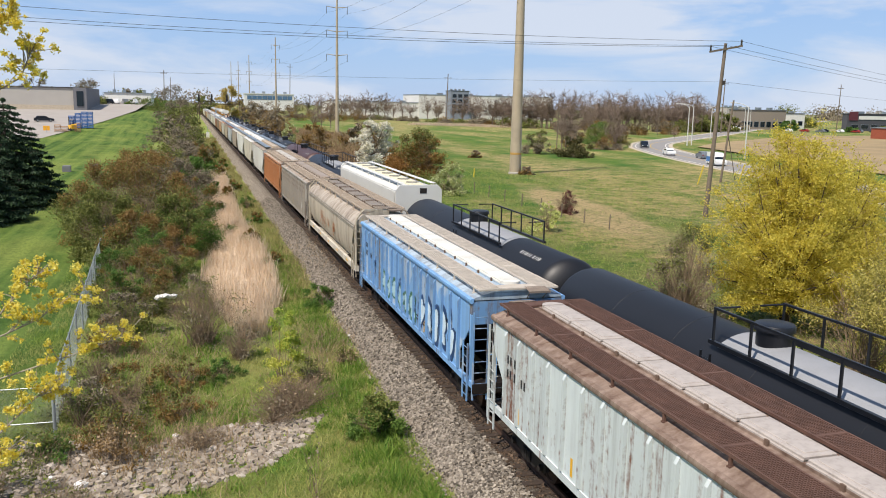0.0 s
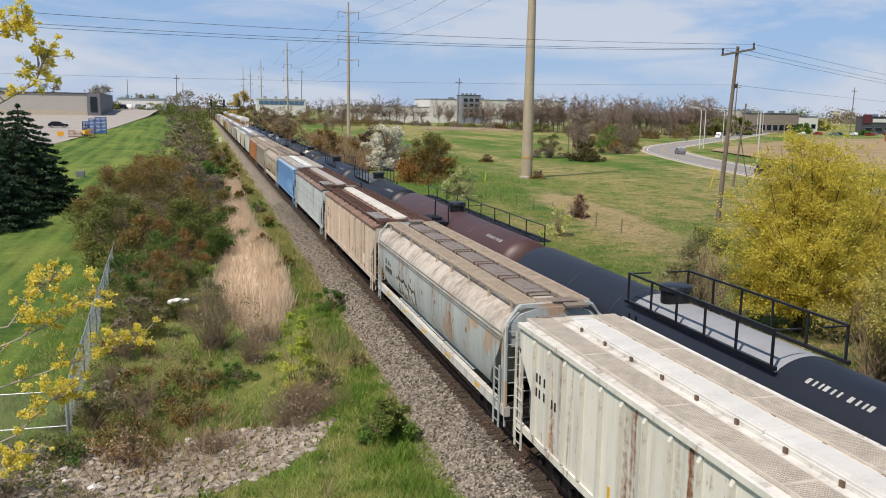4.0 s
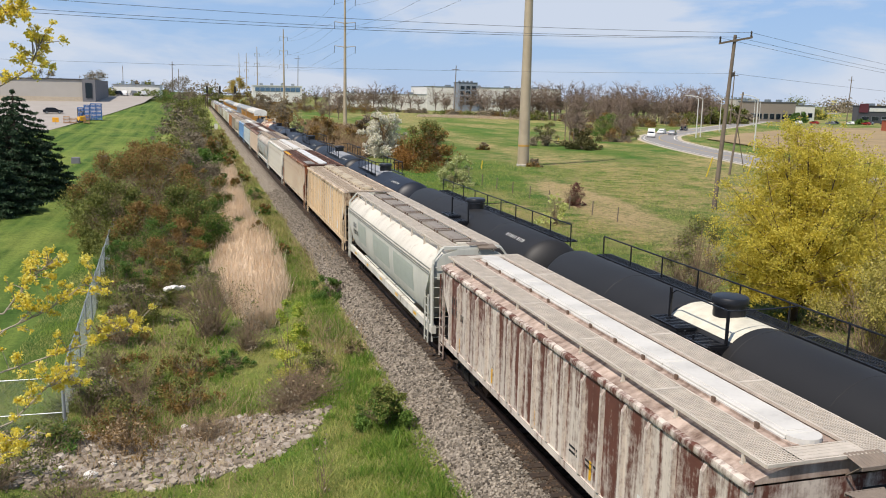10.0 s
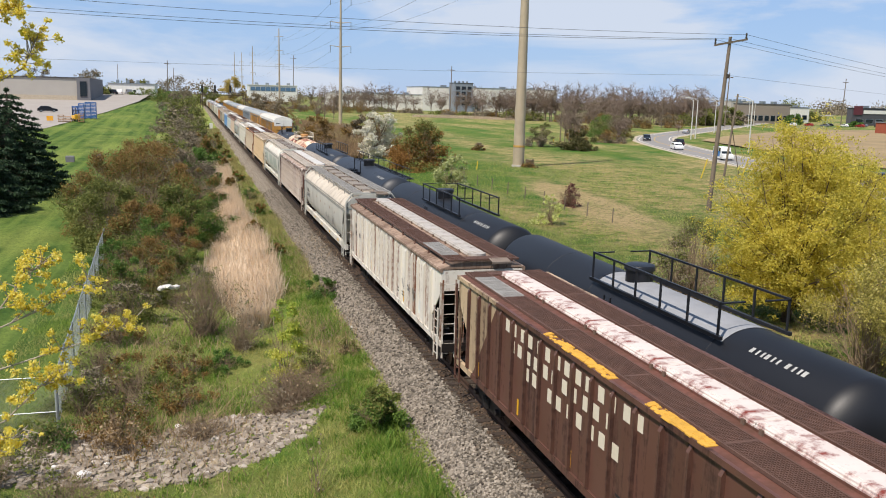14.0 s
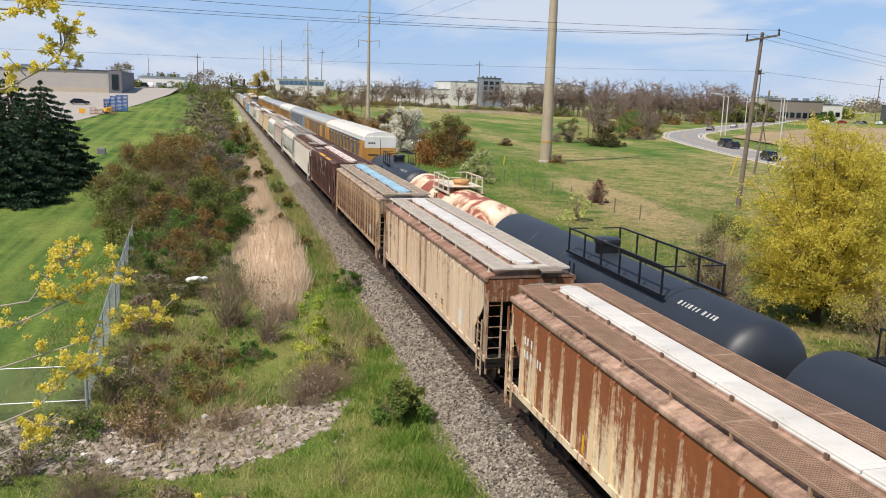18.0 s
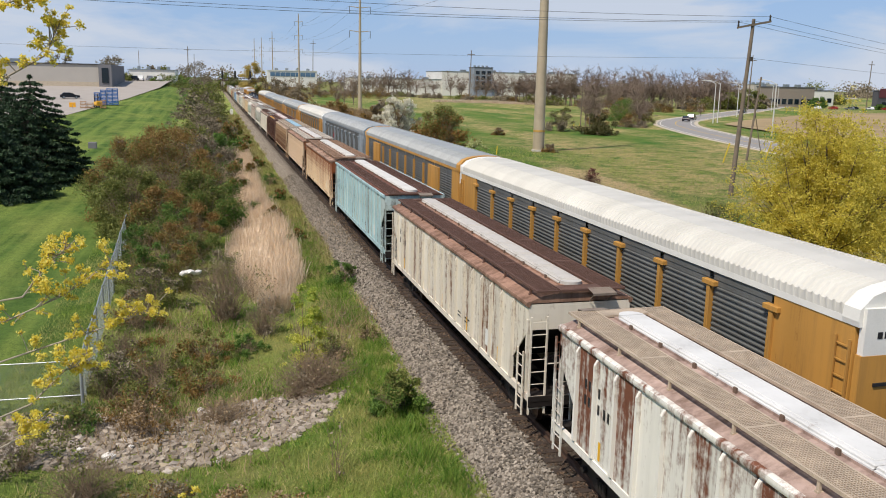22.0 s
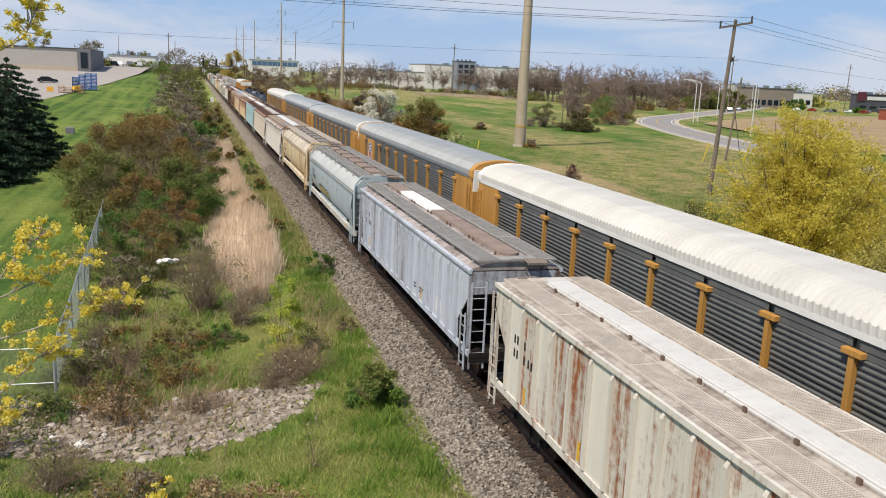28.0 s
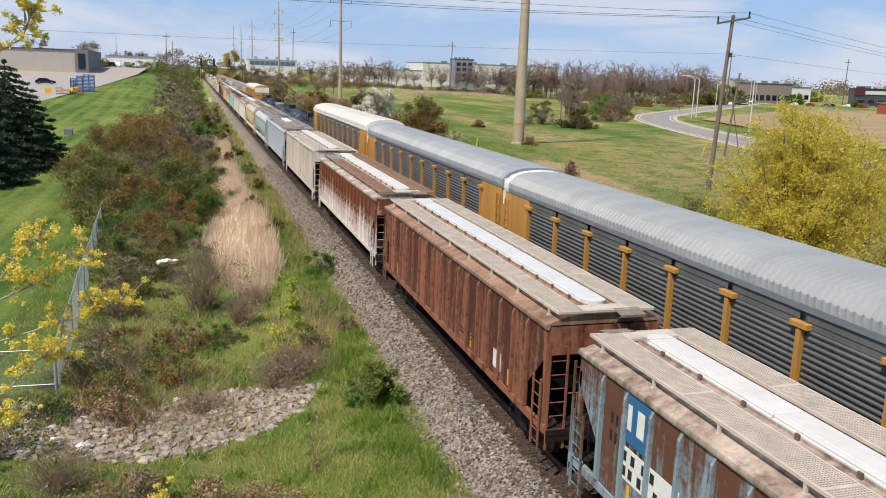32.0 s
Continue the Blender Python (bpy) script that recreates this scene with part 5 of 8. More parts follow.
block_letters(NEAR_CAR[-1], -2.0, 3.6, 1.35, 2.2, plain("spray pale", "9fc0c8", 0.5), plain("spray green", "3f6a5c", 0.5), 5, 6, False)
block_letters(NEAR_CAR[-1], -6.6, -2.4, 1.35, 2.6, plain("spray pale blue", "c4d6e0", 0.5), plain("spray navy", "24406a", 0.5), 15, 5, False)
scribble(NEAR_CAR[-1], -5.5, 5.5, 1.5, 2.7, plain("spray navy", "24406a", 0.5), 17, 5)
scribble(NEAR_CAR[-2], -4.0, 4.0, 1.7, 2.7, plain("spray orange", "a8602c", 0.6), 18, 6, -1.535)
block_letters(NEAR_CAR[2], 1.4, 4.6, 1.5, 2.35, plain("spray grey white", "b9b8b2", 0.5), plain("spray black", "2a2a2c", 0.5), 6, 6)
block_letters(NEAR_CAR[18], -0.2, 3.8, 1.4, 2.05, plain("spray ochre", "c2ad70", 0.5), plain("spray black", "2a2a2c", 0.5), 7, 7)
scribble(NEAR_CAR[8], -6.0, 0.0, 1.6, 2.3, plain("spray grey", "8d8a84", 0.6), 9, 4, -1.53)
scribble(NEAR_CAR[9], -6.0, -1.5, 1.6, 2.3, plain("spray grey", "5b5a56", 0.6), 10, 4)
panel_tone = plain("panel grey-green", "a3aaa0", 0.55, 0.0, 0.1)
for y0, y1 in ((-6.0, -2.6), (-1.8, 1.6), (3.4, 5.4)):
    side_patch(NEAR_CAR[6], y0, y1, 1.9, 2.85, panel_tone)
rust_spot = plain("rust bloom", "8a5a34", 0.8, 0.0, 0.4, 6.0)
for k in (2, 8, 18):
    for i in range(7):
        y = 5.6 - 1.8 * i
        side_patch(NEAR_CAR[k], y, y + 0.13, 2.42 + 0.04 * (i % 3), 2.56 + 0.04 * (i % 3), rust_spot, "small rusty spot")
GRAIN = plain("spilled grain", "c99a3c", 0.95, 0.0, 0.3, 4.0, 60.0, 0.6)
for k, y0, y1 in ((4, 3.0, 7.4), (10, -1.5, 1.6), (10, -4.8, -3.0)):
    r = random.Random(k)
    g = G()
    for i in range(170):
        y = y0 + (y1 - y0) * min(1, max(0, r.gauss(0.5, 0.25)))
        x = -1.46 + abs(r.gauss(0, 0.13))
        q, z = r.uniform(0.02, 0.06), 3.805 + (x + 1.5) * 0.04
        g.slab(x - q, x + q, y - q * 1.6, y + q * 1.6, z, z + r.uniform(0.012, 0.035), 0.008)
    tagged(part("grain_spill", g, GRAIN, NEAR_CAR[k]), "spilled yellow grain on the roof", kind="stuff")
for k, s in ((0, -1), (4, -1), (9, -1), (1, -1), (16, -1), (21, 1), (10, 1)):
    part("walk_plate", grating(-1.20, -0.62, *sorted((s * 5.0, s * 7.4)), 3.898 if k in (4, 10) else 3.928, 0.045, 0.045, 0.02), GREY_WALK, NEAR_CAR[k], "grey grating let into the walkway")

far_tones = ["c9c7bf", "9d8f80", "b8b4a8", "8b5a44", "d4d2cb", "a89a86", "7c6a5c", "c2bba9", "a9aeb0", "b98e66"]
far_proto = distant_hopper()
for i in range(27):
    mid = 93.6 + 9.1 + 18.3 * i
    car = far_proto if i == 0 else copy_thing(far_proto, pose(0, mid, 0))
    car.location = (0, mid, 0)
    tone = far_tones[(i * 7) % 10]
    p = car_paint("distant paint " + tone, tone, "6e4430", 0.3, 0.3, 1.0, 0.55, "", i + 90)
    repaint(car, {"body": p, "roof": car_paint("distant roof " + tone, far_tones[(i * 3 + 1) % 10], "6e4430", 0.35, 0.3, 1.0, 0.6, "", i + 120), "hatch": WHITE if i % 3 else TAN_WALK})
    MOVING.append((car, mid, V_1, 0.0))

# ---- the second train, which comes on along the far track ----
DECK_GREY = plain("deck grey", "8d8f92", 0.75, 0.1, 0.15, 1.5)
TANK_PAINTS = {
    "black": plain("tank black", "121317", 0.5, 0.0, 0.25, 0.6, 30.0, 0.05),
    "blue": plain("tank blue-black", "191d27", 0.5, 0.0, 0.2, 0.6, 30.0, 0.05),
    "matte": plain("tank matte black", "1c1b1b", 0.6, 0.0, 0.3, 0.6, 30.0, 0.08),
    "slate": plain("tank slate", "252a32", 0.5, 0.0, 0.2, 0.6, 30.0, 0.06),
    "brown": plain("tank brown", "48302c", 0.5, 0.0, 0.25, 0.6, 30.0, 0.06),
    "rust": rusted_tank(),
}
# near end and far end of each car at the start, tone, deck colour, deck's ends, long railing, label
TANKS = [
    (8.4, 27.6, "black", "grey", (10.6, 18.0), 17.0, 0, "black tank car with a grey railed top deck"),
    (28.2, 50.0, "black", "grey", (33.8, 40.5), 39.5, 0, "glossy black tank car with a railed top deck"),
    (73.6, 95.2, "blue", "grey", (78.2, 85.2), 84.2, 0, "blue-black tank car with a railed grey deck"),
    (96.0, 118.4, "brown", "dark", (105.4, 108.3), 107.3, 1, "dark brown tank car with black walkway railings"),
    (119.2, 140.0, "black", "slate", (128.6, 135.1), 129.6, 0, "black tank car with a railed dark grey deck"),
    (141.0, 162.0, "blue", "dark", (146.4, 153.2), 152.1, 0, "blue-black tank car with a railed deck"),
    (163.6, 184.6, "matte", "white", (172.7, 175.6), 174.2, 1, "matte black tank car with a pale patch below its manway"),
    (185.8, 206.8, "matte", "dark", (194.2, 197.2), 196.3, 1, "matte black tank car with a long top railing"),
    (209.0, 229.0, "blue", "grey", (217.4, 224.1), 218.5, 0, "glossy blue-black tank car with a grey railed deck"),
    (230.2, 250.6, "black", "grey", (234.9, 242.0), 240.8, 0, "black tank car with a railed grey deck"),
    (251.6, 272.4, "black", "dark", (257.0, 264.0), 263.0, 0, "black tank car with a railed deck"),
    (274.4, 295.6, "slate", "dark", (283.2, 286.0), 285.1, 1, "slate-grey tank car with a long top railing"),
    (296.9, 317.6, "slate", "dark", (301.2, 308.3), 307.2, 0, "slate-grey tank car with a black railed deck"),
    (318.8, 336.8, "rust", "pale", (326.4, 329.8), 327.3, 0, "cream tank car with broad rust patches"),
    (337.6, 353.4, "slate", "dark", (344.6, 347.0), 345.8, 0, "slate-grey tank car ahead of the auto racks"),
    (587.2, 606.0, "black", "dark", (594.0, 600.0), 598.9, 0, "black tank car behind the auto racks"),
    (607.2, 626.0, "slate", "dark", (614.0, 620.0), 618.9, 0, "slate tank car behind the auto racks"),
    (627.2, 646.0, "black", "grey", (634.0, 640.0), 638.9, 0, "black tank car behind the auto racks"),
    (647.2, 666.0, "black", "dark", (654.0, 660.0), 658.9, 0, "black tank car behind the auto racks"),
]
FAR_CAR = {}
TANK_INK = plain("tank stencil", "a8a8a4", 0.7, 0.0, 0.3)
for s0, s1, tone, deck, (d0, d1), man, rails, label in TANKS:
    mid = (s0 + s1) / 2
    car = tank_car(round((s1 - s0) / 2, 2), (d0 - mid, d1 - mid), rails, man - mid, deck == "pale")
    car.location = (TRACK_2, mid, 0)
    car["label"] = label
    p = TANK_PAINTS[tone]
    trim = car_paint("pale trim", "cfc4ae", "8a5a3a", 0.3, 0.2, 1.0, 0.6) if deck == "pale" else BLACK
    repaint(car, {"barrel": p, "weld_seam": p, "deck": {"grey": DECK_GREY, "slate": plain("deck slate", "55585c", 0.8), "dark": p, "white": plain("patch cream", "c9c4b2", 0.7), "pale": trim}[deck],
                  "railing_post": trim, "side_step": trim, "deck_rail": trim, "kick_plate": trim, "end_rail": trim, "manway": plain("manway tan", "b98a55", 0.7) if deck == "pale" else BLACK})
    if tone != "rust":
        hl, rr = round((s1 - s0) / 2, 2), 1.428
        for i in range(10):
            y = -hl + 1.7 + 0.19 * i + (0.16 if i > 3 else 0.0)
            for a0, wide in ((0.52, 0.07 + 0.05 * (i % 3 == 0)),):
                arc = [(-rr * math.sin(a0 + 0.06 * j), 2.03 + rr * math.cos(a0 + 0.06 * j)) for j in range(3)]
                q = [(ax, yy, az) for yy in (y, y + wide) for ax, az in arc]
                part("stencil_mark", G().add(q, [(0, 1, 4, 3), (1, 2, 5, 4)]), TANK_INK, car)
    FAR_CAR[s0] = car
    MOVING.append((car, mid, -V_2, TRACK_2))

# the white hopper among the tanks
wh = smooth_hopper(9.9, 8, True)
wh["label"], wh["group"] = "clean white smooth-sided covered hopper with cream hatches", "cars of the tank train"
clean = plain("clean white", "cbcbc5", 0.5, 0.0, 0.08, 0.6)
repaint(wh, {"body": clean, "roof": clean, "side_sill": clean, "side_moulding": clean, "end_frame": clean, "end_beam": clean, "end_wall": clean, "roof_strip": plain("cream roof", "d6cdae", 0.6, 0.0, 0.1), "round_hatch": plain("hatch grey", "8c8a80", 0.6), "running_board": clean, "board_bracket": clean, "end_board": clean,
             "hatch": plain("cream hatch", "cfc8b0", 0.6), "corner_post": clean, "ladder": clean, "side_ladder": clean, "outlet_hopper": clean, "handrail": clean, "brake_step": PALE_WALK})
MOVING.append((wh, 61.4, -V_2, TRACK_2))

RACK_ROOF = {
    "white": car_paint("rack roof white", "bcbab2", "9a8a70", 0.05, 0.02, 1.0, 0.6, "", 3),
    "grey": car_paint("rack roof zinc", "8f9393", "7a6a5c", 0.04, 0.03, 1.0, 0.5, "", 5),
    "zinc": car_paint("rack roof bluish zinc", "8c9193", "7a6a5c", 0.04, 0.03, 1.0, 0.5, "", 9),
}
RACK_SIDE = car_paint("rack sheet zinc", "595b59", "5a4a40", 0.08, 0.25, 1.0, 0.5, "", 21)
RACK_YEL = car_paint("rack paint yellow", "b7873f", "7a5030", 0.2, 0.2, 1.0, 0.6, "", 23)
RACK_GRY = car_paint("rack paint grey", "8d979d", "6a5a50", 0.1, 0.2, 1.0, 0.55, "", 27)
RACKS = [
    (354.4, "white", "yellow", "white", "auto rack rail car with a white roof and yellow ends"),
    (383.2, "grey", "yellow", "yellow", "auto rack rail car with a zinc roof and yellow frames"),
    (412.4, "zinc", "grey", "grey", "auto rack rail car with a zinc roof and grey ends"),
    (441.5, "white", "yellow", "white", "auto rack rail car with a white roof and yellow posts"),
    (470.8, "grey", "yellow", "yellow", "auto rack car with a zinc roof and a side shield"),
    (499.9, "grey", "yellow", "white", "auto rack rail car with a zinc roof and yellow posts"),
    (528.6, "zinc", "yellow", "grey", "auto rack rail car with a bluish zinc roof"),
    (557.6, "white", "yellow", "white", "auto rack rail car with a white roof, last of the racks"),
    (675.0, "white", "yellow", "yellow", "auto rack rail car with orange-yellow sides far down the line"),
]
RACK_CAR = []
for i, (s0, roof, frame_c, cap, label) in enumerate(RACKS):
    mid = s0 + 14.2
    if i < 2:
        rack = auto_rack(caps=i == 0)
    elif i in (6, 7):
        rack = auto_rack(eave=(4.65, 4.85)[i - 6])
    else:
        rack = copy_thing(RACK_CAR[0], pose(TRACK_2, mid, 0))
    rack.location = (TRACK_2, mid, 0)
    rack["label"] = label
    fr = RACK_YEL if frame_c == "yellow" else RACK_GRY
    sheet_m = RACK_YEL if s0 > 600 else RACK_SIDE
    repaint(rack, {"roof": RACK_ROOF[roof], "roof_cap": {"white": WHITE, "yellow": RACK_YEL, "grey": RACK_GRY}[cap], "side_post": fr, "post_cap": fr, "corner_panel": fr, "end_door": fr,
                   "ladder": fr, "side_sheet": sheet_m, "eave_rail": WHITE if roof == "white" else RACK_YEL if i == 1 else GALV, "floor_frame": fr,
                   "end_door_top": RACK_GRY if frame_c == "grey" else WHITE})
    RACK_CAR.append(rack)
    MOVING.append((rack, mid, -V_2, TRACK_2))

for k, y0, y1 in ((1, 7.75, 8.95), (1, 8.97, 10.17), (1, -8.95, -7.75), (1, -10.17, -8.97), (4, 8.15, 10.3)):
    part("yellow_panel", G().box(-1.557, -1.44, y0, y1, 1.2, 4.30), RACK_YEL, RACK_CAR[k], "solid yellow side panel")
shield = [(-0.52, 3.86), (-0.40, 3.98), (0.0, 4.08), (0.40, 3.98), (0.52, 3.86), (0.58, 3.3), (0.46, 2.75), (0.0, 2.45), (-0.46, 2.75), (-0.58, 3.3)]
g5 = RACK_CAR[4]
part("shield_edge", G().prism([(a * 1.05 + 9.3, (z - 3.25) * 1.08 + 3.25) for a, z in shield], -1.562, -1.55, "x"), INK_W, g5, "white edge of a painted shield")
part("shield_top", G().prism([(a * 0.95 + 9.3, max(z, 3.5)) for a, z in shield], -1.570, -1.560, "x"), plain("shield blue", "26346b", 0.5), g5, "blue upper part of a shield")
for i in range(5):
    part("shield_bar", G().box(-1.570, -1.561, 8.87 + 0.19 * i, 8.97 + 0.19 * i, (2.85, 2.66, 2.56, 2.66, 2.85)[i], 3.46), plain("shield red", "9c2b2e", 0.5), g5)
for k, z in enumerate((3.78, 3.58)):
    part("shield_letter_bar", G().box(-1.577, -1.570, 9.3 - (0.24, 0.34)[k], 9.3 + (0.24, 0.34)[k], z, z + 0.13), INK_W, g5)


def words(text, size):
    """Flat lettering in the built-in font, as a mesh that reads along the car's near side."""
    cu = bpy.data.curves.new(text, "FONT")
    cu.body, cu.size, cu.extrude = text, size, 0.002
    tmp = bpy.data.objects.new(text, cu)
    me = bpy.data.meshes.new_from_object(tmp)
    bpy.data.objects.remove(tmp)
    me.transform(Matrix(((0, 0, -1, 0), (-1, 0, 0, 0), (0, 1, 0, 0), (0, 0, 0, 1))))
    me.materials.clear()
    me.materials.append(INK)
    return me


part("slogan_word", words("BUILDING", 0.43), None, g5, "black lettering on the ribbed side", at=(-1.464, 7.5, 3.74))
part("slogan_word", words("AMERICA", 0.43), None, g5, "black lettering on the ribbed side", at=(-1.464, 5.05, 3.74))
part("side_logo", G().box(-1.45, -1.44, 4.0, 5.4, 2.9, 3.6), plain("logo red", "9c2b2e", 0.5), RACK_CAR[2], "small red painted panel")
for rk in RACK_CAR[:8]:
    for i in range(4):
        part("door_mark", shared("door_mark", lambda: G().box(-0.06, 0.06, 0, 0.004, 0, 0.14), INK), None, rk, at=(-1.05 + 0.17 * i, -14.318, 4.25))
for i in range(14):
    mid = 704.2 + 9.3 + 18.6 * i
    car = copy_thing(far_proto, pose(TRACK_2, mid, 0))
    car["group"] = "cars of the tank train"
    tone = far_tones[(i * 3 + 2) % 10]
    p = car_paint("distant paint " + tone, tone, "6e4430", 0.3, 0.3)
    repaint(car, {"body": p, "roof": p})
    MOVING.append((car, mid, -V_2, TRACK_2))


# ---- plants ----
def leaves(n, clumps, size, seed, aspect=0.6, shell=0.45, droop=0.0):
    """Loose leaf faces scattered through rounded clumps (x, y, z, rx, ry, rz)."""
    r = np.random.RandomState(seed)
    c = np.asarray(clumps, float)
    w = (c[:, 3] * c[:, 4] * c[:, 5]) ** 0.75
    k = r.choice(len(c), n, p=w / w.sum())
    d = r.normal(size=(n, 3))
    d /= np.linalg.norm(d, axis=1)[:, None]
    p = c[k, :3] + d * c[k, 3:] * (r.rand(n, 1) ** shell) * (0.75 + 0.42 * np.minimum(np.abs(r.normal(size=(n, 1))), 1.25))
    u = r.normal(size=(n, 3))
    u[:, 2] -= droop
    u /= np.linalg.norm(u, axis=1)[:, None]
    v = np.cross(u, r.normal(size=(n, 3)))
    v /= np.linalg.norm(v, axis=1)[:, None]
    s = size * r.uniform(0.6, 1.4, (n, 1))
    u, v = u * s, v * s * aspect
    return np.stack([p - u, p - u * 0.1 + v, p + u, p - u * 0.1 - v], 1)


def blades(n, place, height, width, seed, lean=0.35):
    """Upright blades: thin three-cornered strips."""
    r = np.random.RandomState(seed)
    p = np.array([place(r) for _ in range(n)])
    h = height * r.uniform(0.5, 1.25, (n, 1)) * p[:, 3:4]
    a = r.uniform(0, math.tau, n)
    side = np.stack([np.cos(a), np.sin(a), np.zeros(n)], 1) * width * r.uniform(0.6, 1.3, (n, 1))
    tip = p[:, :3] + np.concatenate([r.normal(0, lean, (n, 2)) * h, h], 1)
    return np.stack([p[:, :3] - side, p[:, :3] + side, tip], 1)


def wood(base, height, clumps, r0, seed, twigs=3, trunk_top=0.75):
    """A tapered trunk with bent limbs that reach into the clumps."""
    r = random.Random(seed)
    b = Vector(base)
    trunk, limbs = G(), G()
    pts, p = [b - Vector((0, 0, 0.15))], b.copy()
    n = 5
    for i in range(1, n + 1):
        p = b + Vector((r.uniform(-0.04, 0.04) * height, r.uniform(-0.04, 0.04) * height, height * trunk_top * i / n))
        pts.append(p)
    for i in range(n):
        trunk.rod(pts[i], pts[i + 1], r0 * (1 - 0.15 * i), 8, r0 * (1 - 0.15 * (i + 1)))
    for c in clumps:
        c0 = Vector(c[:3])
        k = max(1, min(n, int(n * min(1, max(0.15, (c0.z - b.z) / height - 0.15)))))
        s = pts[k]
        mid = s.lerp(c0, 0.5) + Vector((r.uniform(-0.2, 0.2), r.uniform(-0.2, 0.2), r.uniform(0, 0.3))) * c[3]
        rr = r0 * 0.42
        limbs.rod(s, mid, rr, 5, rr * 0.65).rod(mid, c0, rr * 0.65, 5, rr * 0.3)
        for _ in range(twigs):
            e = c0 + Vector((r.gauss(0, 0.5) * c[3], r.gauss(0, 0.5) * c[4], r.gauss(0.2, 0.5) * c[5]))
            st = mid.lerp(c0, r.random())
            limbs.rod(st, e, rr * 0.28, 3, rr * 0.1)
    return trunk, limbs


def clump_ball(base, w, h, n, seed, low=0.3, cl=0.30):
    """Uneven clumps that fill a crown, with stray shoots at its edge."""
    r = random.Random(seed)
    out = []
    n = n * 2
    for i in range(n):
        a, q = r.uniform(0, math.tau), r.random() ** 0.5
        z = low + (1 - low) * ((i + 0.5) / n) ** 1.25
        t = (z - low) / (1 - low)
        rad = w * (1.0 - 0.62 * t ** 2.2) * q * r.uniform(0.85, 1.15)
        s = w * cl * r.uniform(0.55, 1.2) * (1 - 0.35 * t)
        if i % 5 == 4:
            rad, s = rad * 1.15, s * 0.5
        out.append((base[0] + rad * math.cos(a), base[1] + rad * math.sin(a), base[2] + z * h - s * 0.3, s, s, s * r.uniform(0.6, 1.0)))
    return out


def stem_bundle(base, w, h, n, seed):
    """Many thin stems that spread and arch from one foot, each with a few side twigs."""
    r = random.Random(seed + 5)
    b = Vector(base)
    g = G()
    r0 = 0.006 + 0.0032 * h
    for i in range(n):
        a, q = r.uniform(0, math.tau), r.random() ** 0.6
        foot = b + Vector((r.gauss(0, 0.12) * w, r.gauss(0, 0.12) * w, -0.08))
        tip = b + Vector((w * q * math.cos(a) * 0.95, w * q * math.sin(a) * 0.95, h * (1.02 - 0.55 * q * q) * r.uniform(0.6, 1.0)))
        mid = foot.lerp(tip, 0.5) + Vector((r.gauss(0, 0.06) * w, r.gauss(0, 0.06) * w, h * 0.08))
        g.rod(foot, mid, r0 * r.uniform(0.5, 1.2), 3, r0 * 0.5).rod(mid, tip, r0 * 0.5, 3, r0 * 0.15)
        for _ in range(3):
            s = mid.lerp(tip, r.random())
            e = s + Vector((r.gauss(0, 0.12) * w, r.gauss(0, 0.12) * w, r.uniform(0.02, 0.2) * h))
            g.rod(s, e, r0 * 0.3, 3, r0 * 0.1)
    return g


def bush(name, label, category, x, y, w, h, n_leaf, size, mat, seed, n=12, low=0.12, group="", wood_mat=None, twig=5, shell=0.5, mat2=None, dx=0.0):
    z = ground_z(x, y)
    ob = thing(name, label, category, group, (0, 0, 0))
    cl = clump_ball((x, y, z), w, h, n, seed, low)
    if name in ("shrub", "sapling"):
        part("branching", stem_bundle((x, y, z), w, h, twig * 7 if w > 0.55 else 9, seed), wood_mat or TWIG, ob)
    else:
        trunk, limbs = wood((x, y, z), h * 0.7, cl, 0.05 + 0.012 * h, seed, twig, 0.5)
        part("trunk", trunk, BARK, ob)
        part("branching", limbs, wood_mat or TWIG, ob)
    if mat2 is not None:
        half = len(cl) // 2
        q = np.concatenate([leaves(n_leaf // 2, cl[:half], size, seed, shell=shell), leaves(n_leaf // 2, cl[half:], size, seed + 1, shell=shell)])
        crown = part("crown", quads("crown", q), mat, ob)
        crown.data.materials.append(mat2)
        high = np.clip((q[:, 0, 2] - z) / max(h, 0.1), 0, 1)
        pick = np.random.RandomState(seed).rand(len(q)) < 0.12 + 0.85 * high ** 1.4
        crown.data.polygons.foreach_set("material_index", pick.astype(int).tolist())
    else:
        part("crown", quads("crown", leaves(n_leaf, cl, size, seed, shell=shell)), mat, ob)
    return ob


OLIVE = leaf("leaf olive", "596230", "979a54", 0.6, 0.35)
RUSSET = leaf("leaf russet", "725932", "a6864f", 0.6, 0.35)
GREEN = leaf("leaf green", "42622a", "769545", 0.6, 0.35)
BRIGHT = leaf("leaf bright", "8aa836", "c8d06a", 0.6, 0.45)
YELLOWGREEN = leaf("leaf yellow-green", "c0b23a", "f2e272", 0.6, 0.55)
BLOSSOM = leaf("blossom", "cfc9ae", "efece0")
GREYTWIG = leaf("bare twigs", "696050", "988c76", 0.8, 0.0)
NEEDLE = leaf("spruce needles", "1d2f1f", "3d5436", 0.7, 0.0)
YELLOWLEAF = leaf("young yellow leaves", "e6d03a", "fbf08c", 0.5, 0.5)

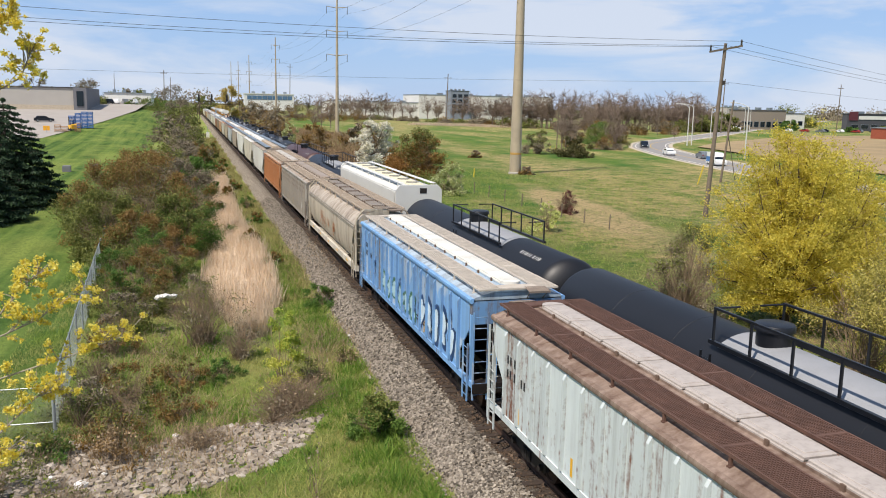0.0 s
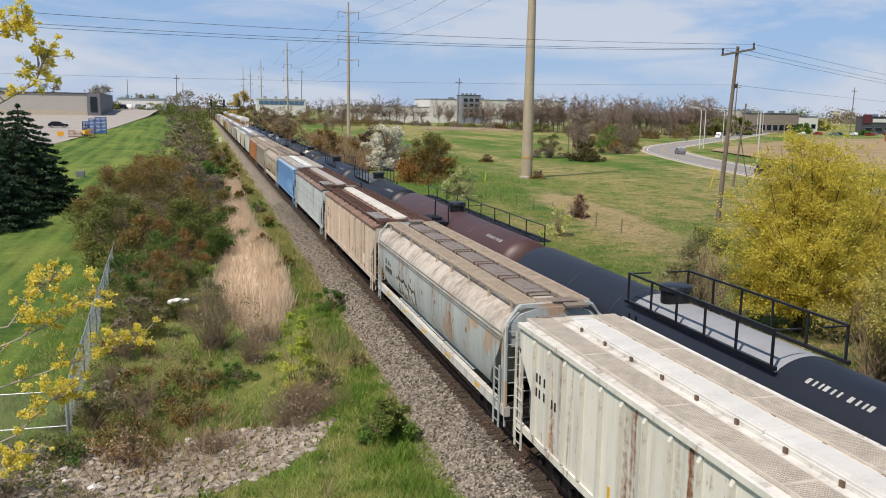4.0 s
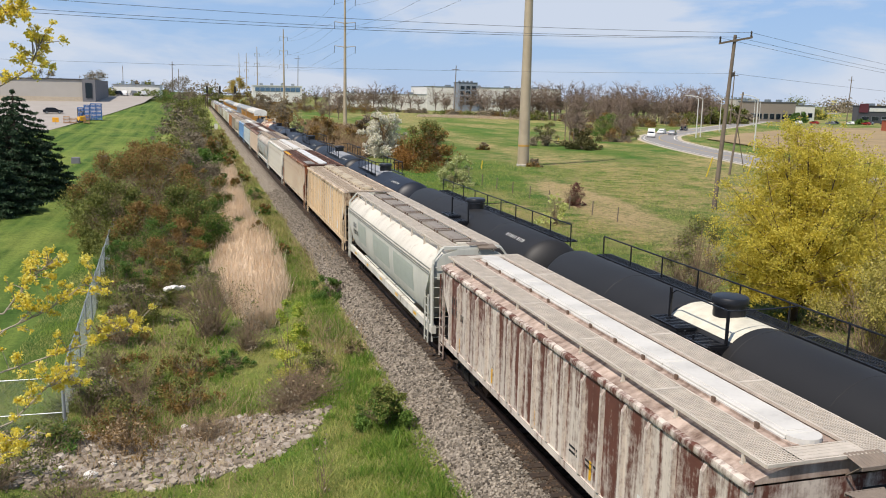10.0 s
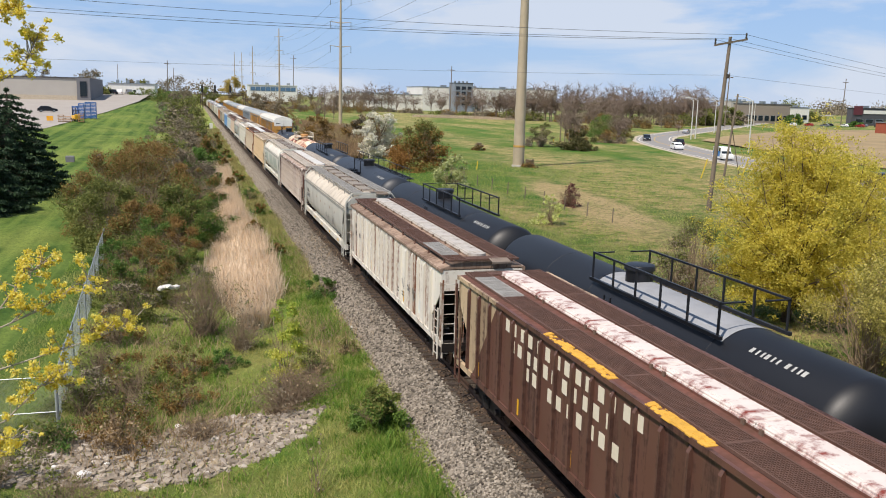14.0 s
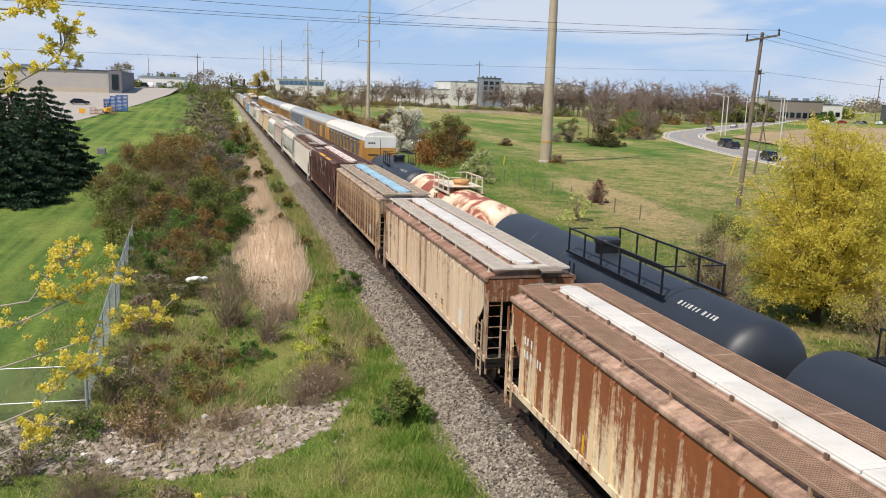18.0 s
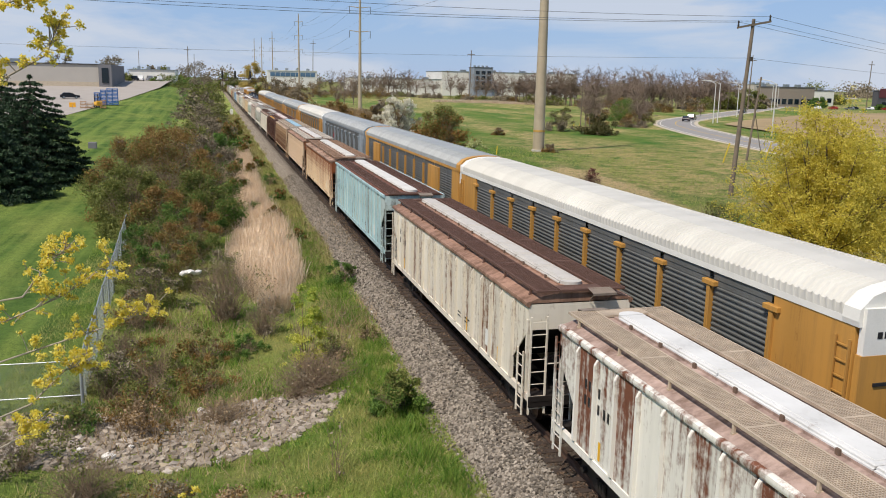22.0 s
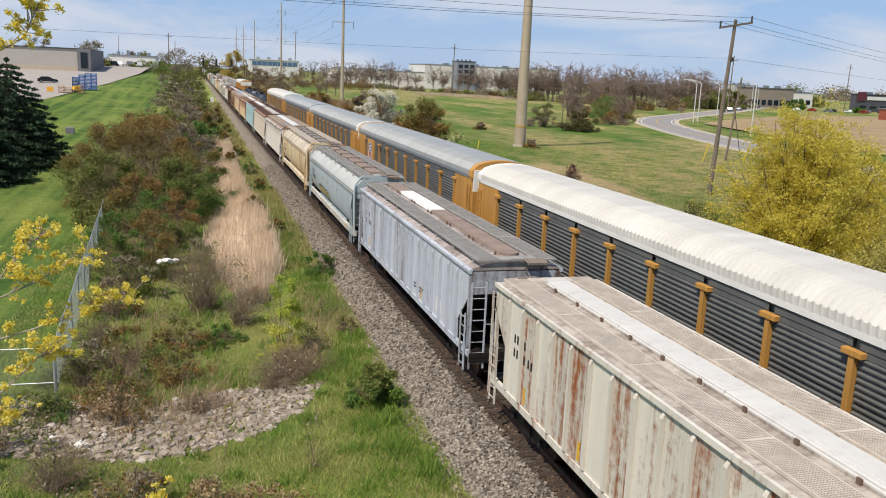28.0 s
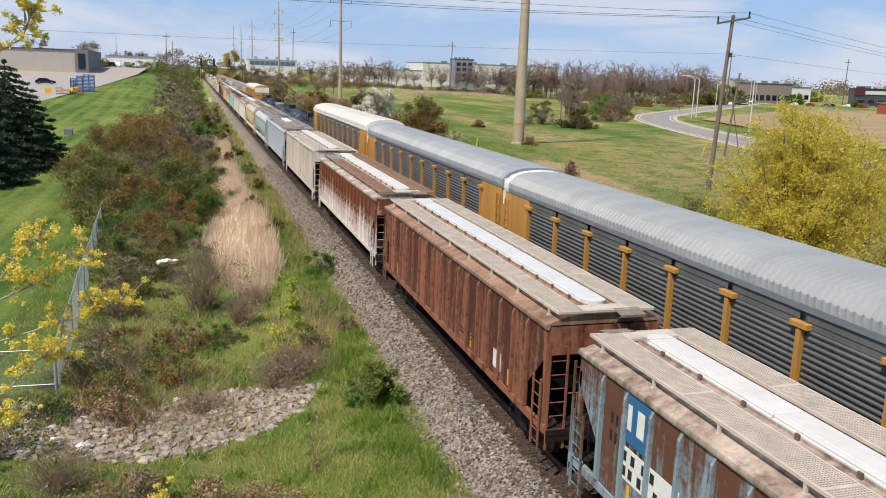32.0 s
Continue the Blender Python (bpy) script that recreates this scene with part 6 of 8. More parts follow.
# tall growth along the ditch, nearest first
HEDGE = [
    (-12.6, 61, 4.6, 6.4, OLIVE, RUSSET), (-15.4, 62, 3.2, 5.4, OLIVE, RUSSET), (-14.2, 56, 2.6, 4.2, OLIVE, OLIVE), (-9.9, 58, 2.7, 4.0, GREEN, OLIVE), (-12.4, 53, 2.5, 3.3, OLIVE, RUSSET), (-9.2, 65, 2.8, 4.8, GREEN, RUSSET),
    (-13.2, 72, 3.4, 5.8, OLIVE, RUSSET), (-10.4, 78, 3.2, 5.2, GREYTWIG, GREYTWIG), (-8.9, 90, 2.6, 4.4, GREEN, GREEN), (-12.0, 92, 3.6, 5.4, GREYTWIG, OLIVE), (-10.2, 106, 3.6, 5.6, GREYTWIG, GREYTWIG),
    (-8.3, 116, 2.6, 4.6, GREEN, RUSSET), (-11.6, 124, 4.0, 6.2, GREYTWIG, GREYTWIG), (-9.2, 142, 3.8, 6.2, GREYTWIG, OLIVE), (-11.5, 160, 4.5, 7.0, OLIVE, GREYTWIG), (-9.0, 182, 4.0, 7.0, OLIVE, OLIVE),
    (-12.0, 205, 5.0, 8.0, GREYTWIG, OLIVE), (-10.0, 235, 5.0, 8.5, OLIVE, OLIVE), (-13.0, 265, 6.0, 9.0, GREYTWIG, GREYTWIG), (-11.0, 300, 5.0, 8.0, OLIVE, GREYTWIG), (-15.0, 340, 7.0, 6.0, GREEN, OLIVE),
    (-20.0, 330, 7.0, 5.0, OLIVE, GREEN), (-27.0, 352, 6.0, 4.0, GREEN, OLIVE),
]
for i, (x, y, w, h, m1, m2) in enumerate(HEDGE):
    near = y < 80
    bush("shrub", "tall shrub with %s spring growth by the ditch" % {"leaf russet": "reddish-brown", "leaf olive": "olive-green", "leaf green": "dark green", "bare twigs": "bare grey"}[m1.name], "shrub", x, y, w, h,
         24000 if near else 7000 if y < 150 else 3000, 0.055 if near else 0.10 if y < 150 else 0.2, m1, 100 + i, 16, 0.1, "shrubs along the ditch", None, 14 if near else 9, 0.55, m2)
LOW = [
    ("shrub", "olive-green shrub growing through the wire fence", -12.6, 40.5, 1.7, 2.4, 5200, OLIVE, GREEN), ("shrub", "green bramble against the wire fence", -13.6, 47.5, 1.2, 2.0, 3600, GREEN, GREEN),
    ("shrub", "brown-green low shrub by the ditch", -11.2, 42.0, 1.6, 2.0, 4200, OLIVE, RUSSET), ("shrub", "twiggy grey-brown shrub in the ditch", -8.9, 35.8, 1.9, 3.1, 2600, GREYTWIG, OLIVE),
    ("shrub", "dry brown shrub by the fence", -12.3, 34.6, 1.0, 1.7, 1700, RUSSET, GREYTWIG), ("shrub", "dark tangle of stems by the fence post", -12.3, 30.0, 0.9, 1.6, 1500, GREYTWIG, OLIVE),
    ("sapling", "yellow-green sapling beside the stones", -6.2, 28.8, 0.85, 3.2, 7400, leaf("leaf sapling", "b3b83e", "e8e27c", 0.6, 0.5), BRIGHT), ("shrub", "round green bush beside the ballast", -3.9, 23.8, 0.92, 1.25, 20000, leaf("leaf fresh", "4f7030", "86a04c", 0.6, 0.4), OLIVE),
    ("shrub", "small green bush at the ballast edge", -3.15, 40.4, 0.95, 1.1, 2600, GREEN, GREEN), ("shrub", "small green bush near the rails", -4.2, 80, 1.0, 1.3, 1500, GREEN, GREEN),
    ("shrub", "olive shrub with brown tips below the tall growth", -12.0, 44.5, 1.8, 2.6, 5200, OLIVE, RUSSET), ("shrub", "low olive shrub beside the wire fence", -12.0, 38.0, 1.3, 1.9, 3400, OLIVE, GREYTWIG),
    ("shrub", "dense green-brown shrub below the tall growth", -11.6, 49.0, 2.0, 3.0, 6400, OLIVE, GREEN), ("shrub", "red-brown shrub beside the reeds", -10.1, 51.5, 1.9, 2.9, 6000, RUSSET, RUSSET),
    ("shrub", "low brown stems in the grass", -9.7, 27.6, 1.0, 1.1, 1300, RUSSET, OLIVE), ("shrub", "grey brushwood heap above the stones", -6.7, 26.3, 1.2, 1.0, 500, GREYTWIG, GREYTWIG),
    ("shrub", "dry scrub by the stones", -11.6, 25.4, 1.2, 1.2, 1200, RUSSET, OLIVE), ("shrub", "green leafy clump in the ditch", -8.2, 31.5, 0.8, 0.7, 1500, GREEN, GREEN),
    ("shrub", "low green growth beside the fence", -13.4, 24.2, 1.0, 0.9, 1500, GREEN, OLIVE), ("sapling", "thin yellow-leaved shoot by the bridge", -10.0, 17.6, 0.6, 1.6, 420, YELLOWLEAF, YELLOWLEAF),
    ("shrub", "brown weeds under the bridge", -8.6, 18.4, 1.2, 0.8, 1200, RUSSET, DRY), ("shrub", "brown weeds in the grass", -3.6, 31.0, 0.6, 0.7, 500, DRY, OLIVE),
    ("shrub", "tangle of brown stems under the bridge", -12.4, 20.2, 1.3, 1.3, 900, GREYTWIG, OLIVE), ("shrub", "brown weeds below the stones", -10.6, 19.4, 1.2, 0.9, 1200, RUSSET, GREYTWIG),
    ("shrub", "low dry weeds beside the bridge", -7.4, 17.8, 1.3, 0.7, 1000, DRY, RUSSET), ("shrub", "dark weeds at the drain's end", -14.2, 22.0, 1.2, 1.4, 1300, OLIVE, GREYTWIG),
    ("shrub", "brown-leaved low shrub in the meadow", -9.6, 30.6, 1.0, 1.2, 1700, RUSSET, OLIVE), ("shrub", "bare twiggy shrub in the meadow", -7.4, 33.4, 1.1, 1.6, 700, GREYTWIG, GREYTWIG),
    ("shrub", "olive low shrub near the fence", -11.2, 29.4, 1.1, 1.3, 2000, OLIVE, RUSSET), ("shrub", "twiggy olive shrub by the reeds", -9.4, 41.5, 1.6, 2.2, 3000, OLIVE, GREYTWIG),
    ("shrub", "green leafy growth by the reeds", -10.2, 48.0, 1.6, 2.0, 3600, GREEN, OLIVE), ("shrub", "heap of grey brushwood beside the sapling", -5.7, 27.3, 1.6, 1.2, 300, GREYTWIG, DRY),
    ("shrub", "brown bramble over the stones", -11.2, 24.0, 1.1, 0.9, 900, RUSSET, DRY), ("shrub", "dry stems growing through the stones", -9.2, 25.0, 1.0, 0.8, 500, GREYTWIG, DRY),
    ("shrub", "dark bramble at the end of the fence", -12.6, 26.6, 1.1, 1.5, 1900, OLIVE, GREYTWIG), ("shrub", "tangled grey stems beside the fence post", -11.6, 27.2, 1.0, 1.5, 900, GREYTWIG, OLIVE),
    ("shrub", "bare arching stems above the stones", -6.3, 27.0, 1.5, 1.5, 300, GREYTWIG, DRY), ("shrub", "brown dead weeds beside the sapling", -5.2, 29.0, 0.8, 1.0, 400, DRY, OLIVE),
    ("sapling", "bare grey sapling in the grass", -6.3, 20.2, 0.5, 2.0, 60, GREYTWIG, GREYTWIG), ("sapling", "bare thin sapling in the grass", -4.6, 30.2, 0.4, 1.6, 60, GREYTWIG, GREYTWIG),
]
for i, (nm, lb, x, y, w, h, n, m1, m2) in enumerate(LOW):
    if m1 is GREYTWIG:
        n = n // 3
    bush(nm, lb, nm, x, y, w, h, n if n > 7000 else n * 2, 0.036 if n > 7000 else 0.037, m1, 200 + i, 24 if n > 7000 else 11, 0.05 if n > 7000 else 0.12, "low growth by the ditch", None, 26 if m1 is GREYTWIG else 3 if nm == "sapling" else 10, 0.6, m2)


def spruce(x, y, h, w, seed):
    """Tiers of drooping needle boughs round a straight stem."""
    r = random.Random(seed)
    z = ground_z(x, y)
    ob = thing("spruce", "dark green spruce tree on the lawn", "tree", "spruces on the lawn")
    part("trunk", G().rod((x, y, z - 0.1), (x, y, z + h * 0.97), 0.2, 8, 0.03), BARK, ob)
    cl, limb = [], G()
    tiers = 19
    for i in range(tiers):
        t = i / (tiers - 1)
        rad = w * (1 - t) ** 0.68 + 0.15
        m = max(6, int(22 * (1 - t) + 6))
        for k in range(m):
            a = k * math.tau / m + r.uniform(-0.2, 0.2) + i
            zz = z + 0.4 + (h - 0.6) * t + r.uniform(-0.28, 0.28) * (1 - t)
            q = rad * r.uniform(0.72, 1.08)
            e = Vector((x + q * math.cos(a), y + q * math.sin(a), zz - 0.22 * q))
            s = Vector((x, y, zz + 0.1))
            limb.rod(s, e, 0.035, 4, 0.01)
            for u in (0.45, 0.72, 0.95):
                c = s.lerp(e, u)
                cl.append((c.x, c.y, c.z - 0.03, 0.12 + 0.20 * rad * u * 0.55, 0.12 + 0.20 * rad * u * 0.55, 0.13))
    part("bough_tier", limb, BARK, ob)
    part("foliage", quads("foliage", leaves(60000, cl, 0.165, seed, 0.3, 0.6, 0.4)), NEEDLE, ob)


spruce(-25.0, 84, 9.6, 5.6, 5)
spruce(-28.6, 88, 10.2, 6.0, 9)
spruce(-26.4, 73, 6.9, 5.4, 6)

# reeds, grass, dry stalks
REED_Y = (36.5, 42, 49, 56, 70, 95, 120)
REED_L = (-7.0, -8.1, -8.8, -7.9, -7.7, -7.0, -6.2)
REED_R = (-6.2, -5.0, -4.6, -4.6, -5.2, -5.0, -4.7)


def reed_spot(r):
    y = 36.5 + 84 * r.rand() ** 1.5
    a, b = np.interp(y, REED_Y, REED_L), np.interp(y, REED_Y, REED_R)
    x = r.uniform(a, b) + r.normal(0, 0.12)
    return x, y, ground_z(x, y), 1.0


tagged(part("reed_bed", quads("reed_bed", blades(26000, reed_spot, 0.95, 0.022, 31, 0.2), 3), STRAW), "pale straw-coloured reeds standing in the ditch", "reeds", kind="stuff")
mat_g = G()
ys = [36.5 + 3 * i for i in range(29)]
pts = []
for y in ys:
    a, b = np.interp(y, REED_Y, REED_L), np.interp(y, REED_Y, REED_R)
    pts += [(a + 0.1, y, ground_z(a, y) + 0.25), ((a + b) / 2, y, ground_z((a + b) / 2, y) + 0.45), (b - 0.1, y, ground_z(b, y) + 0.25)]
mat_g.add(pts, [(3 * i + k, 3 * i + k + 1, 3 * i + k + 4, 3 * i + k + 3) for i in range(len(ys) - 1) for k in (0, 1)])
tagged(part("reed_litter", mat_g, plain("reed litter", "cdb79c", 0.95, 0.0, 0.35, 1.5, 14.0, 0.8)), "matted dead reeds", "reeds", kind="stuff")


ROCK_TOP = ((-15.5, 25.6), (-13.1, 25.4), (-10.7, 24.8), (-10.0, 25.8), (-8.3, 26.2), (-6.6, 26.4), (-5.3, 26.0))
ROCK_LOW = ((-15.5, 22.0), (-12.4, 21.8), (-10.6, 21.4), (-9.3, 22.0), (-7.6, 22.8), (-6.1, 23.9), (-5.3, 25.7))


def on_rocks(x, y):
    """Whether a spot lies on the stones of the drain."""
    if y < 21 or y > 26.6 or x > -5.3:
        return False
    return np.interp(x, *zip(*ROCK_LOW)) < y < np.interp(x, *zip(*ROCK_TOP))


def tuft(x, y):
    """How thick the grass stands here."""
    return 0.5 + 0.5 * math.sin(x * 1.3 + 2 * math.sin(y * 0.31)) * math.sin(y * 0.83 + math.sin(x))


def near_grass(r):
    while True:
        y = 13 + 80 * r.rand() ** 1.9
        x = r.uniform(-16, -2.85)
        if r.rand() < 0.25 + 0.75 * tuft(x, y) and (r.rand() < 0.16 or not on_rocks(x, y)):
            break
    return x, y, ground_z(x, y) - 0.02, (0.55 + 0.6 * tuft(x, y)) * (1 + y * 0.008)


def thin_grass(r):
    while True:
        y = 13 + 80 * r.rand() ** 1.8
        x = r.uniform(-14, -2.7)
        if r.rand() < 0.2 + 0.8 * (1 - tuft(x, y)) and (r.rand() < 0.15 or not on_rocks(x, y)):
            break
    return x, y, ground_z(x, y) - 0.02, (0.5 + 0.6 * r.rand()) * (1 + y * 0.008)


tagged(part("grass", quads("grass", blades(170000, near_grass, 0.15, 0.012, 33, 0.6), 3), GRASS), "rough spring grass beside the track", "grass", kind="stuff")


def edge_grass(r):
    y = 15 + 60 * r.rand() ** 1.5
    x = min(-2.72, r.uniform(-4.8, -3.0) + r.normal(0, 0.28))
    return x, y, ground_z(x, y) - 0.02, (0.45 + 0.6 * r.rand()) * (1 + y * 0.008)


tagged(part("verge_grass", quads("verge_grass", blades(48000, edge_grass, 0.12, 0.012, 36, 0.7), 3), GRASS), "short grass along the edge of the ballast", "grass", kind="stuff")
tagged(part("verge_straw", quads("verge_straw", blades(22000, edge_grass, 0.13, 0.011, 37, 0.9), 3), OLD_GRASS), "thin pale grass along the edge of the ballast", "grass", kind="stuff")
tagged(part("old_grass", quads("old_grass", blades(17000, thin_grass, 0.16, 0.012, 34, 0.9), 3), OLD_GRASS), "last year's pale grass among the green", "grass", kind="stuff")


TUFTS = np.random.RandomState(39).rand(420, 3)


def tuft_spot(r):
    """Coarse tussocks, thickest near the stones and along the ballast."""
    a, b, c = TUFTS[r.randint(len(TUFTS))]
    while on_rocks(-13.2 + 9.8 * a, 15 + 46 * b ** 1.5):
        a, b, c = TUFTS[r.randint(len(TUFTS))]
    cx, cy = (-13.2 + 9.8 * a, 15 + 46 * b ** 1.5) if c < 0.7 else (-4.8 + 1.5 * a, 18 + 40 * b)
    q = 0.12 + 0.3 * c
    x, y = cx + r.normal(0, q), cy + r.normal(0, q)
    return x, y, ground_z(x, y) - 0.02, (0.5 + 0.7 * c) * math.exp(-((x - cx) ** 2 + (y - cy) ** 2) / (3 * q * q))


tagged(part("tussocks", quads("tussocks", blades(46000, tuft_spot, 0.42, 0.016, 41, 0.5), 3), leaf("tussock grass", "4f7a2a", "98ae4e", 0.7, 0.42)), "coarse green tussocks in the ditch", "grass", kind="stuff")


def dry_spot(r):
    k = r.randint(5)
    cx, cy, s = ((-9.0, 25.4, 2.0), (-4.0, 34.0, 1.6), (-11.5, 25.4, 1.8), (-3.6, 52, 3.5), (-10.5, 34, 2.6))[k]
    x, y = cx + r.normal(0, s * 0.5), cy + r.normal(0, s)
    return x, y, ground_z(x, y), 1.0


def verge_spot(r):
    y = 42 + 190 * r.rand() ** 1.3
    x = r.uniform(-6.2, -2.9) + 0.3 * math.sin(y * 0.4)
    return x, y, ground_z(x, y), (0.35 + 0.9 * r.rand()) * (1 + y * 0.004)


tagged(part("verge_brush", quads("verge_brush", blades(32000, verge_spot, 0.30, 0.022, 38, 0.6), 3), leaf("verge brush", "71703e", "b3a574", 0.8, 0.2)), "dry brown brush between the reeds and the ballast", "brush", kind="stuff")
for i, (x, y, w, h) in enumerate(((-4.4, 52, 0.7, 0.8), (-5.0, 61, 0.9, 1.0), (-4.0, 70, 0.8, 0.9), (-5.4, 88, 1.2, 1.5), (-4.6, 97, 1.0, 1.2), (-5.6, 112, 1.5, 1.8), (-4.8, 128, 1.3, 1.5), (-5.6, 150, 1.8, 2.2), (-5.0, 172, 1.6, 2.0))):
    bush("shrub", "low brown-green shrub on the railway verge", "shrub", x, y, w, h, 1100, 0.07 + y * 0.0006, OLIVE if i % 2 else GREEN, 260 + i, 9, 0.05, "low growth on the verge", None, 8, 0.6, RUSSET)
tagged(part("dead_stalks", quads("dead_stalks", blades(6500, dry_spot, 0.42, 0.012, 35, 0.5), 3), DRY), "brown dead stalks in the grass", "dry grass", kind="stuff")

# stones of the drain
def rock_spot(r):
    while True:
        x = r.uniform(-15.5, -5.3)
        a, b = np.interp(x, *zip(*ROCK_LOW)), np.interp(x, *zip(*ROCK_TOP))
        if r.rand() < (b - a) / 4.2:
            break
    y = r.uniform(a, b)
    return x, y, ground_z(x, y) - 0.01, 1.0


STONES_AT = np.random.RandomState(71)
drain = thing("stone_drain", "heap of grey broken stone lining a drain", "stones")
stone_meshes = []
for i in range(9):
    r = np.random.RandomState(400 + i)
    bm = bmesh.new()
    bmesh.ops.create_icosphere(bm, subdivisions=1, radius=1.0)
    for v in bm.verts:
        v.co = Vector(np.array(v.co) * r.uniform(0.72, 1.2, 3))
    me = bpy.data.meshes.new("stone")
    bm.to_mesh(me)
    bm.free()
    me.materials.append(plain("drain stone %d" % (i % 4), ("9b9186", "b2a89c", "897e72", "a3967f")[i % 4], 0.9, 0.0, 0.25, 2.0))
    stone_meshes.append(me)
for i in range(300):
    x, y, z, _ = rock_spot(STONES_AT)
    o = part("stone", stone_meshes[i % 9], None, drain, at=(x, y, z))
    s = STONES_AT.uniform(0.08, 0.21)
    o.scale = (s, s * STONES_AT.uniform(0.7, 1.2), s * STONES_AT.uniform(0.45, 0.7))
    o.rotation_euler = (STONES_AT.uniform(-0.4, 0.4), STONES_AT.uniform(-0.4, 0.4), STONES_AT.uniform(0, 6))
pebbles("drain_rubble", 2600, rock_spot, (0.06, 0.15), STONE, "small grey broken stones in the drain", "stones", 73)
litter = plain("white litter", "cfccc6", 0.5, 0.0, 0.1)
for x, y, s in ((-12.1, 22.3, 0.22), (-11.6, 23.0, 0.10), (-9.8, 25.9, 0.13), (-12.9, 23.0, 0.10), (-2.8, 34.6, 0.12)):
    me = stone_meshes[3].copy()
    me.materials.clear()
    o = part("litter", me, litter, at=(x, y, ground_z(x, y) + s * 0.45))
    o.scale = (s, s * 0.6, s * 0.8)
    tagged(o, "scrap of white plastic litter on the stones", "litter", "litter by the track")
snow = thing("dumped_sheet", "crumpled white plastic sheet caught in the shrubs", "litter", at=(-10.4, 40.2, ground_z(-10.4, 40.2) + 1.1))
for i in range(5):
    me = stone_meshes[i].copy()
    me.materials.clear()
    o = part("fold", me, litter, snow, at=(-0.34 + 0.17 * i, 0.1 * (i % 2), 0.05 * (i % 3)))
    o.scale = (0.20, 0.20, 0.13)


# ---- the wire fence ----
def chain_link(a, b, z0, z1, pitch):
    """Crossed wires between two posts."""
    g = G()
    a, b = Vector(a), Vector(b)
    length, h = (b - a).length, z1 - z0
    d = (b - a) / length
    s = -h
    while s < length:
        for flip in (0, 1):
            lo, hi = s, s + h
            t0, t1 = max(0, -lo), min(h, length - lo)
            if t1 > t0:
                q0, q1 = d * (lo + t0), d * (lo + t1)
                za, zb = (z0 + t0, z0 + t1) if not flip else (z1 - t0, z1 - t1)
                g.rod((a + q0).to_tuple()[:2] + (za,), (a + q1).to_tuple()[:2] + (zb,), 0.0035, 3)
        s += pitch
    return g


fence = thing("wire_fence", "galvanised chain-link fence along the lawn", "fence")
FENCE_ZINC = plain("fence zinc", "a2a8a9", 0.45, 0.5, 0.12)
stations = [(-13.15, 25.6)] + [(fence_x(y), y) for y in (28.6, 31.6, 34.6, 37.6, 40.6, 43.6, 46.6, 49.6, 52.6, 55.6, 58.6, 61.6, 64.6)]
for i, (x, y) in enumerate(stations):
    z = ground_z(x, y)
    part("fence_post", G().rod((x, y, z - 0.2), (x, y, z + 1.75), 0.05 if i == 0 else 0.035, 8), FENCE_ZINC, fence)
    if i:
        q = stations[i - 1]
        zq = ground_z(*q)
        part("top_rail", G().rod((x, y, z + 1.66), (q[0], q[1], zq + 1.66), 0.026, 6), FENCE_ZINC, fence)
        part("chain_link", chain_link((q[0], q[1], 0), (x, y, 0), z + 0.05, z + 1.62, 0.17), FENCE_ZINC, fence)
for i in range(3):
    x0, x1 = -13.15 - 3 * i, -16.15 - 3 * i
    z0, z1 = ground_z(x0, 25.6), ground_z(x1, 25.9)
    part("fence_post", G().rod((x1, 25.9, z1 - 0.2), (x1, 25.9, z1 + 1.75), 0.035, 8), FENCE_ZINC, fence)
    for h in (0.55, 1.62):
        part("rail_bar", G().rod((x0, 25.6 + 0.1 * i, z0 + h), (x1, 25.7 + 0.1 * i, z1 + h), 0.018, 6), FENCE_ZINC, fence)
    part("chain_link", chain_link((x0, 25.6 + 0.1 * i, 0), (x1, 25.7 + 0.1 * i, 0), z0 + 0.05, z0 + 1.6, 0.085), FENCE_ZINC, fence)

# ---- the leafing boughs that hang in from beside the bridge ----
tree = thing("bridge_tree", "young tree with fresh yellow leaves beside the bridge", "tree")
part("trunk", G().rod((-14.2, 5.6, -1.0), (-13.8, 5.4, 6.0), 0.17, 10, 0.12).rod((-13.8, 5.4, 6.0), (-13.4, 5.3, 11.0), 0.12, 8, 0.05), BARK, tree)
BOUGHS = [
    [(-13.6, 5.3, 8.6), (-11.2, 5.2, 8.9), (-10.25, 5.2, 9.08), (-9.98, 5.2, 9.24), (-9.90, 5.2, 9.42)],
    [(-13.5, 5.3, 9.4), (-11.0, 5.1, 9.5), (-10.15, 5.1, 9.5), (-9.98, 5.1, 9.56)],
    [(-13.8, 5.4, 7.0), (-11.3, 5.2, 7.5), (-10.3, 5.2, 7.72), (-9.98, 5.2, 7.86), (-9.70, 5.2, 8.06)],
    [(-13.8, 5.4, 6.6), (-11.2, 5.2, 7.2), (-10.2, 5.2, 7.52), (-9.8, 5.2, 7.64), (-9.50, 5.2, 7.74)],
    [(-13.8, 5.4, 6.2), (-11.2, 5.2, 6.8), (-10.2, 5.2, 7.2), (-10.0, 5.2, 7.40), (-9.86, 5.2, 7.44)],
    [(-13.7, 5.4, 7.4), (-11.3, 5.2, 7.7), (-10.2, 5.2, 7.86), (-10.05, 5.2, 8.06), (-9.92, 5.2, 8.16)],
    [(-13.8, 5.4, 6.0), (-11.3, 5.2, 6.5), (-10.3, 5.2, 6.98), (-10.08, 5.2, 7.16)],
]
r_b = random.Random(12)
spots = []
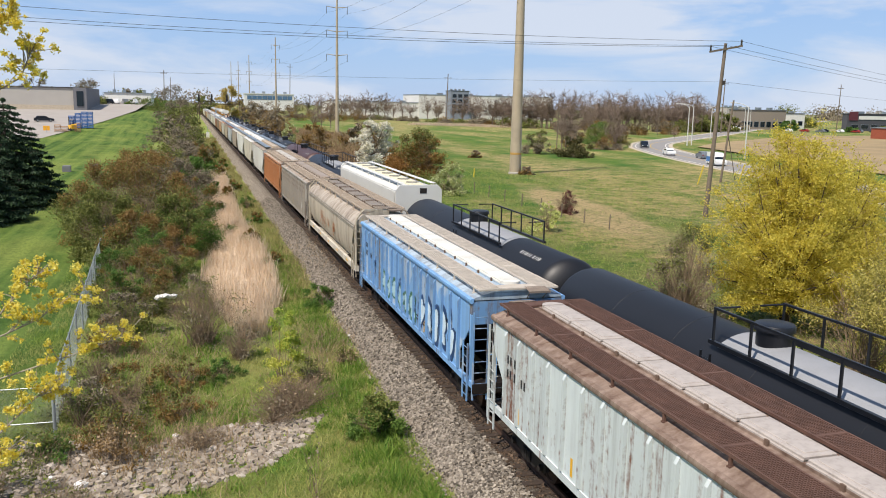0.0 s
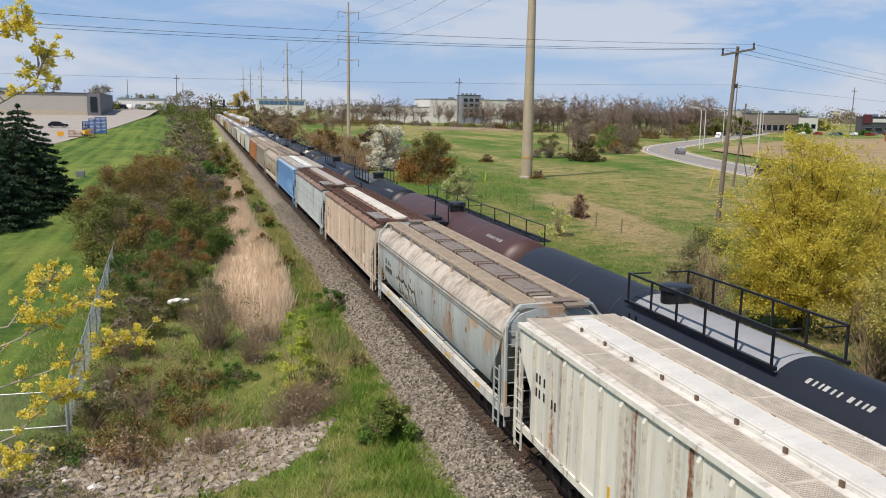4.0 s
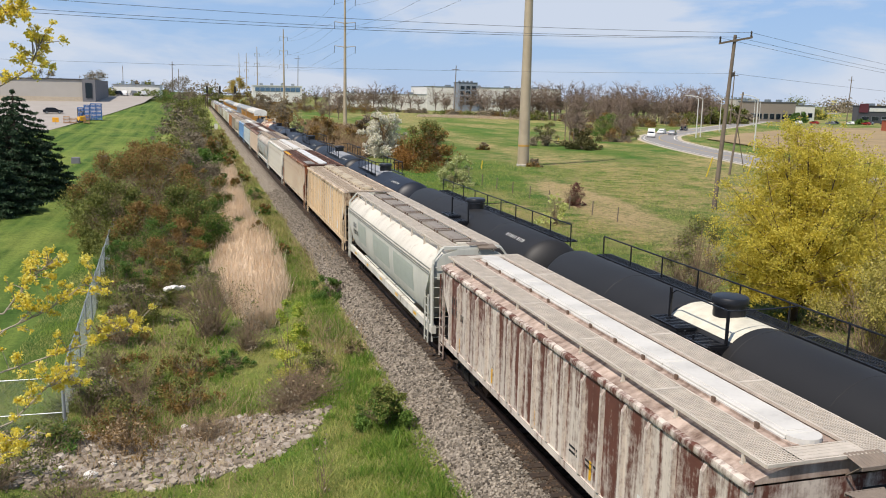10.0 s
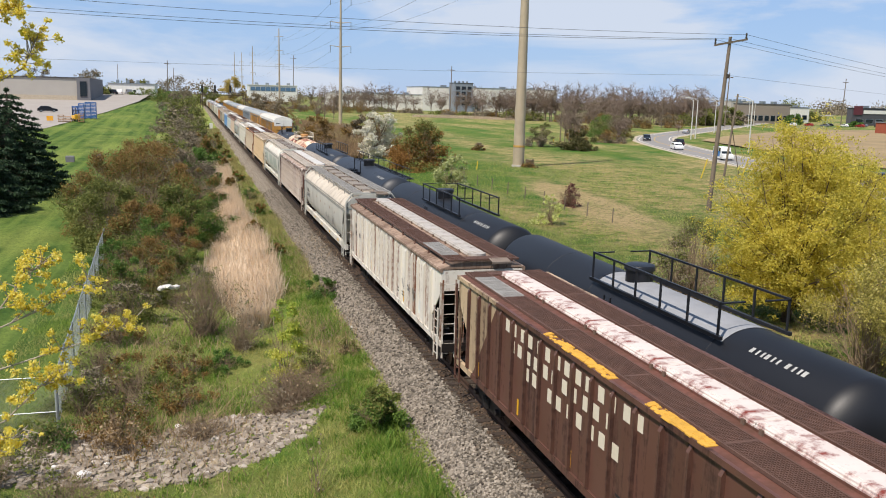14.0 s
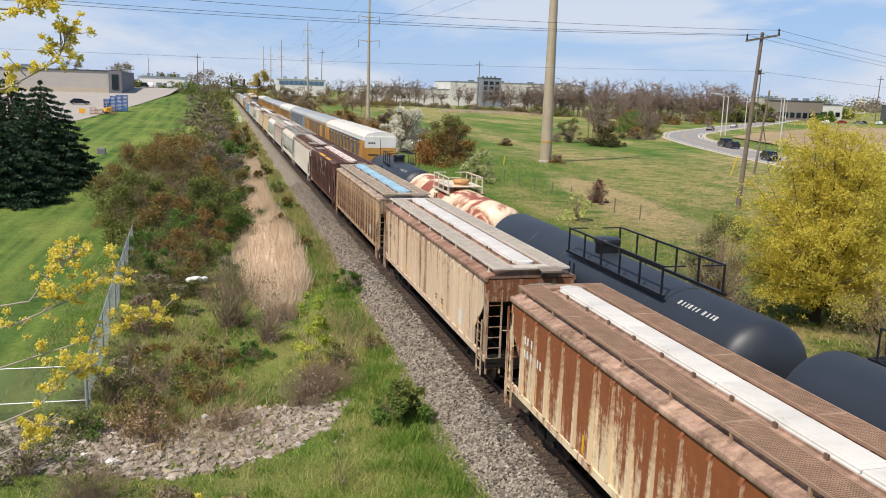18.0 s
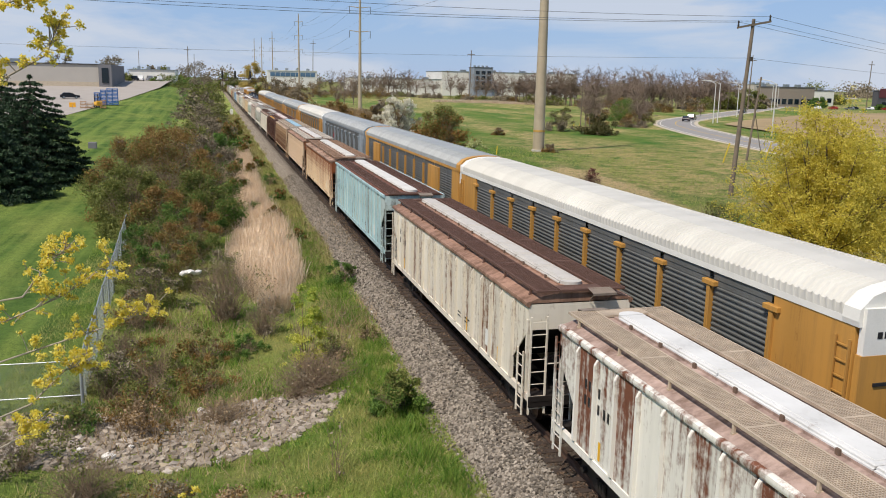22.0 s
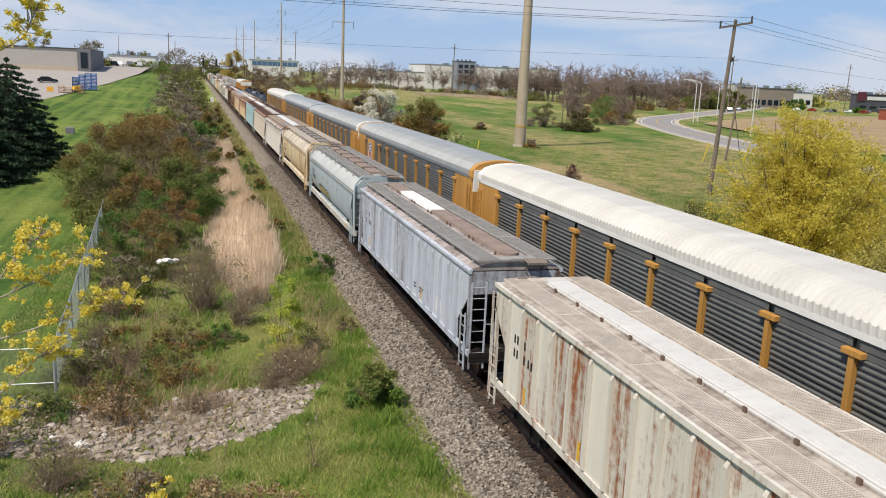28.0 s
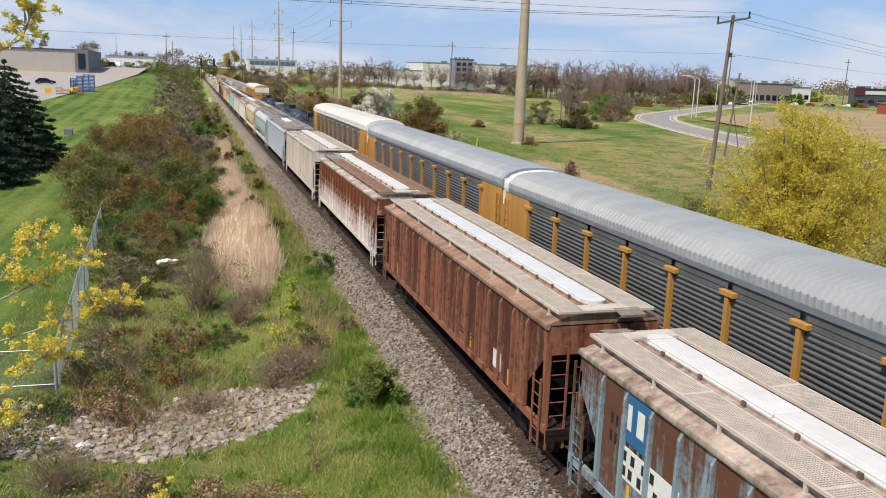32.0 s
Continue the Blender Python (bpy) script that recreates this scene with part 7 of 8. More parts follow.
for path in BOUGHS:
    g = G()
    for i in range(len(path) - 1):
        g.rod(path[i], path[i + 1], 0.010 - 0.002 * i, 6, 0.008 - 0.002 * i if i < 3 else 0.002)
    for i in range(34):
        t = r_b.random()
        k = len(path) - 2 if r_b.random() < 0.7 else len(path) - 3
        s = Vector(path[k]).lerp(Vector(path[k + 1]), t)
        e = s + Vector((r_b.uniform(-0.08, 0.13), r_b.uniform(-0.12, 0.12), r_b.uniform(-0.05, 0.13)))
        g.rod(s, e, 0.0032, 4, 0.002)
        q = r_b.uniform(0.014, 0.036)
        spots.append((e.x, e.y, e.z, q, q, q * 0.9))
        if r_b.random() < 0.5:
            m = s.lerp(e, 0.5)
            spots.append((m.x, m.y, m.z, 0.028, 0.028, 0.022))
    part("bough", g, plain("pale bark", "9a9080", 0.85), tree)
part("foliage", quads("foliage", leaves(19000, spots, 0.0088, 51, 0.6, 0.9)), YELLOWLEAF, tree)


# ---- the right-hand field: trees, poles, road things ----
def round_tree(x, y, k_size, n_limb, n_leaf, seed, label):
    """The large yellow-green tree behind the far track: rising limbs in a full, rounded crown of fine sprays."""
    z = ground_z(x, y)
    ob = thing("field_maple", label, "tree", "yellow-green trees behind the track")
    r = random.Random(seed)
    trunk, limbs, twigs, cl = G(), G(), G(), []
    trunk.rod((x, y, z - 0.2), (x + 0.1, y, z + 1.3), 0.26, 10, 0.18)
    for k in range(n_limb):
        a = k * 2.4 + r.uniform(-0.4, 0.4)
        up = (k + 0.5) / n_limb
        wide = 3.85 * k_size * math.sin(math.pi * min(1.0, 0.22 + 0.76 * up)) ** 0.75
        reach = wide * r.choice((0.45, 0.7, 0.9, 1.0)) * r.uniform(0.9, 1.12)
        tip = Vector((x + reach * math.cos(a), y + reach * math.sin(a), z + 1.0 + 8.3 * k_size * up * r.uniform(0.93, 1.02)))
        s = Vector((x, y, z + 0.6 + 2.6 * up * r.random()))
        bend = s.lerp(tip, 0.5) + Vector((r.gauss(0, 0.25), r.gauss(0, 0.25), 0.3 + 0.4 * up))
        limbs.rod(s, bend, 0.055, 6, 0.032).rod(bend, tip, 0.032, 5, 0.008)
        for i in range(9):
            t = 0.30 + 0.70 * (i + r.random()) / 9
            p = s.lerp(bend, t * 2) if t < 0.5 else bend.lerp(tip, t * 2 - 1)
            d = Vector((r.gauss(0, 0.55), r.gauss(0, 0.55), r.uniform(-0.3, 0.6)))
            e = p + d
            twigs.rod(p, e, 0.010, 3, 0.004)
            q = r.uniform(0.26, 0.58)
            cl.append((e.x, e.y, e.z, q * 1.15, q * 1.15, q * 0.8))
            for j in range(4):
                m = e + Vector((r.gauss(0, 0.42), r.gauss(0, 0.42), r.gauss(0.05, 0.32)))
                q = r.uniform(0.10, 0.26)
                cl.append((m.x, m.y, m.z, q, q, q))
    part("trunk", trunk, BARK, ob)
    part("branching", limbs, BARK, ob)
    tagged(part("twig_haze", twigs, TWIG, ob), kind="stuff")
    part("crown", quads("crown", leaves(n_leaf, cl, 0.044, seed, 0.6, 0.6)), YELLOWGREEN, ob)


round_tree(17.3, 32.0, 1.0, 96, 170000, 77, "large tree in yellow-green spring leaf behind the track")
round_tree(22.4, 34.5, 0.84, 60, 80000, 78, "smaller yellow-green tree beside the large one")
bush("shrub", "dense twiggy shrub beside the yellow-green tree", "shrub", 12.8, 33.5, 2.2, 4.8, 12000, 0.04, GREYTWIG, 301, 16, 0.05, "", None, 26, 0.55, OLIVE)
bush("shrub", "pale leafing shrub under the yellow-green tree", "shrub", 15.5, 25.0, 3.0, 4.4, 22000, 0.04, leaf("leaf pale", "98913f", "c0b468"), 302, 14, 0.05, "", None, 16, 0.55)
bush("shrub", "pale leafing shrub behind the far track", "shrub", 20.5, 27.5, 3.6, 6.2, 22000, 0.045, leaf("leaf pale", "98913f", "c0b468"), 303, 14, 0.05, "", None, 16, 0.55)
bush("blossom_tree", "small tree white with blossom behind the track", "tree", 19.4, 134, 4.0, 7.2, 9000, 0.16, BLOSSOM, 304, 22, 0.12, "", None, 6, 0.5)
bush("shrub", "large russet-budding shrub behind the track", "shrub", 20.8, 113, 5.6, 6.6, 17000, 0.12, leaf("leaf copper", "78562c", "ac8046", 0.6, 0.35), 305, 20, 0.05, "", None, 10, 0.5, OLIVE)
bush("shrub", "russet-budding shrub behind the track", "shrub", 24.0, 118, 3.0, 5.0, 5000, 0.13, RUSSET, 306, 14, 0.05, "", None, 10, 0.5)
bush("shrub", "light green shrub with white flowers", "shrub", 19.0, 91, 2.6, 3.5, 5200, 0.10, leaf("leaf flowering", "8f9a4c", "cfd0a0"), 307, 14, 0.05, "", None, 10, 0.5)
bush("shrub", "small yellow-green shrub behind the tank track", "shrub", 18.6, 62.5, 1.2, 2.6, 1500, 0.08, leaf("leaf lemon", "a9b548", "e0e0a2"), 308, 10, 0.08, "", None, 8, 0.5)
bush("shrub", "red-brown thorny bush in the field", "shrub", 25.4, 73.5, 1.5, 2.3, 1500, 0.07, leaf("leaf maroon", "5a3534", "80544a"), 309, 12, 0.05, "", None, 26, 0.5)
bush("shrub", "dense dark shrub at the pole's foot", "shrub", 67.7, 161, 4.2, 4.4, 5000, 0.18, leaf("leaf dusky", "4a4a2c", "6d673c"), 310, 14, 0.03, "", None, 8, 0.5)
for i, (x, y, w, h, m1, m2) in enumerate(((104.0, 224, 5.0, 4.2, GREEN, OLIVE), (113.0, 238, 6.0, 5.6, OLIVE, GREEN), (106.0, 214, 4.0, 3.2, GREYTWIG, OLIVE), (97.0, 200, 4.5, 3.6, OLIVE, RUSSET), (90.5, 190, 3.5, 2.8, GREYTWIG, RUSSET), (120.0, 248, 6.0, 6.0, GREYTWIG, OLIVE), (64.0, 172, 4.0, 5.0, GREYTWIG, OLIVE))):
    bush("shrub", "%s shrub near the road's bend" % {"leaf olive": "olive-green", "leaf green": "dark green", "bare twigs": "bare grey"}[m1.name], "shrub", x, y, w, h, 6000, 0.13, m1, 330 + i, 14, 0.05, "shrubs near the road", None, 10, 0.55, m2)
bush("shrub", "russet shrub by the track", "shrub", 15.5, 180, 4.5, 5.5, 3500, 0.2, RUSSET, 311, 14, 0.05, "", None, 8, 0.5)
bush("shrub", "small shrub white with flower by the track", "shrub", 14.0, 205, 2.6, 5.0, 2500, 0.2, leaf("leaf flowering", "8f9a4c", "cfd0a0"), 312, 12, 0.05, "", None, 6, 0.5)
for i, (x, y, w, h) in enumerate(((14, 240, 5, 6), (16, 275, 6, 7), (13, 320, 6, 7), (28, 200, 4, 4.5), (34, 215, 4, 5), (21, 300, 6, 8), (45, 158, 1.6, 1.6), (38.9, 116.5, 1.3, 1.2), (104, 238, 4, 3.5), (118, 252, 5, 4), (132, 262, 5, 4.5), (88, 205, 3, 3), (24, 470, 9, 10), (36, 474, 9, 10.5), (48, 472, 9, 9.5), (68, 476, 9, 9), (80, 470, 9, 8), (160, 300, 6, 4.5), (180, 308, 6, 5))):
    bush("shrub", "brown budding shrub at the field's edge", "shrub", x, y, w, h, 2600, 0.22 if y > 190 else 0.1, RUSSET, 320 + i, 12, 0.05, "shrubs at the field's edge", None, 8, 0.5, GREYTWIG)


def bare_tree(seed, h, w):
    """A leafless tree: a forked trunk, limbs and a haze of twigs."""
    r = random.Random(seed)
    trunk, limb, twig = G(), G(), []
    trunk.rod((0, 0, -0.3), (0, 0, h * 0.42), h * 0.014, 6, h * 0.010)
    for i in range(13):
        a = r.uniform(0, math.tau)
        z0 = h * r.uniform(0.12, 0.42)
        q = r.uniform(0.2, 1.0)
        e = Vector((w * q * math.cos(a), w * q * math.sin(a), h * r.uniform(0.5, 1.0) * (1.05 - 0.35 * q)))
        s = Vector((0, 0, z0))
        m = s.lerp(e, 0.5) + Vector((r.gauss(0, 0.03), r.gauss(0, 0.03), -0.03)) * h
        limb.rod(s, m, h * 0.007, 4, h * 0.0045).rod(m, e, h * 0.0045, 4, h * 0.0015)
        for j in range(6):
            b0 = s.lerp(m, r.uniform(0.3, 1)) if j < 2 else m.lerp(e, r.random())
            d0 = Vector((r.gauss(0, 1), r.gauss(0, 1), r.gauss(0.6, 0.6))).normalized() * h * r.uniform(0.10, 0.22)
            limb.rod(b0, b0 + d0, h * 0.0022, 3, h * 0.0008)
            for k in range(17):
                b = b0 + d0 * r.random()
                d = (d0.normalized() * 0.6 + Vector((r.gauss(0, 1), r.gauss(0, 1), r.gauss(0.4, 0.7)))).normalized() * h * r.uniform(0.04, 0.12)
                p = d.orthogonal().normalized() * h * 0.0021
                twig.append([b - p, b + p, b + d])
    return trunk, limb, twig


BARE = []
for i in range(5):
    tr, li, tw = bare_tree(500 + i, 13.0, 4.8)
    for q in tw:
        li.add(q, [(0, 1, 2)])
    ms = [tr.mesh("trunk"), li.mesh("branching")]
    for m in ms:
        m.materials.append(plain("bare wood", "7b6b5e", 0.9, 0.0, 0.3, 0.5))
    BARE.append(ms)


def plant_bare(i, x, y, s, label="leafless tree in the wood behind the field", group="leafless trees"):
    ob = thing("bare_tree", label, "tree", group, (x, y, ground_z(x, y)), i * 1.7)
    for nm, m in zip(("trunk", "branching"), BARE[i % 5]):
        part(nm, m, None, ob)
    ob.scale = (s, s, s * (0.9 + 0.05 * (i % 5)))
    return ob


r_t = random.Random(90)
LINE = along([(62, 560), (90, 545), (118, 520), (140, 440), (152, 385), (175, 360), (204, 350), (235, 362)], 6)
for i in range(150):
    q = LINE[int((i / 149) ** 0.8 * (len(LINE) - 1))]
    x, y, s = q.x + r_t.uniform(-10, 14), q.y + r_t.uniform(-10, 26), r_t.uniform(0.95, 1.55)
    if q.y < 425 or i % 2 == 0:
        plant_bare(i, x, y, s)
for i, (x, y, s) in enumerate(((81, 194, 0.9), (78, 190, 0.75), (84, 198, 0.8), (93, 191, 0.85), (96, 196, 0.75), (150, 320, 1.1), (165, 330, 1.2), (178, 322, 1.1), (190, 335, 1.2), (205, 328, 1.0), (140, 300, 0.9), (132, 288, 0.8), (30, 480, 0.8), (44, 476, 0.85), (58, 482, 0.85), (70, 478, 0.8), (84, 486, 0.9), (40, 330, 0.9), (46, 345, 1.0), (33, 300, 0.7), (120, 240, 0.5), (128, 252, 0.55), (108, 222, 0.4), (112, 232, 0.4), (150, 255, 0.4))):
    plant_bare(i + 2, x, y, s, "leafless small tree in the field", "leafless trees")
for i in range(46):
    q = LINE[int(i * (len(LINE) - 1) / 45)]
    x, y = q.x + r_t.uniform(-9, 6), q.y + r_t.uniform(-12, 4)
    z = ground_z(x, y)
    cl = clump_ball((x, y, z), r_t.uniform(4, 7), r_t.uniform(3.5, 7) * (0.5 if q.y > 425 else 1), 8, 600 + i, 0.05, 0.5)
    ob = thing("shrub", "brown undergrowth below the leafless wood", "shrub", "undergrowth")
    part("crown", quads("crown", leaves(1500, cl, 0.34, 600 + i)), (GREYTWIG, RUSSET, GREYTWIG, OLIVE)[i % 4], ob)
willow = bush("willow", "yellow-green willow beyond the signal bridge", "tree", 8.0, 430, 8.5, 17.0, 20000, 0.2, leaf("willow leaf", "a8944a", "cfb96c"), 340, 16, 0.12, "", None, 4, 0.5)
for i, (x, y, w, h, m) in enumerate(((-2, 520, 9, 12, OLIVE), (40, 600, 10, 12, GREYTWIG), (-34, 420, 9, 7, GREYTWIG), (-60, 480, 12, 12, GREYTWIG), (-90, 520, 12, 13, GREYTWIG), (24, 470, 8, 9, GREYTWIG), (250, 420, 10, 12, OLIVE), (300, 470, 8, 9, GREEN), (380, 470, 8, 9, OLIVE), (-20, 600, 14, 14, GREYTWIG), (222, 345, 9, 8, OLIVE), (238, 352, 7, 9, OLIVE), (306, 392, 6, 8, GREEN), (262, 380, 8, 7, GREYTWIG), (330, 372, 5, 4, GREEN), (365, 385, 6, 4, OLIVE), (-46, 350, 7, 6, OLIVE), (-30, 405, 9, 6, OLIVE))):
    bush("tree", "distant tree in thin spring leaf", "tree", x, y, w, h * (0.7 if x > 240 else 1), 4000, 0.38, m, 350 + i, 12, 0.1, "distant trees", None, 4, 0.5)


# poles and wires
POLE_STEEL = plain("pole steel", "ab9d86", 0.6, 0.2, 0.2, 0.6)
LINE_POLES = [(37.6, 118, 44, 0.88), (37.8, 280, 44, 0.62), (37.7, 485, 45, 0.6), (37.5, 700, 46, 0.6), (40.0, 900, 50, 0.6), (37.4, 1000, 54, 0.6)]
ARM = (4.0, 3.4, 2.2, 2.0, 2.0, 2.0)
for i, (x, y, h, r0) in enumerate(LINE_POLES):
    ob = thing("transmission_pole", "tall tapered steel transmission pole", "pole", "transmission poles")
    z = ground_z(x, y)
    part("shaft", G().rod((x, y, z - 0.2), (x, y, z + h), r0, 20, r0 * 0.42), POLE_STEEL, ob, smooth=True)
    part("base_collar", G().spin([(r0 + 0.16, 0), (r0 + 0.16, 0.25), (r0, 0.3)], (x, y, z), "z", 20), CONCRETE, ob)
    for zz in (25.4, 33.0, 40.5):
        for s in (-1, 1):
            if i == 0 and zz < 26:
                continue
            part("cross_arm", G().rod((x, y, zz + z), (x + ARM[i] * s, y, zz + z + 0.4), 0.16, 8, 0.08), POLE_STEEL, ob)
            part("insulator", G().rod((x + ARM[i] * s, y, zz + z + 0.4), (x + ARM[i] * s, y, zz + z - 1.9), 0.09, 6), plain("insulator grey", "5c6066", 0.4), ob)
    if i == 0:
        mark = plain("pole marking yellow", "b58f4c", 0.8, 0.0, 0.5, 1.2)
        part("paint_mark", G().spin([(r0 * 0.985 + 0.008, 2.9), (r0 * 0.98 + 0.008, 3.2)], (x, y, z), "z", 20), mark, ob)
WIRE = plain("wire", "55585c", 0.5, 0.5, 0.1)


def cable(name, a, b, sag, r, label, group="overhead wires"):
    a, b = Vector(a), Vector(b)
    n = 24
    pts = [a.lerp(b, i / n) - Vector((0, 0, 4 * sag * (i / n) * (1 - i / n))) for i in range(n + 1)]
    g = G()
    g.line(pts, r, 3)
    return tagged(part(name, g, WIRE), label, "wire", group)


for j, (p, q) in enumerate(zip(LINE_POLES, LINE_POLES[1:4])):
    for zz in (22.8, 30.4, 37.9):
        for s in (-1, 1):
            if p[1] < 120 and zz < 23:
                continue
            cable("power_line", (p[0] + ARM[j] * s, p[1], zz), (q[0] + ARM[j + 1] * s, q[1], zz), 3.0, 0.028, "power line between steel poles")
for zz in (30.4, 37.9):
    for s in (-1, 1):
        cable("power_line", (37.6 + 4 * s, 118, zz), (36 + 4 * s, -60, zz), 3.0, 0.02, "power line between steel poles")

up = thing("utility_pole", "weathered wooden utility pole with a crossarm", "pole")
pz = ground_z(38, 69.3)
part("shaft", G().rod((38.0, 69.3, pz - 0.3), (39.0, 69.5, 15.3), 0.24, 12, 0.15), WOOD, up, smooth=True)
part("cross_arm", G().prism([(-1.75, 14.62), (1.75, 15.30), (1.75, 15.48), (-1.75, 14.80)], 69.3, 69.42), WOOD, up).location = (39.0, 0, -0.25)
for dx, dz in ((-1.65, 0.0), (1.62, 0.62)):
    part("insulator", G().spin([(0.06, 14.5), (0.1, 14.7), (0.06, 14.8), (0.1, 14.95), (0.05, 15.1)], (39.0 + dx, 69.36, dz), "z", 8), plain("insulator dark", "3c3630", 0.4), up)
part("bracket", G().slab(38.75, 38.98, 69.1, 69.35, 11.5, 11.9), plain("insulator dark", "3c3630", 0.4), up)
LEFT_END = (-62.0, 64.0)
for x, z0, z1 in ((37.4, 14.95, 15.9), (40.6, 15.55, 17.1), (39.0, 15.1, 16.2)):
    cable("service_wire", (x, 69.3, z0), (LEFT_END[0], LEFT_END[1], z1), 1.2, 0.018, "thin overhead wire crossing the railway")
    cable("service_wire", (x, 69.3, z0), (174.0 + 2 * x, 195.0, z0 - 1.0), 2.0, 0.018, "thin overhead wire running along the field")
cable("service_wire", (38.85, 69.4, 11.8), (-62.0, 75.0, 11.9), 0.6, 0.010, "thin overhead wire crossing the railway")
cable("service_wire", (38.85, 69.4, 11.8), (250.0, 195.0, 11.0), 1.0, 0.014, "thin overhead wire running along the field")
lp = thing("utility_pole", "wooden utility pole standing by the lawn", "pole")
part("shaft", G().rod((-62.2, 64, ground_z(-62, 64) - 0.2), (-62.2, 64, 17.6), 0.2, 10, 0.14), WOOD, lp)
sp = thing("utility_pole", "leaning shorter wooden pole by the road", "pole")
part("shaft", G().rod((64.4, 105, -1.2), (65.6, 105, 10.6), 0.17, 10, 0.12), WOOD, sp)
part("stay", G().rod((64.9, 105, 6.5), (67.6, 106, -1.0), 0.06, 6), WOOD, sp)
for i, (x, y, h) in enumerate(((74, 184, 10), (97, 230, 9), (118, 420, 26), (220, 330, 24), (345, 400, 26), (58, 600, 36), (-42, 420, 14), (-24, 560, 21), (-23, 700, 20), (170, 300, 12), (210, 330, 12))):
    ob = thing("utility_pole", "distant wooden utility pole", "pole", "distant poles")
    z = ground_z(x, y)
    part("shaft", G().rod((x, y, z - 0.2), (x + 0.02 * h, y, z + h), 0.16 if h < 15 else 0.3, 8, 0.1 if h < 15 else 0.2), WOOD, ob)
    if h > 20:
        part("cross_arm", G().box(x - 1.6, x + 2.4, y - 0.1, y + 0.1, z + h - 2.2, z + h - 1.9), WOOD, ob)


LAMP_GREY = plain("lamp post grey", "c2c2bc", 0.55, 0.0, 0.15)


def street_lamp(x, y, h, toward):
    ob = thing("street_lamp", "tall steel street lamp with a curved arm", "street lamp", "street lamps along the road")
    z = -0.95
    part("shaft", G().rod((x, y, z), (x, y, z + h), 0.16, 8, 0.11), LAMP_GREY, ob)
    d = Vector((toward[0], toward[1], 0)).normalized()
    s = Vector((x, y, z + h - 0.2))
    part("arm", G().line([s, s + d * 1.2 + Vector((0, 0, 0.7)), s + d * 3.0 + Vector((0, 0, 1.0))], 0.08, 6), LAMP_GREY, ob)
    e = s + d * 3.3 + Vector((0, 0, 0.98))
    part("lamp_head", G().slab(e.x - 0.45, e.x + 0.45, e.y - 0.2, e.y + 0.2, e.z - 0.12, e.z + 0.08), LAMP_GREY, ob)


for x, y, h in ((105, 155, 11), (126, 210, 11), (130, 214, 11), (166, 258, 11), (190, 290, 11), (225, 320, 11), (250, 350, 11)):
    street_lamp(x, y, h, (-0.8, 0.5))
for x, y in ((58.2, 101.4), (66.0, 103.0)):
    ob = thing("marker_post", "leaning yellow plastic marker post", "marker post", "marker posts")
    part("post", G().prism([(-0.09, -1.2), (0.09, -1.2), (0.95, 1.6), (0.77, 1.6)], y, y + 0.06), plain("marker yellow", "d0b53a", 0.6), ob).location = (x, 0, 0)
old = thing("field_fence", "row of old thin fence posts in the meadow", "fence")
for i in range(11):
    x, y = 21.2 + 0.33 * i, 104 - 4.1 * i
    z = ground_z(x, y)
    part("fence_post", G().rod((x, y, z - 0.1), (x + 0.05, y, z + 1.3), 0.05, 6), WOOD, old)
for x, y in ((29, 112), (75, 190), (77, 191)):
    ob = thing("marker_post", "short yellow marker post in the field", "marker post", "marker posts")
    part("post", G().rod((x, y, ground_z(x, y)), (x + 0.1, y, ground_z(x, y) + 1.2), 0.08, 6), plain("marker yellow", "d0b53a", 0.6), ob)

# overlays of bare and dry ground
bare = G().add([(100, 104, -0.87), (116, 168, -0.87), (126, 205, -0.87), (150, 230, -0.87), (230, 296, -0.87), (330, 330, -0.87), (330, 90, -0.87), (140, 70, -0.87)], [tuple(range(8))])
tagged(part("ploughed_field", bare, SOIL), "bare light-brown ploughed field", "field", kind="structure")

path = G().add([(150, 560, -0.9), (208, 522, -0.9), (236, 505, -0.9), (240, 512, -0.9), (212, 532, -0.9), (152, 574, -0.9)], [(0, 1, 2, 3, 4, 5)])
tagged(part("dirt_path", path, plain("pale dirt", "b8a68a", 0.95, 0.0, 0.15, 0.3)), "pale dirt path at the field's far edge", "path", kind="structure")


def brush_spot(r):
    y = 128 + 190 * r.rand() ** 1.3
    x = r.uniform(11.0, np.interp(y, (128, 200, 320), (15, 40, 36)))
    return x, y, ground_z(x, y), 0.5 + r.rand()


tagged(part("dry_brush", quads("dry_brush", blades(16000, brush_spot, 1.1, 0.07, 44, 0.4), 3), leaf("dry brush", "6e5844", "a08868", 0.9, 0.1)), "brown dry brush along the far side of the railway", "brush", kind="stuff")


def field_grass(r):
    y = 24 + 100 * r.rand() ** 1.3
    while True:
        x = 8.2 + (8 + 0.40 * y) * r.rand() ** 1.6
        u, v = (x - 28.3 - 0.14 * (y - 76)) / 4.6, (y - 76) / 27
        if u * u + v * v > 0.5 + r.rand() or r.rand() < 0.08:
            break
    return x, y, ground_z(x, y) - 0.02, (0.5 + r.rand()) * (1 + y * 0.006)


tagged(part("field_grass", quads("field_grass", blades(60000, field_grass, 0.17, 0.020, 45, 0.6), 3), GRASS), "rough grass of the field behind the railway", "grass", kind="stuff")


def edge_reed(r):
    t = r.rand()
    x, y = 98 + 44 * t + r.normal(0, 0.8), 414 - 26 * t + r.normal(0, 2.5)
    return x, y, ground_z(x, y), 0.6 + 0.6 * r.rand() * math.sin(math.pi * min(1, 0.1 + t)) ** 0.5


tagged(part("far_reeds", quads("far_reeds", blades(9000, edge_reed, 1.5, 0.09, 46, 0.3), 3), STRAW), "pale dry reeds at the foot of the leafless wood", "reeds", kind="stuff")

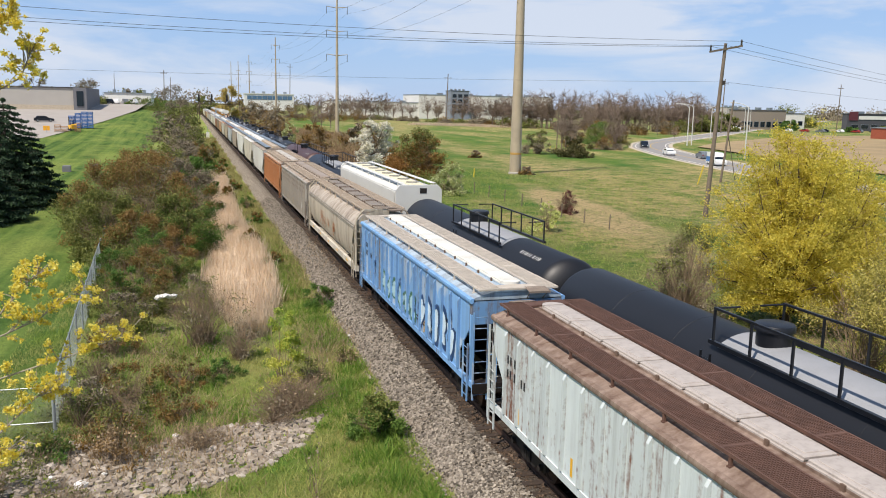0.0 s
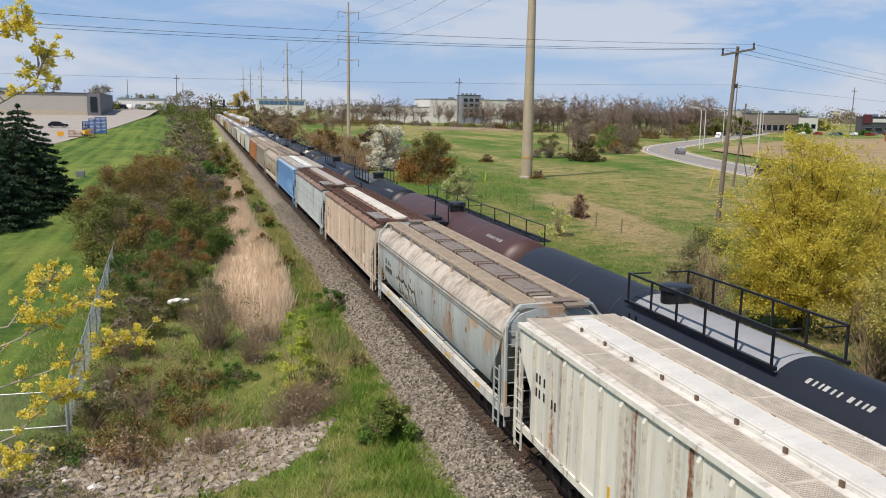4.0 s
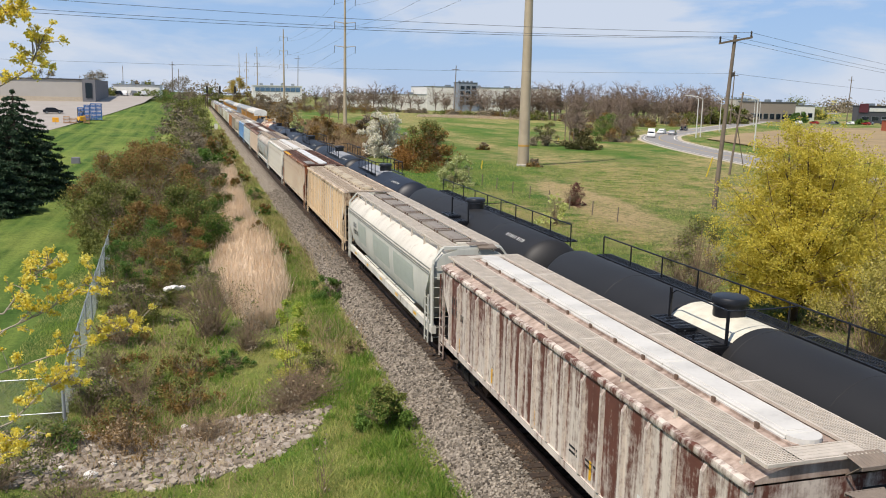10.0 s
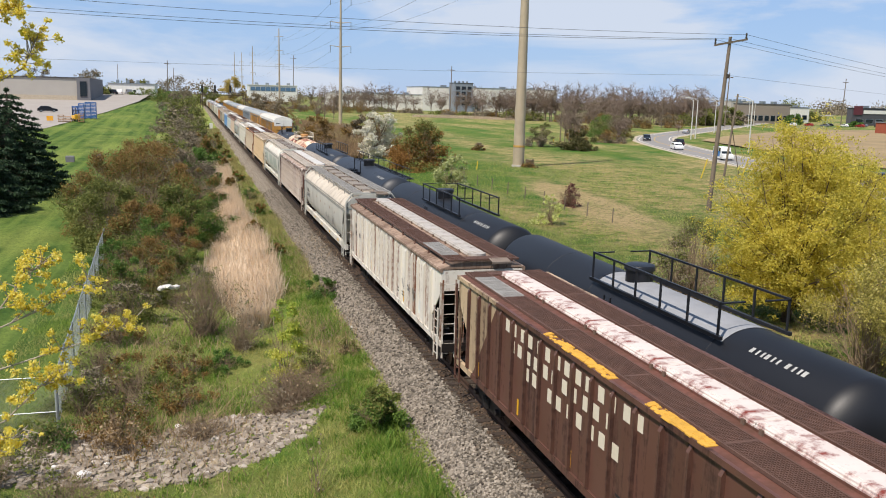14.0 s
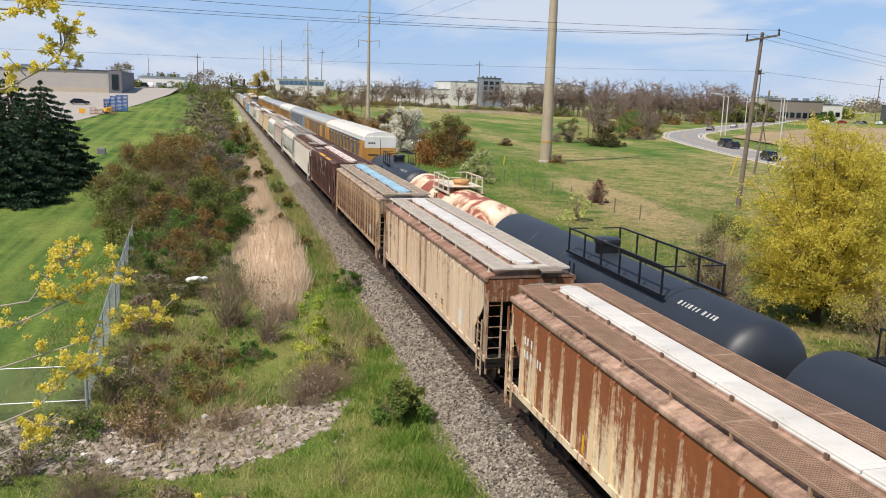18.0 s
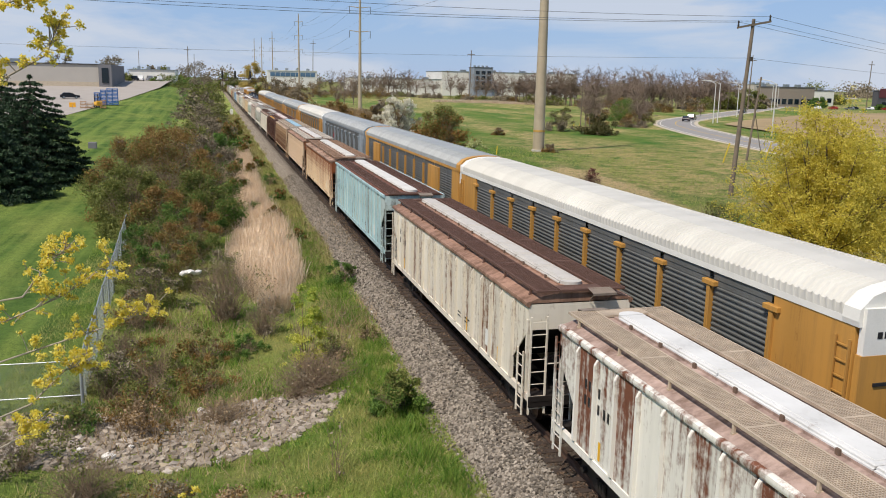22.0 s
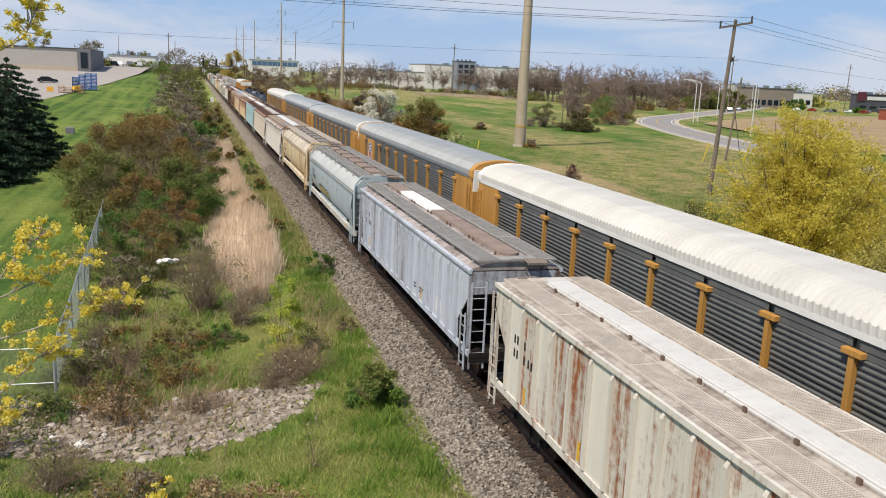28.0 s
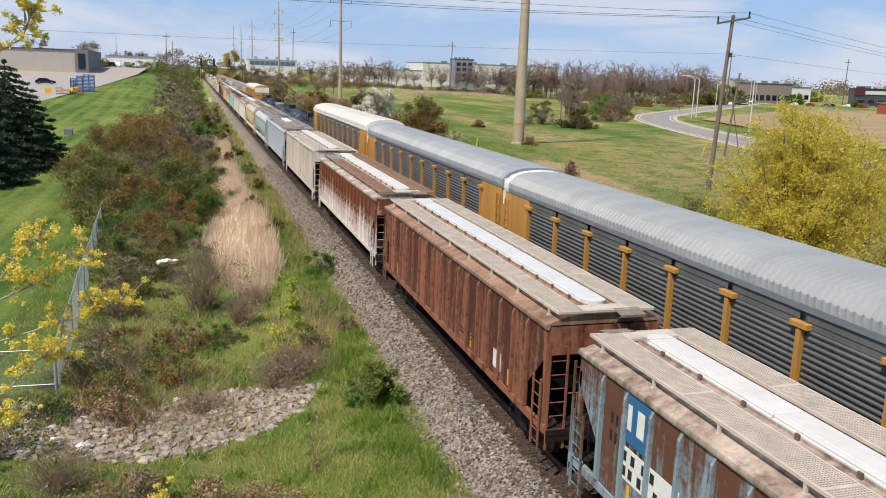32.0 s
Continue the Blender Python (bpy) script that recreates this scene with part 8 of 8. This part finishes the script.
# ---- the signal bridge over the tracks ----
sb = thing("signal_bridge", "rusty steel signal bridge over both tracks", "signal bridge")
RUST_STEEL = plain("rusty steel", "4a3a34", 0.8, 0.2, 0.3)
for x in (-5.9, 9.6):
    g = G()
    for dx in (-0.4, 0.4):
        g.rod((x + dx, 330, -1.0), (x + dx, 330, 8.6), 0.1, 6)
    for i in range(7):
        g.rod((x - 0.4, 330, i * 1.2), (x + 0.4, 330, (i + 1) * 1.2), 0.05, 4)
    part("tower", g, RUST_STEEL, sb)
for zz in (7.6, 8.6):
    part("chord", G().box(-5.9, 9.6, 329.9, 330.1, zz, zz + 0.16), RUST_STEEL, sb)
for i in range(12):
    x = -5.9 + 15.5 * i / 12
    part("brace", G().rod((x, 330, 7.6), (x + 0.65, 330, 8.6), 0.05, 4).rod((x + 0.65, 330, 8.6), (x + 1.29, 330, 7.6), 0.05, 4), RUST_STEEL, sb)
for x in (-5.6, -1.0, 4.5):
    part("signal_head", G().slab(x - 0.35, x + 0.35, 329.5, 329.8, 8.8, 11.4), INK, sb)
box = thing("signal_cabinet", "small white trackside cabinet", "cabinet", at=(-4.6, 232, ground_z(-4.6, 232)))
part("body", G().slab(-0.4, 0.4, -0.4, 0.4, 0, 1.7), WHITE, box)
part("post", G().rod((0, 0.1, 1.7), (0, 0.1, 3.4), 0.06), GALV, box)


# ---- buildings ----
def windows(ob, x0, x1, z0, z1, y, nx, nz, mat=GLASS, fill=0.7):
    for i in range(nx):
        for k in range(nz):
            w, h = (x1 - x0) / nx, (z1 - z0) / nz
            cx, cz = x0 + w * (i + 0.5), z0 + h * (k + 0.5)
            f = part("window_frame", G().box(cx - w * fill / 2 - 0.12, cx + w * fill / 2 + 0.12, y - 0.14, y, cz - h * fill / 2 - 0.12, cz + h * fill / 2 + 0.12), GALV, ob)
            part("pane", G().box(cx - w * fill / 2, cx + w * fill / 2, y - 0.18, y - 0.12, cz - h * fill / 2, cz + h * fill / 2), mat, f)


def hall(label, x0, x1, y0, y1, z0, z1, mat, trim, name="warehouse"):
    ob = thing(name, label, "building")
    part("wall", G().box(x0, x1, y0, y1, z0, z1), mat, ob)
    part("roof", G().box(x0 - 0.3, x1 + 0.3, y0 - 0.3, y1 + 0.3, z1, z1 + 0.35), trim, ob)
    for i in range(4):
        x = x0 + (x1 - x0) * (0.15 + 0.22 * i)
        part("roof_unit", G().slab(x, x + min(4, (x1 - x0) * 0.06), y0 + 6, y0 + 9, z1 + 0.35, z1 + 1.6), GALV, ob)
    return ob


lotz = lambda y: 1.6 + 0.036 * (y - 200)
lot = G().add([(-37.5, 184, lotz(184)), (-31, 240, lotz(240)), (-26.2, 300, lotz(300)), (-24, 420, lotz(420)), (-260, 420, lotz(420)), (-260, 184, lotz(184))], [(0, 1, 2, 3, 4, 5)])
tagged(part("car_park", lot, LOT), "pale grey paved yard behind the lawn", "car park", kind="structure")
wall_a = plain("panel wall grey", "a9a49c", 0.8, 0.0, 0.1, 0.2)
wall_b = plain("panel wall dark", "6d6d70", 0.8, 0.0, 0.1, 0.2)
dark_trim = plain("dark trim", "3c3d42", 0.7)
w1 = hall("grey flat-roofed warehouse behind the yard", -190, -45.0, 300, 340, 4.9, 12.1, wall_a, dark_trim)
part("corner_bay", G().box(-45.0, -41.0, 299, 341, 5.0, 12.3), wall_b, w1)
part("door", G().box(-44.0, -42.0, 298.8, 299, 6.4, 11.2), GLASS, w1, "tall dark glass door")
part("base_course", G().box(-190, -45.0, 299.8, 300, 4.9, 6.6), plain("panel base", "b5a894", 0.85), w1)
hall("long white shed behind the yard", -42, -24, 372, 400, 5.5, 11.2, WHITE, GALV)
long_w = hall("long white warehouse beyond the leafless trees", 152, 258, 602, 650, -1.2, 16.2, plain("white cladding", "cfccc4", 0.7, 0.0, 0.08, 0.1), GALV)
windows(long_w, 190, 256, 3.0, 7.0, 602, 12, 1, wall_b, 0.35)
hall("lower white wing of the long warehouse", 88, 152, 603, 650, -1.2, 10.2, plain("white cladding", "cfccc4", 0.7, 0.0, 0.08, 0.1), GALV)
tower = hall("glass stair tower of the white warehouse", 172, 186, 588, 601, -1.2, 19.2, plain("tower grey", "7d858f", 0.6), dark_trim, "office_tower")
windows(tower, 172.5, 185.5, 3.0, 17.5, 588, 3, 4)
far_l = hall("low white building with a band of blue windows", 22, 50, 505, 520, 4.0, 13.2, WHITE, WHITE, "office")
windows(far_l, 23, 49, 10.0, 12.4, 505, 9, 1, plain("blue glass", "53718c", 0.2), 0.85)
hall("low grey building by the railway", 90, 130, 640, 670, -1, 10, wall_b, GALV)
shop1 = hall("white flat-roofed shop beyond the road", 327, 356, 440, 446, -1, 8.0, WHITE, dark_trim, "shop")
windows(shop1, 328, 355, 0.4, 4.0, 440, 6, 1)
shop2 = hall("dark-fronted shop beyond the road", 352, 440, 400, 404, -1, 8.6, plain("dark cladding", "4a4b50", 0.7), dark_trim, "shop")
windows(shop2, 354, 438, 0.0, 3.0, 400, 12, 1)
part("light_band", G().box(360, 440, 399.7, 400, 5.6, 7.6), WHITE, shop2)
part("fascia", G().box(353, 359, 399.6, 400, 5.0, 10.0), plain("fascia maroon", "5a2730", 0.6), shop2)
shop3 = hall("grey shop with a long roof beyond the road", 276, 310, 400, 404, -1, 9.6, plain("stone wall", "8a8073", 0.85), plain("roof slate", "5b6066", 0.7), "shop")
windows(shop3, 277, 309, 0, 4, 400, 8, 1)
hall("red brick building at the roadside", 256, 292, 268, 280, -1, 3.3, plain("brick red", "8e4a34", 0.85, 0.0, 0.2, 1.0), GALV, "brick_building")
hall("pale office block far beyond the road", 440, 462, 640, 650, -1, 12, wall_a, GALV, "block")
hall("white hall far beyond the road", 500, 600, 560, 566, -1, 7, WHITE, GALV)
for i in range(30):
    x, y = -700 + 62 * i + r_t.uniform(-20, 20), 900 + r_t.uniform(-60, 200)
    cl = clump_ball((x, y, -1), 26, r_t.uniform(11, 19), 7, 800 + i, 0.05, 0.6)
    ob = thing("tree_belt", "distant belt of bare and budding trees", "trees", "distant tree belts")
    part("crown", quads("crown", leaves(1100, cl, 1.2, 800 + i)), (GREYTWIG, OLIVE, GREYTWIG)[i % 3], ob)


# ---- yard things ----
def car_mesh(ob, length, w, h, paint, van=False):
    """A road vehicle, nose along +y, on its wheels."""
    l = length / 2
    z0, zb = 0.28, (0.98 if not van else 1.15)
    lower = [(-l, z0), (l - 0.05, z0), (l, 0.5), (l - 0.06, zb - 0.18), (l - 1.0, zb), (-l + 0.1, zb + 0.02), (-l, zb - 0.2)]
    part("body", G().prism(lower, -w / 2, w / 2, "x"), paint, ob)
    if van:
        cab = [(-l + 0.04, zb), (l - 1.1, zb), (l - 1.8, h - 0.1), (l - 2.2, h), (-l + 0.2, h), (-l + 0.06, h - 0.15)]
    else:
        cab = [(-l + 0.35, zb), (l - 1.15, zb), (l - 1.95, h - 0.06), (l - 2.3, h), (-l + 1.0, h), (-l + 0.75, h - 0.08)]
    part("cabin", G().prism(cab, -w / 2 + 0.09, w / 2 - 0.09, "x"), paint, ob)
    f0 = l - 1.15 if not van else l - 1.1
    ws = [(f0 + 0.03, zb + 0.02), (f0 - 0.78, h - 0.12)]
    part("windscreen", G().add([(-w / 2 + 0.16, ws[0][0], ws[0][1]), (w / 2 - 0.16, ws[0][0], ws[0][1]), (w / 2 - 0.22, ws[1][0] + 0.03, ws[1][1]), (-w / 2 + 0.22, ws[1][0] + 0.03, ws[1][1])], [(0, 1, 2, 3)]), GLASS, ob)
    for s in (-1, 1):
        x = s * (w / 2 - 0.075)
        y1, y0 = (f0 - 0.45, -l + 1.0) if not van else (f0 - 0.5, f0 - 1.5)
        part("side_window", G().box(*sorted((x, x + s * 0.01)), y0, y1, zb + 0.06, h - 0.16), GLASS, ob)
        part("headlight", G().slab(*sorted((s * (w / 2 - 0.45), s * (w / 2 - 0.1))), l - 0.12, l + 0.005, 0.58, 0.72), INK_W, ob)
        part("tail_light", G().box(*sorted((s * (w / 2 - 0.35), s * (w / 2 - 0.08))), -l - 0.01, -l + 0.05, 0.65, 0.82), plain("tail lamp red", "7d1c1c", 0.4), ob)
        for y in (l - 0.9, -l + 0.85):
            wh = part("wheel", G().spin([(0.2, -0.1), (0.33, -0.1), (0.34, 0.0), (0.33, 0.1), (0.2, 0.1)], (0, 0, 0), "x", 14), INK, ob, at=(s * (w / 2 - 0.1), y, 0.34))
            part("rim", G().spin([(0.03, s * 0.105), (0.2, s * 0.11), (0.21, s * 0.09)], (0, 0, 0), "x", 10), GALV, wh)


CAR_DARK = plain("car paint dark", "1e2228", 0.25, 0.1, 0.1)
CAR_WHITE = plain("car paint white", "d9dad8", 0.3, 0.0, 0.05)
CAR_RED = plain("car paint red", "8a2620", 0.3, 0.0, 0.05)
CAR_GREY = plain("car paint grey", "70757a", 0.3, 0.2, 0.05)
pk = thing("parked_car", "black parked car on the paved yard", "car", at=(-44.6, 236, lotz(236)), turn=-1.35)
car_mesh(pk, 4.7, 1.85, 1.5, CAR_DARK)
for i, (x, y, m) in enumerate(((-36, 352, CAR_WHITE), (-33, 354, CAR_GREY), (-30, 352, CAR_WHITE), (-39, 350, CAR_DARK))):
    ob = thing("parked_car", "car parked beside the white shed", "car", "cars at the shed", (x, y, lotz(y)), 0.3 * i)
    car_mesh(ob, 4.8, 1.9, 1.9, m)
for i in range(12):
    x, y = 290 + 7.5 * i, 372 - 3.0 * (i % 3)
    ob = thing("parked_car", "car parked in front of the shops", "car", "cars at the shops", (x, y, -1.05), 0.2 * (i % 4))
    car_mesh(ob, 4.7, 1.85, 1.55, (CAR_WHITE, CAR_DARK, CAR_GREY, CAR_RED)[(i * 3) % 4])
BLUE = plain("crate blue", "2f5f9e", 0.5, 0.0, 0.15)
PALLET = plain("pallet wood", "a9825a", 0.85, 0.0, 0.25)


def stack(x, y, n, mat, w, label, name):
    z = lotz(y)
    ob = thing(name, label, "pallets" if name != "crate_stack" else "crates", "stacks in the yard", (x, y, z))
    for i in range(n):
        zz = i * 0.32
        part("deck" if mat is PALLET else "crate", G().slab(-w, w, -0.6, 0.6, zz + 0.10, zz + 0.30 if mat is BLUE else zz + 0.2, 0.01), mat, ob)
        for x0 in (-w, w - 0.1):
            part("runner", G().box(x0, x0 + 0.1, -0.6, 0.6, zz, zz + 0.1), mat, ob)


for i, (x, n) in enumerate(((-35.4, 9), (-34.0, 11), (-32.6, 12), (-31.4, 12))):
    stack(x, 214, n, BLUE, 0.62, "stack of blue plastic crates in the yard", "crate_stack")
for i, (x, n) in enumerate(((-37.0, 5), (-35.6, 4), (-32.9, 6))):
    stack(x, 203, n, PALLET, 0.6, "stack of wooden pallets at the yard's edge", "pallet_stack")
lift = thing("forklift", "yellow forklift truck beside the crates in the yard", "forklift", at=(-34.4, 206, lotz(206)), turn=0.4)
LIFT_YELLOW = plain("forklift yellow", "d9a62a", 0.5)
part("body", G().slab(-0.6, 0.6, -1.1, 0.9, 0.35, 1.25, 0.1), LIFT_YELLOW, lift)
part("counterweight", G().slab(-0.6, 0.6, -1.5, -1.1, 0.4, 1.45, 0.12), LIFT_YELLOW, lift)
part("seat", G().slab(-0.3, 0.3, -0.5, 0.1, 1.25, 1.5, 0.05), INK, lift)
part("roof_guard", G().slab(-0.55, 0.55, -0.7, 0.7, 2.3, 2.38, 0.02), INK, lift)
for x in (-0.5, 0.5):
    for y in (-0.65, 0.65):
        part("guard_post", G().rod((x, y, 1.2), (x, y * 0.95, 2.3), 0.05, 6), INK, lift)
    part("mast", G().box(x * 0.7 - 0.06, x * 0.7 + 0.06, 0.95, 1.1, 0.15, 3.0), INK, lift)
    part("fork", G().box(x * 0.7 - 0.06, x * 0.7 + 0.06, 1.1, 2.1, 0.2, 0.27), STEEL_DARK, lift)
    for y in (-0.85, 0.6):
        part("wheel", G().spin([(0.1, -0.1), (0.33, -0.1), (0.33, 0.1), (0.1, 0.1)], (x * 1.1, y, 0.33), "x", 12), INK, lift)
ys_ = thing("yard_sign", "small yellow sign on a post", "sign", at=(-38.8, 200, lotz(200) - 0.3))
part("post", G().rod((0, 0, 0), (0, 0, 1.4), 0.05), GALV, ys_)
part("board", G().slab(-0.65, 0.65, -0.04, 0.04, 0.7, 1.7), plain("sign orange", "e0a01e", 0.6), ys_)
for x, y in ((-24.5, 118), (-21.5, 121)):
    ob = thing("utility_box", "small dark utility box on the lawn", "cabinet", "boxes on the lawn", (x, y, ground_z(x, y)))
    part("body", G().slab(-0.5, 0.5, -0.4, 0.4, 0, 0.8, 0.08), wall_b, ob)

# ---- traffic on the road ----
DRIVING = []
RP = [Vector((q.x, q.y)) for q in ROAD_LINE]
RS = [0.0]
for a, b in zip(RP, RP[1:]):
    RS.append(RS[-1] + (b - a).length)


def road_at(s):
    s = min(max(s, RS[0] + 0.1), RS[-1] - 0.1)
    x = np.interp(s, RS, [p.x for p in RP])
    y = np.interp(s, RS, [p.y for p in RP])
    s2 = s + 1.0
    d = Vector((np.interp(s2, RS, [p.x for p in RP]) - x, np.interp(s2, RS, [p.y for p in RP]) - y)).normalized()
    return Vector((x, y)), d


def road_s(y):
    return float(np.interp(y, [p.y for p in RP], RS))


def drive(ob, t0, y0, speed, lane):
    """Rows at even seconds; speed is negative towards the bridge."""
    s0 = road_s(y0)
    rows = []
    for t in range(33):
        p, d = road_at(s0 + speed * (t - t0))
        if speed < 0:
            d = -d
        q = p + Vector((d.y, -d.x)) * lane
        rows.append((t, pose(q.x, q.y, ROAD_Z + 0.02, 0, 0, math.degrees(math.atan2(-d.x, d.y)))))
    DRIVING.append((ob, rows))


TRAFFIC = [
    ("car", "dark suv driving on the road", 4.8, 1.9, 1.75, CAR_DARK, False, 0, 193, -20.0), ("car", "white sedan driving on the road", 4.7, 1.85, 1.45, CAR_WHITE, False, 0, 163, -20.0),
    ("van", "white and blue van driving on the road", 5.4, 2.0, 2.3, CAR_WHITE, True, 0, 133, -20.0), ("van", "white delivery van driving on the road", 5.4, 2.0, 2.3, CAR_WHITE, True, 11, 190, -20.5),
    ("car", "white car following the van", 4.6, 1.85, 1.5, CAR_WHITE, False, 12, 197, -20.0), ("car", "dark car following at a distance", 4.7, 1.85, 1.6, CAR_DARK, False, 14, 196, -19.0),
    ("car", "black car driving off along the bend", 4.6, 1.85, 1.45, CAR_DARK, False, 20, 189, 17.5), ("car", "dark car driving off along the road", 4.7, 1.85, 1.6, CAR_DARK, False, 14, 176, 19.5),
    ("car", "dark pickup driving off along the road", 5.2, 1.95, 1.8, CAR_DARK, False, 17, 143, 19.0), ("car", "grey car driving off far along the road", 4.6, 1.85, 1.45, CAR_GREY, False, 28, 330, 8.0),
    ("car", "white car approaching far along the road", 4.6, 1.85, 1.45, CAR_WHITE, False, 31, 345, -8.0), ("car", "red car approaching far along the road", 4.6, 1.85, 1.45, CAR_RED, False, 31, 372, -8.0),
]
for nm, lb, l, w, h, m, is_van, t0, y0, v in TRAFFIC:
    ob = thing(nm, lb, nm, "traffic on the road")
    car_mesh(ob, l, w, h, m, is_van)
    if is_van:
        part("side_panel", G().box(w / 2 - 0.005, w / 2 + 0.006, -l / 2 + 0.2, l / 2 - 1.6, 0.6, 1.5), plain("van blue", "2f6fb0", 0.4), ob)
    drive(ob, t0, y0, v, 2.2)


def motions():
    """The two trains roll past each other; cars drive on the road."""
    for car, mid, speed, x in MOVING:
        walk(car, [(0, pose(x, mid, 0)), (16, pose(x, mid + 16 * speed, 0)), (32, pose(x, mid + 32 * speed, 0))])
    for car, rows in DRIVING:
        walk(car, rows)


motions()
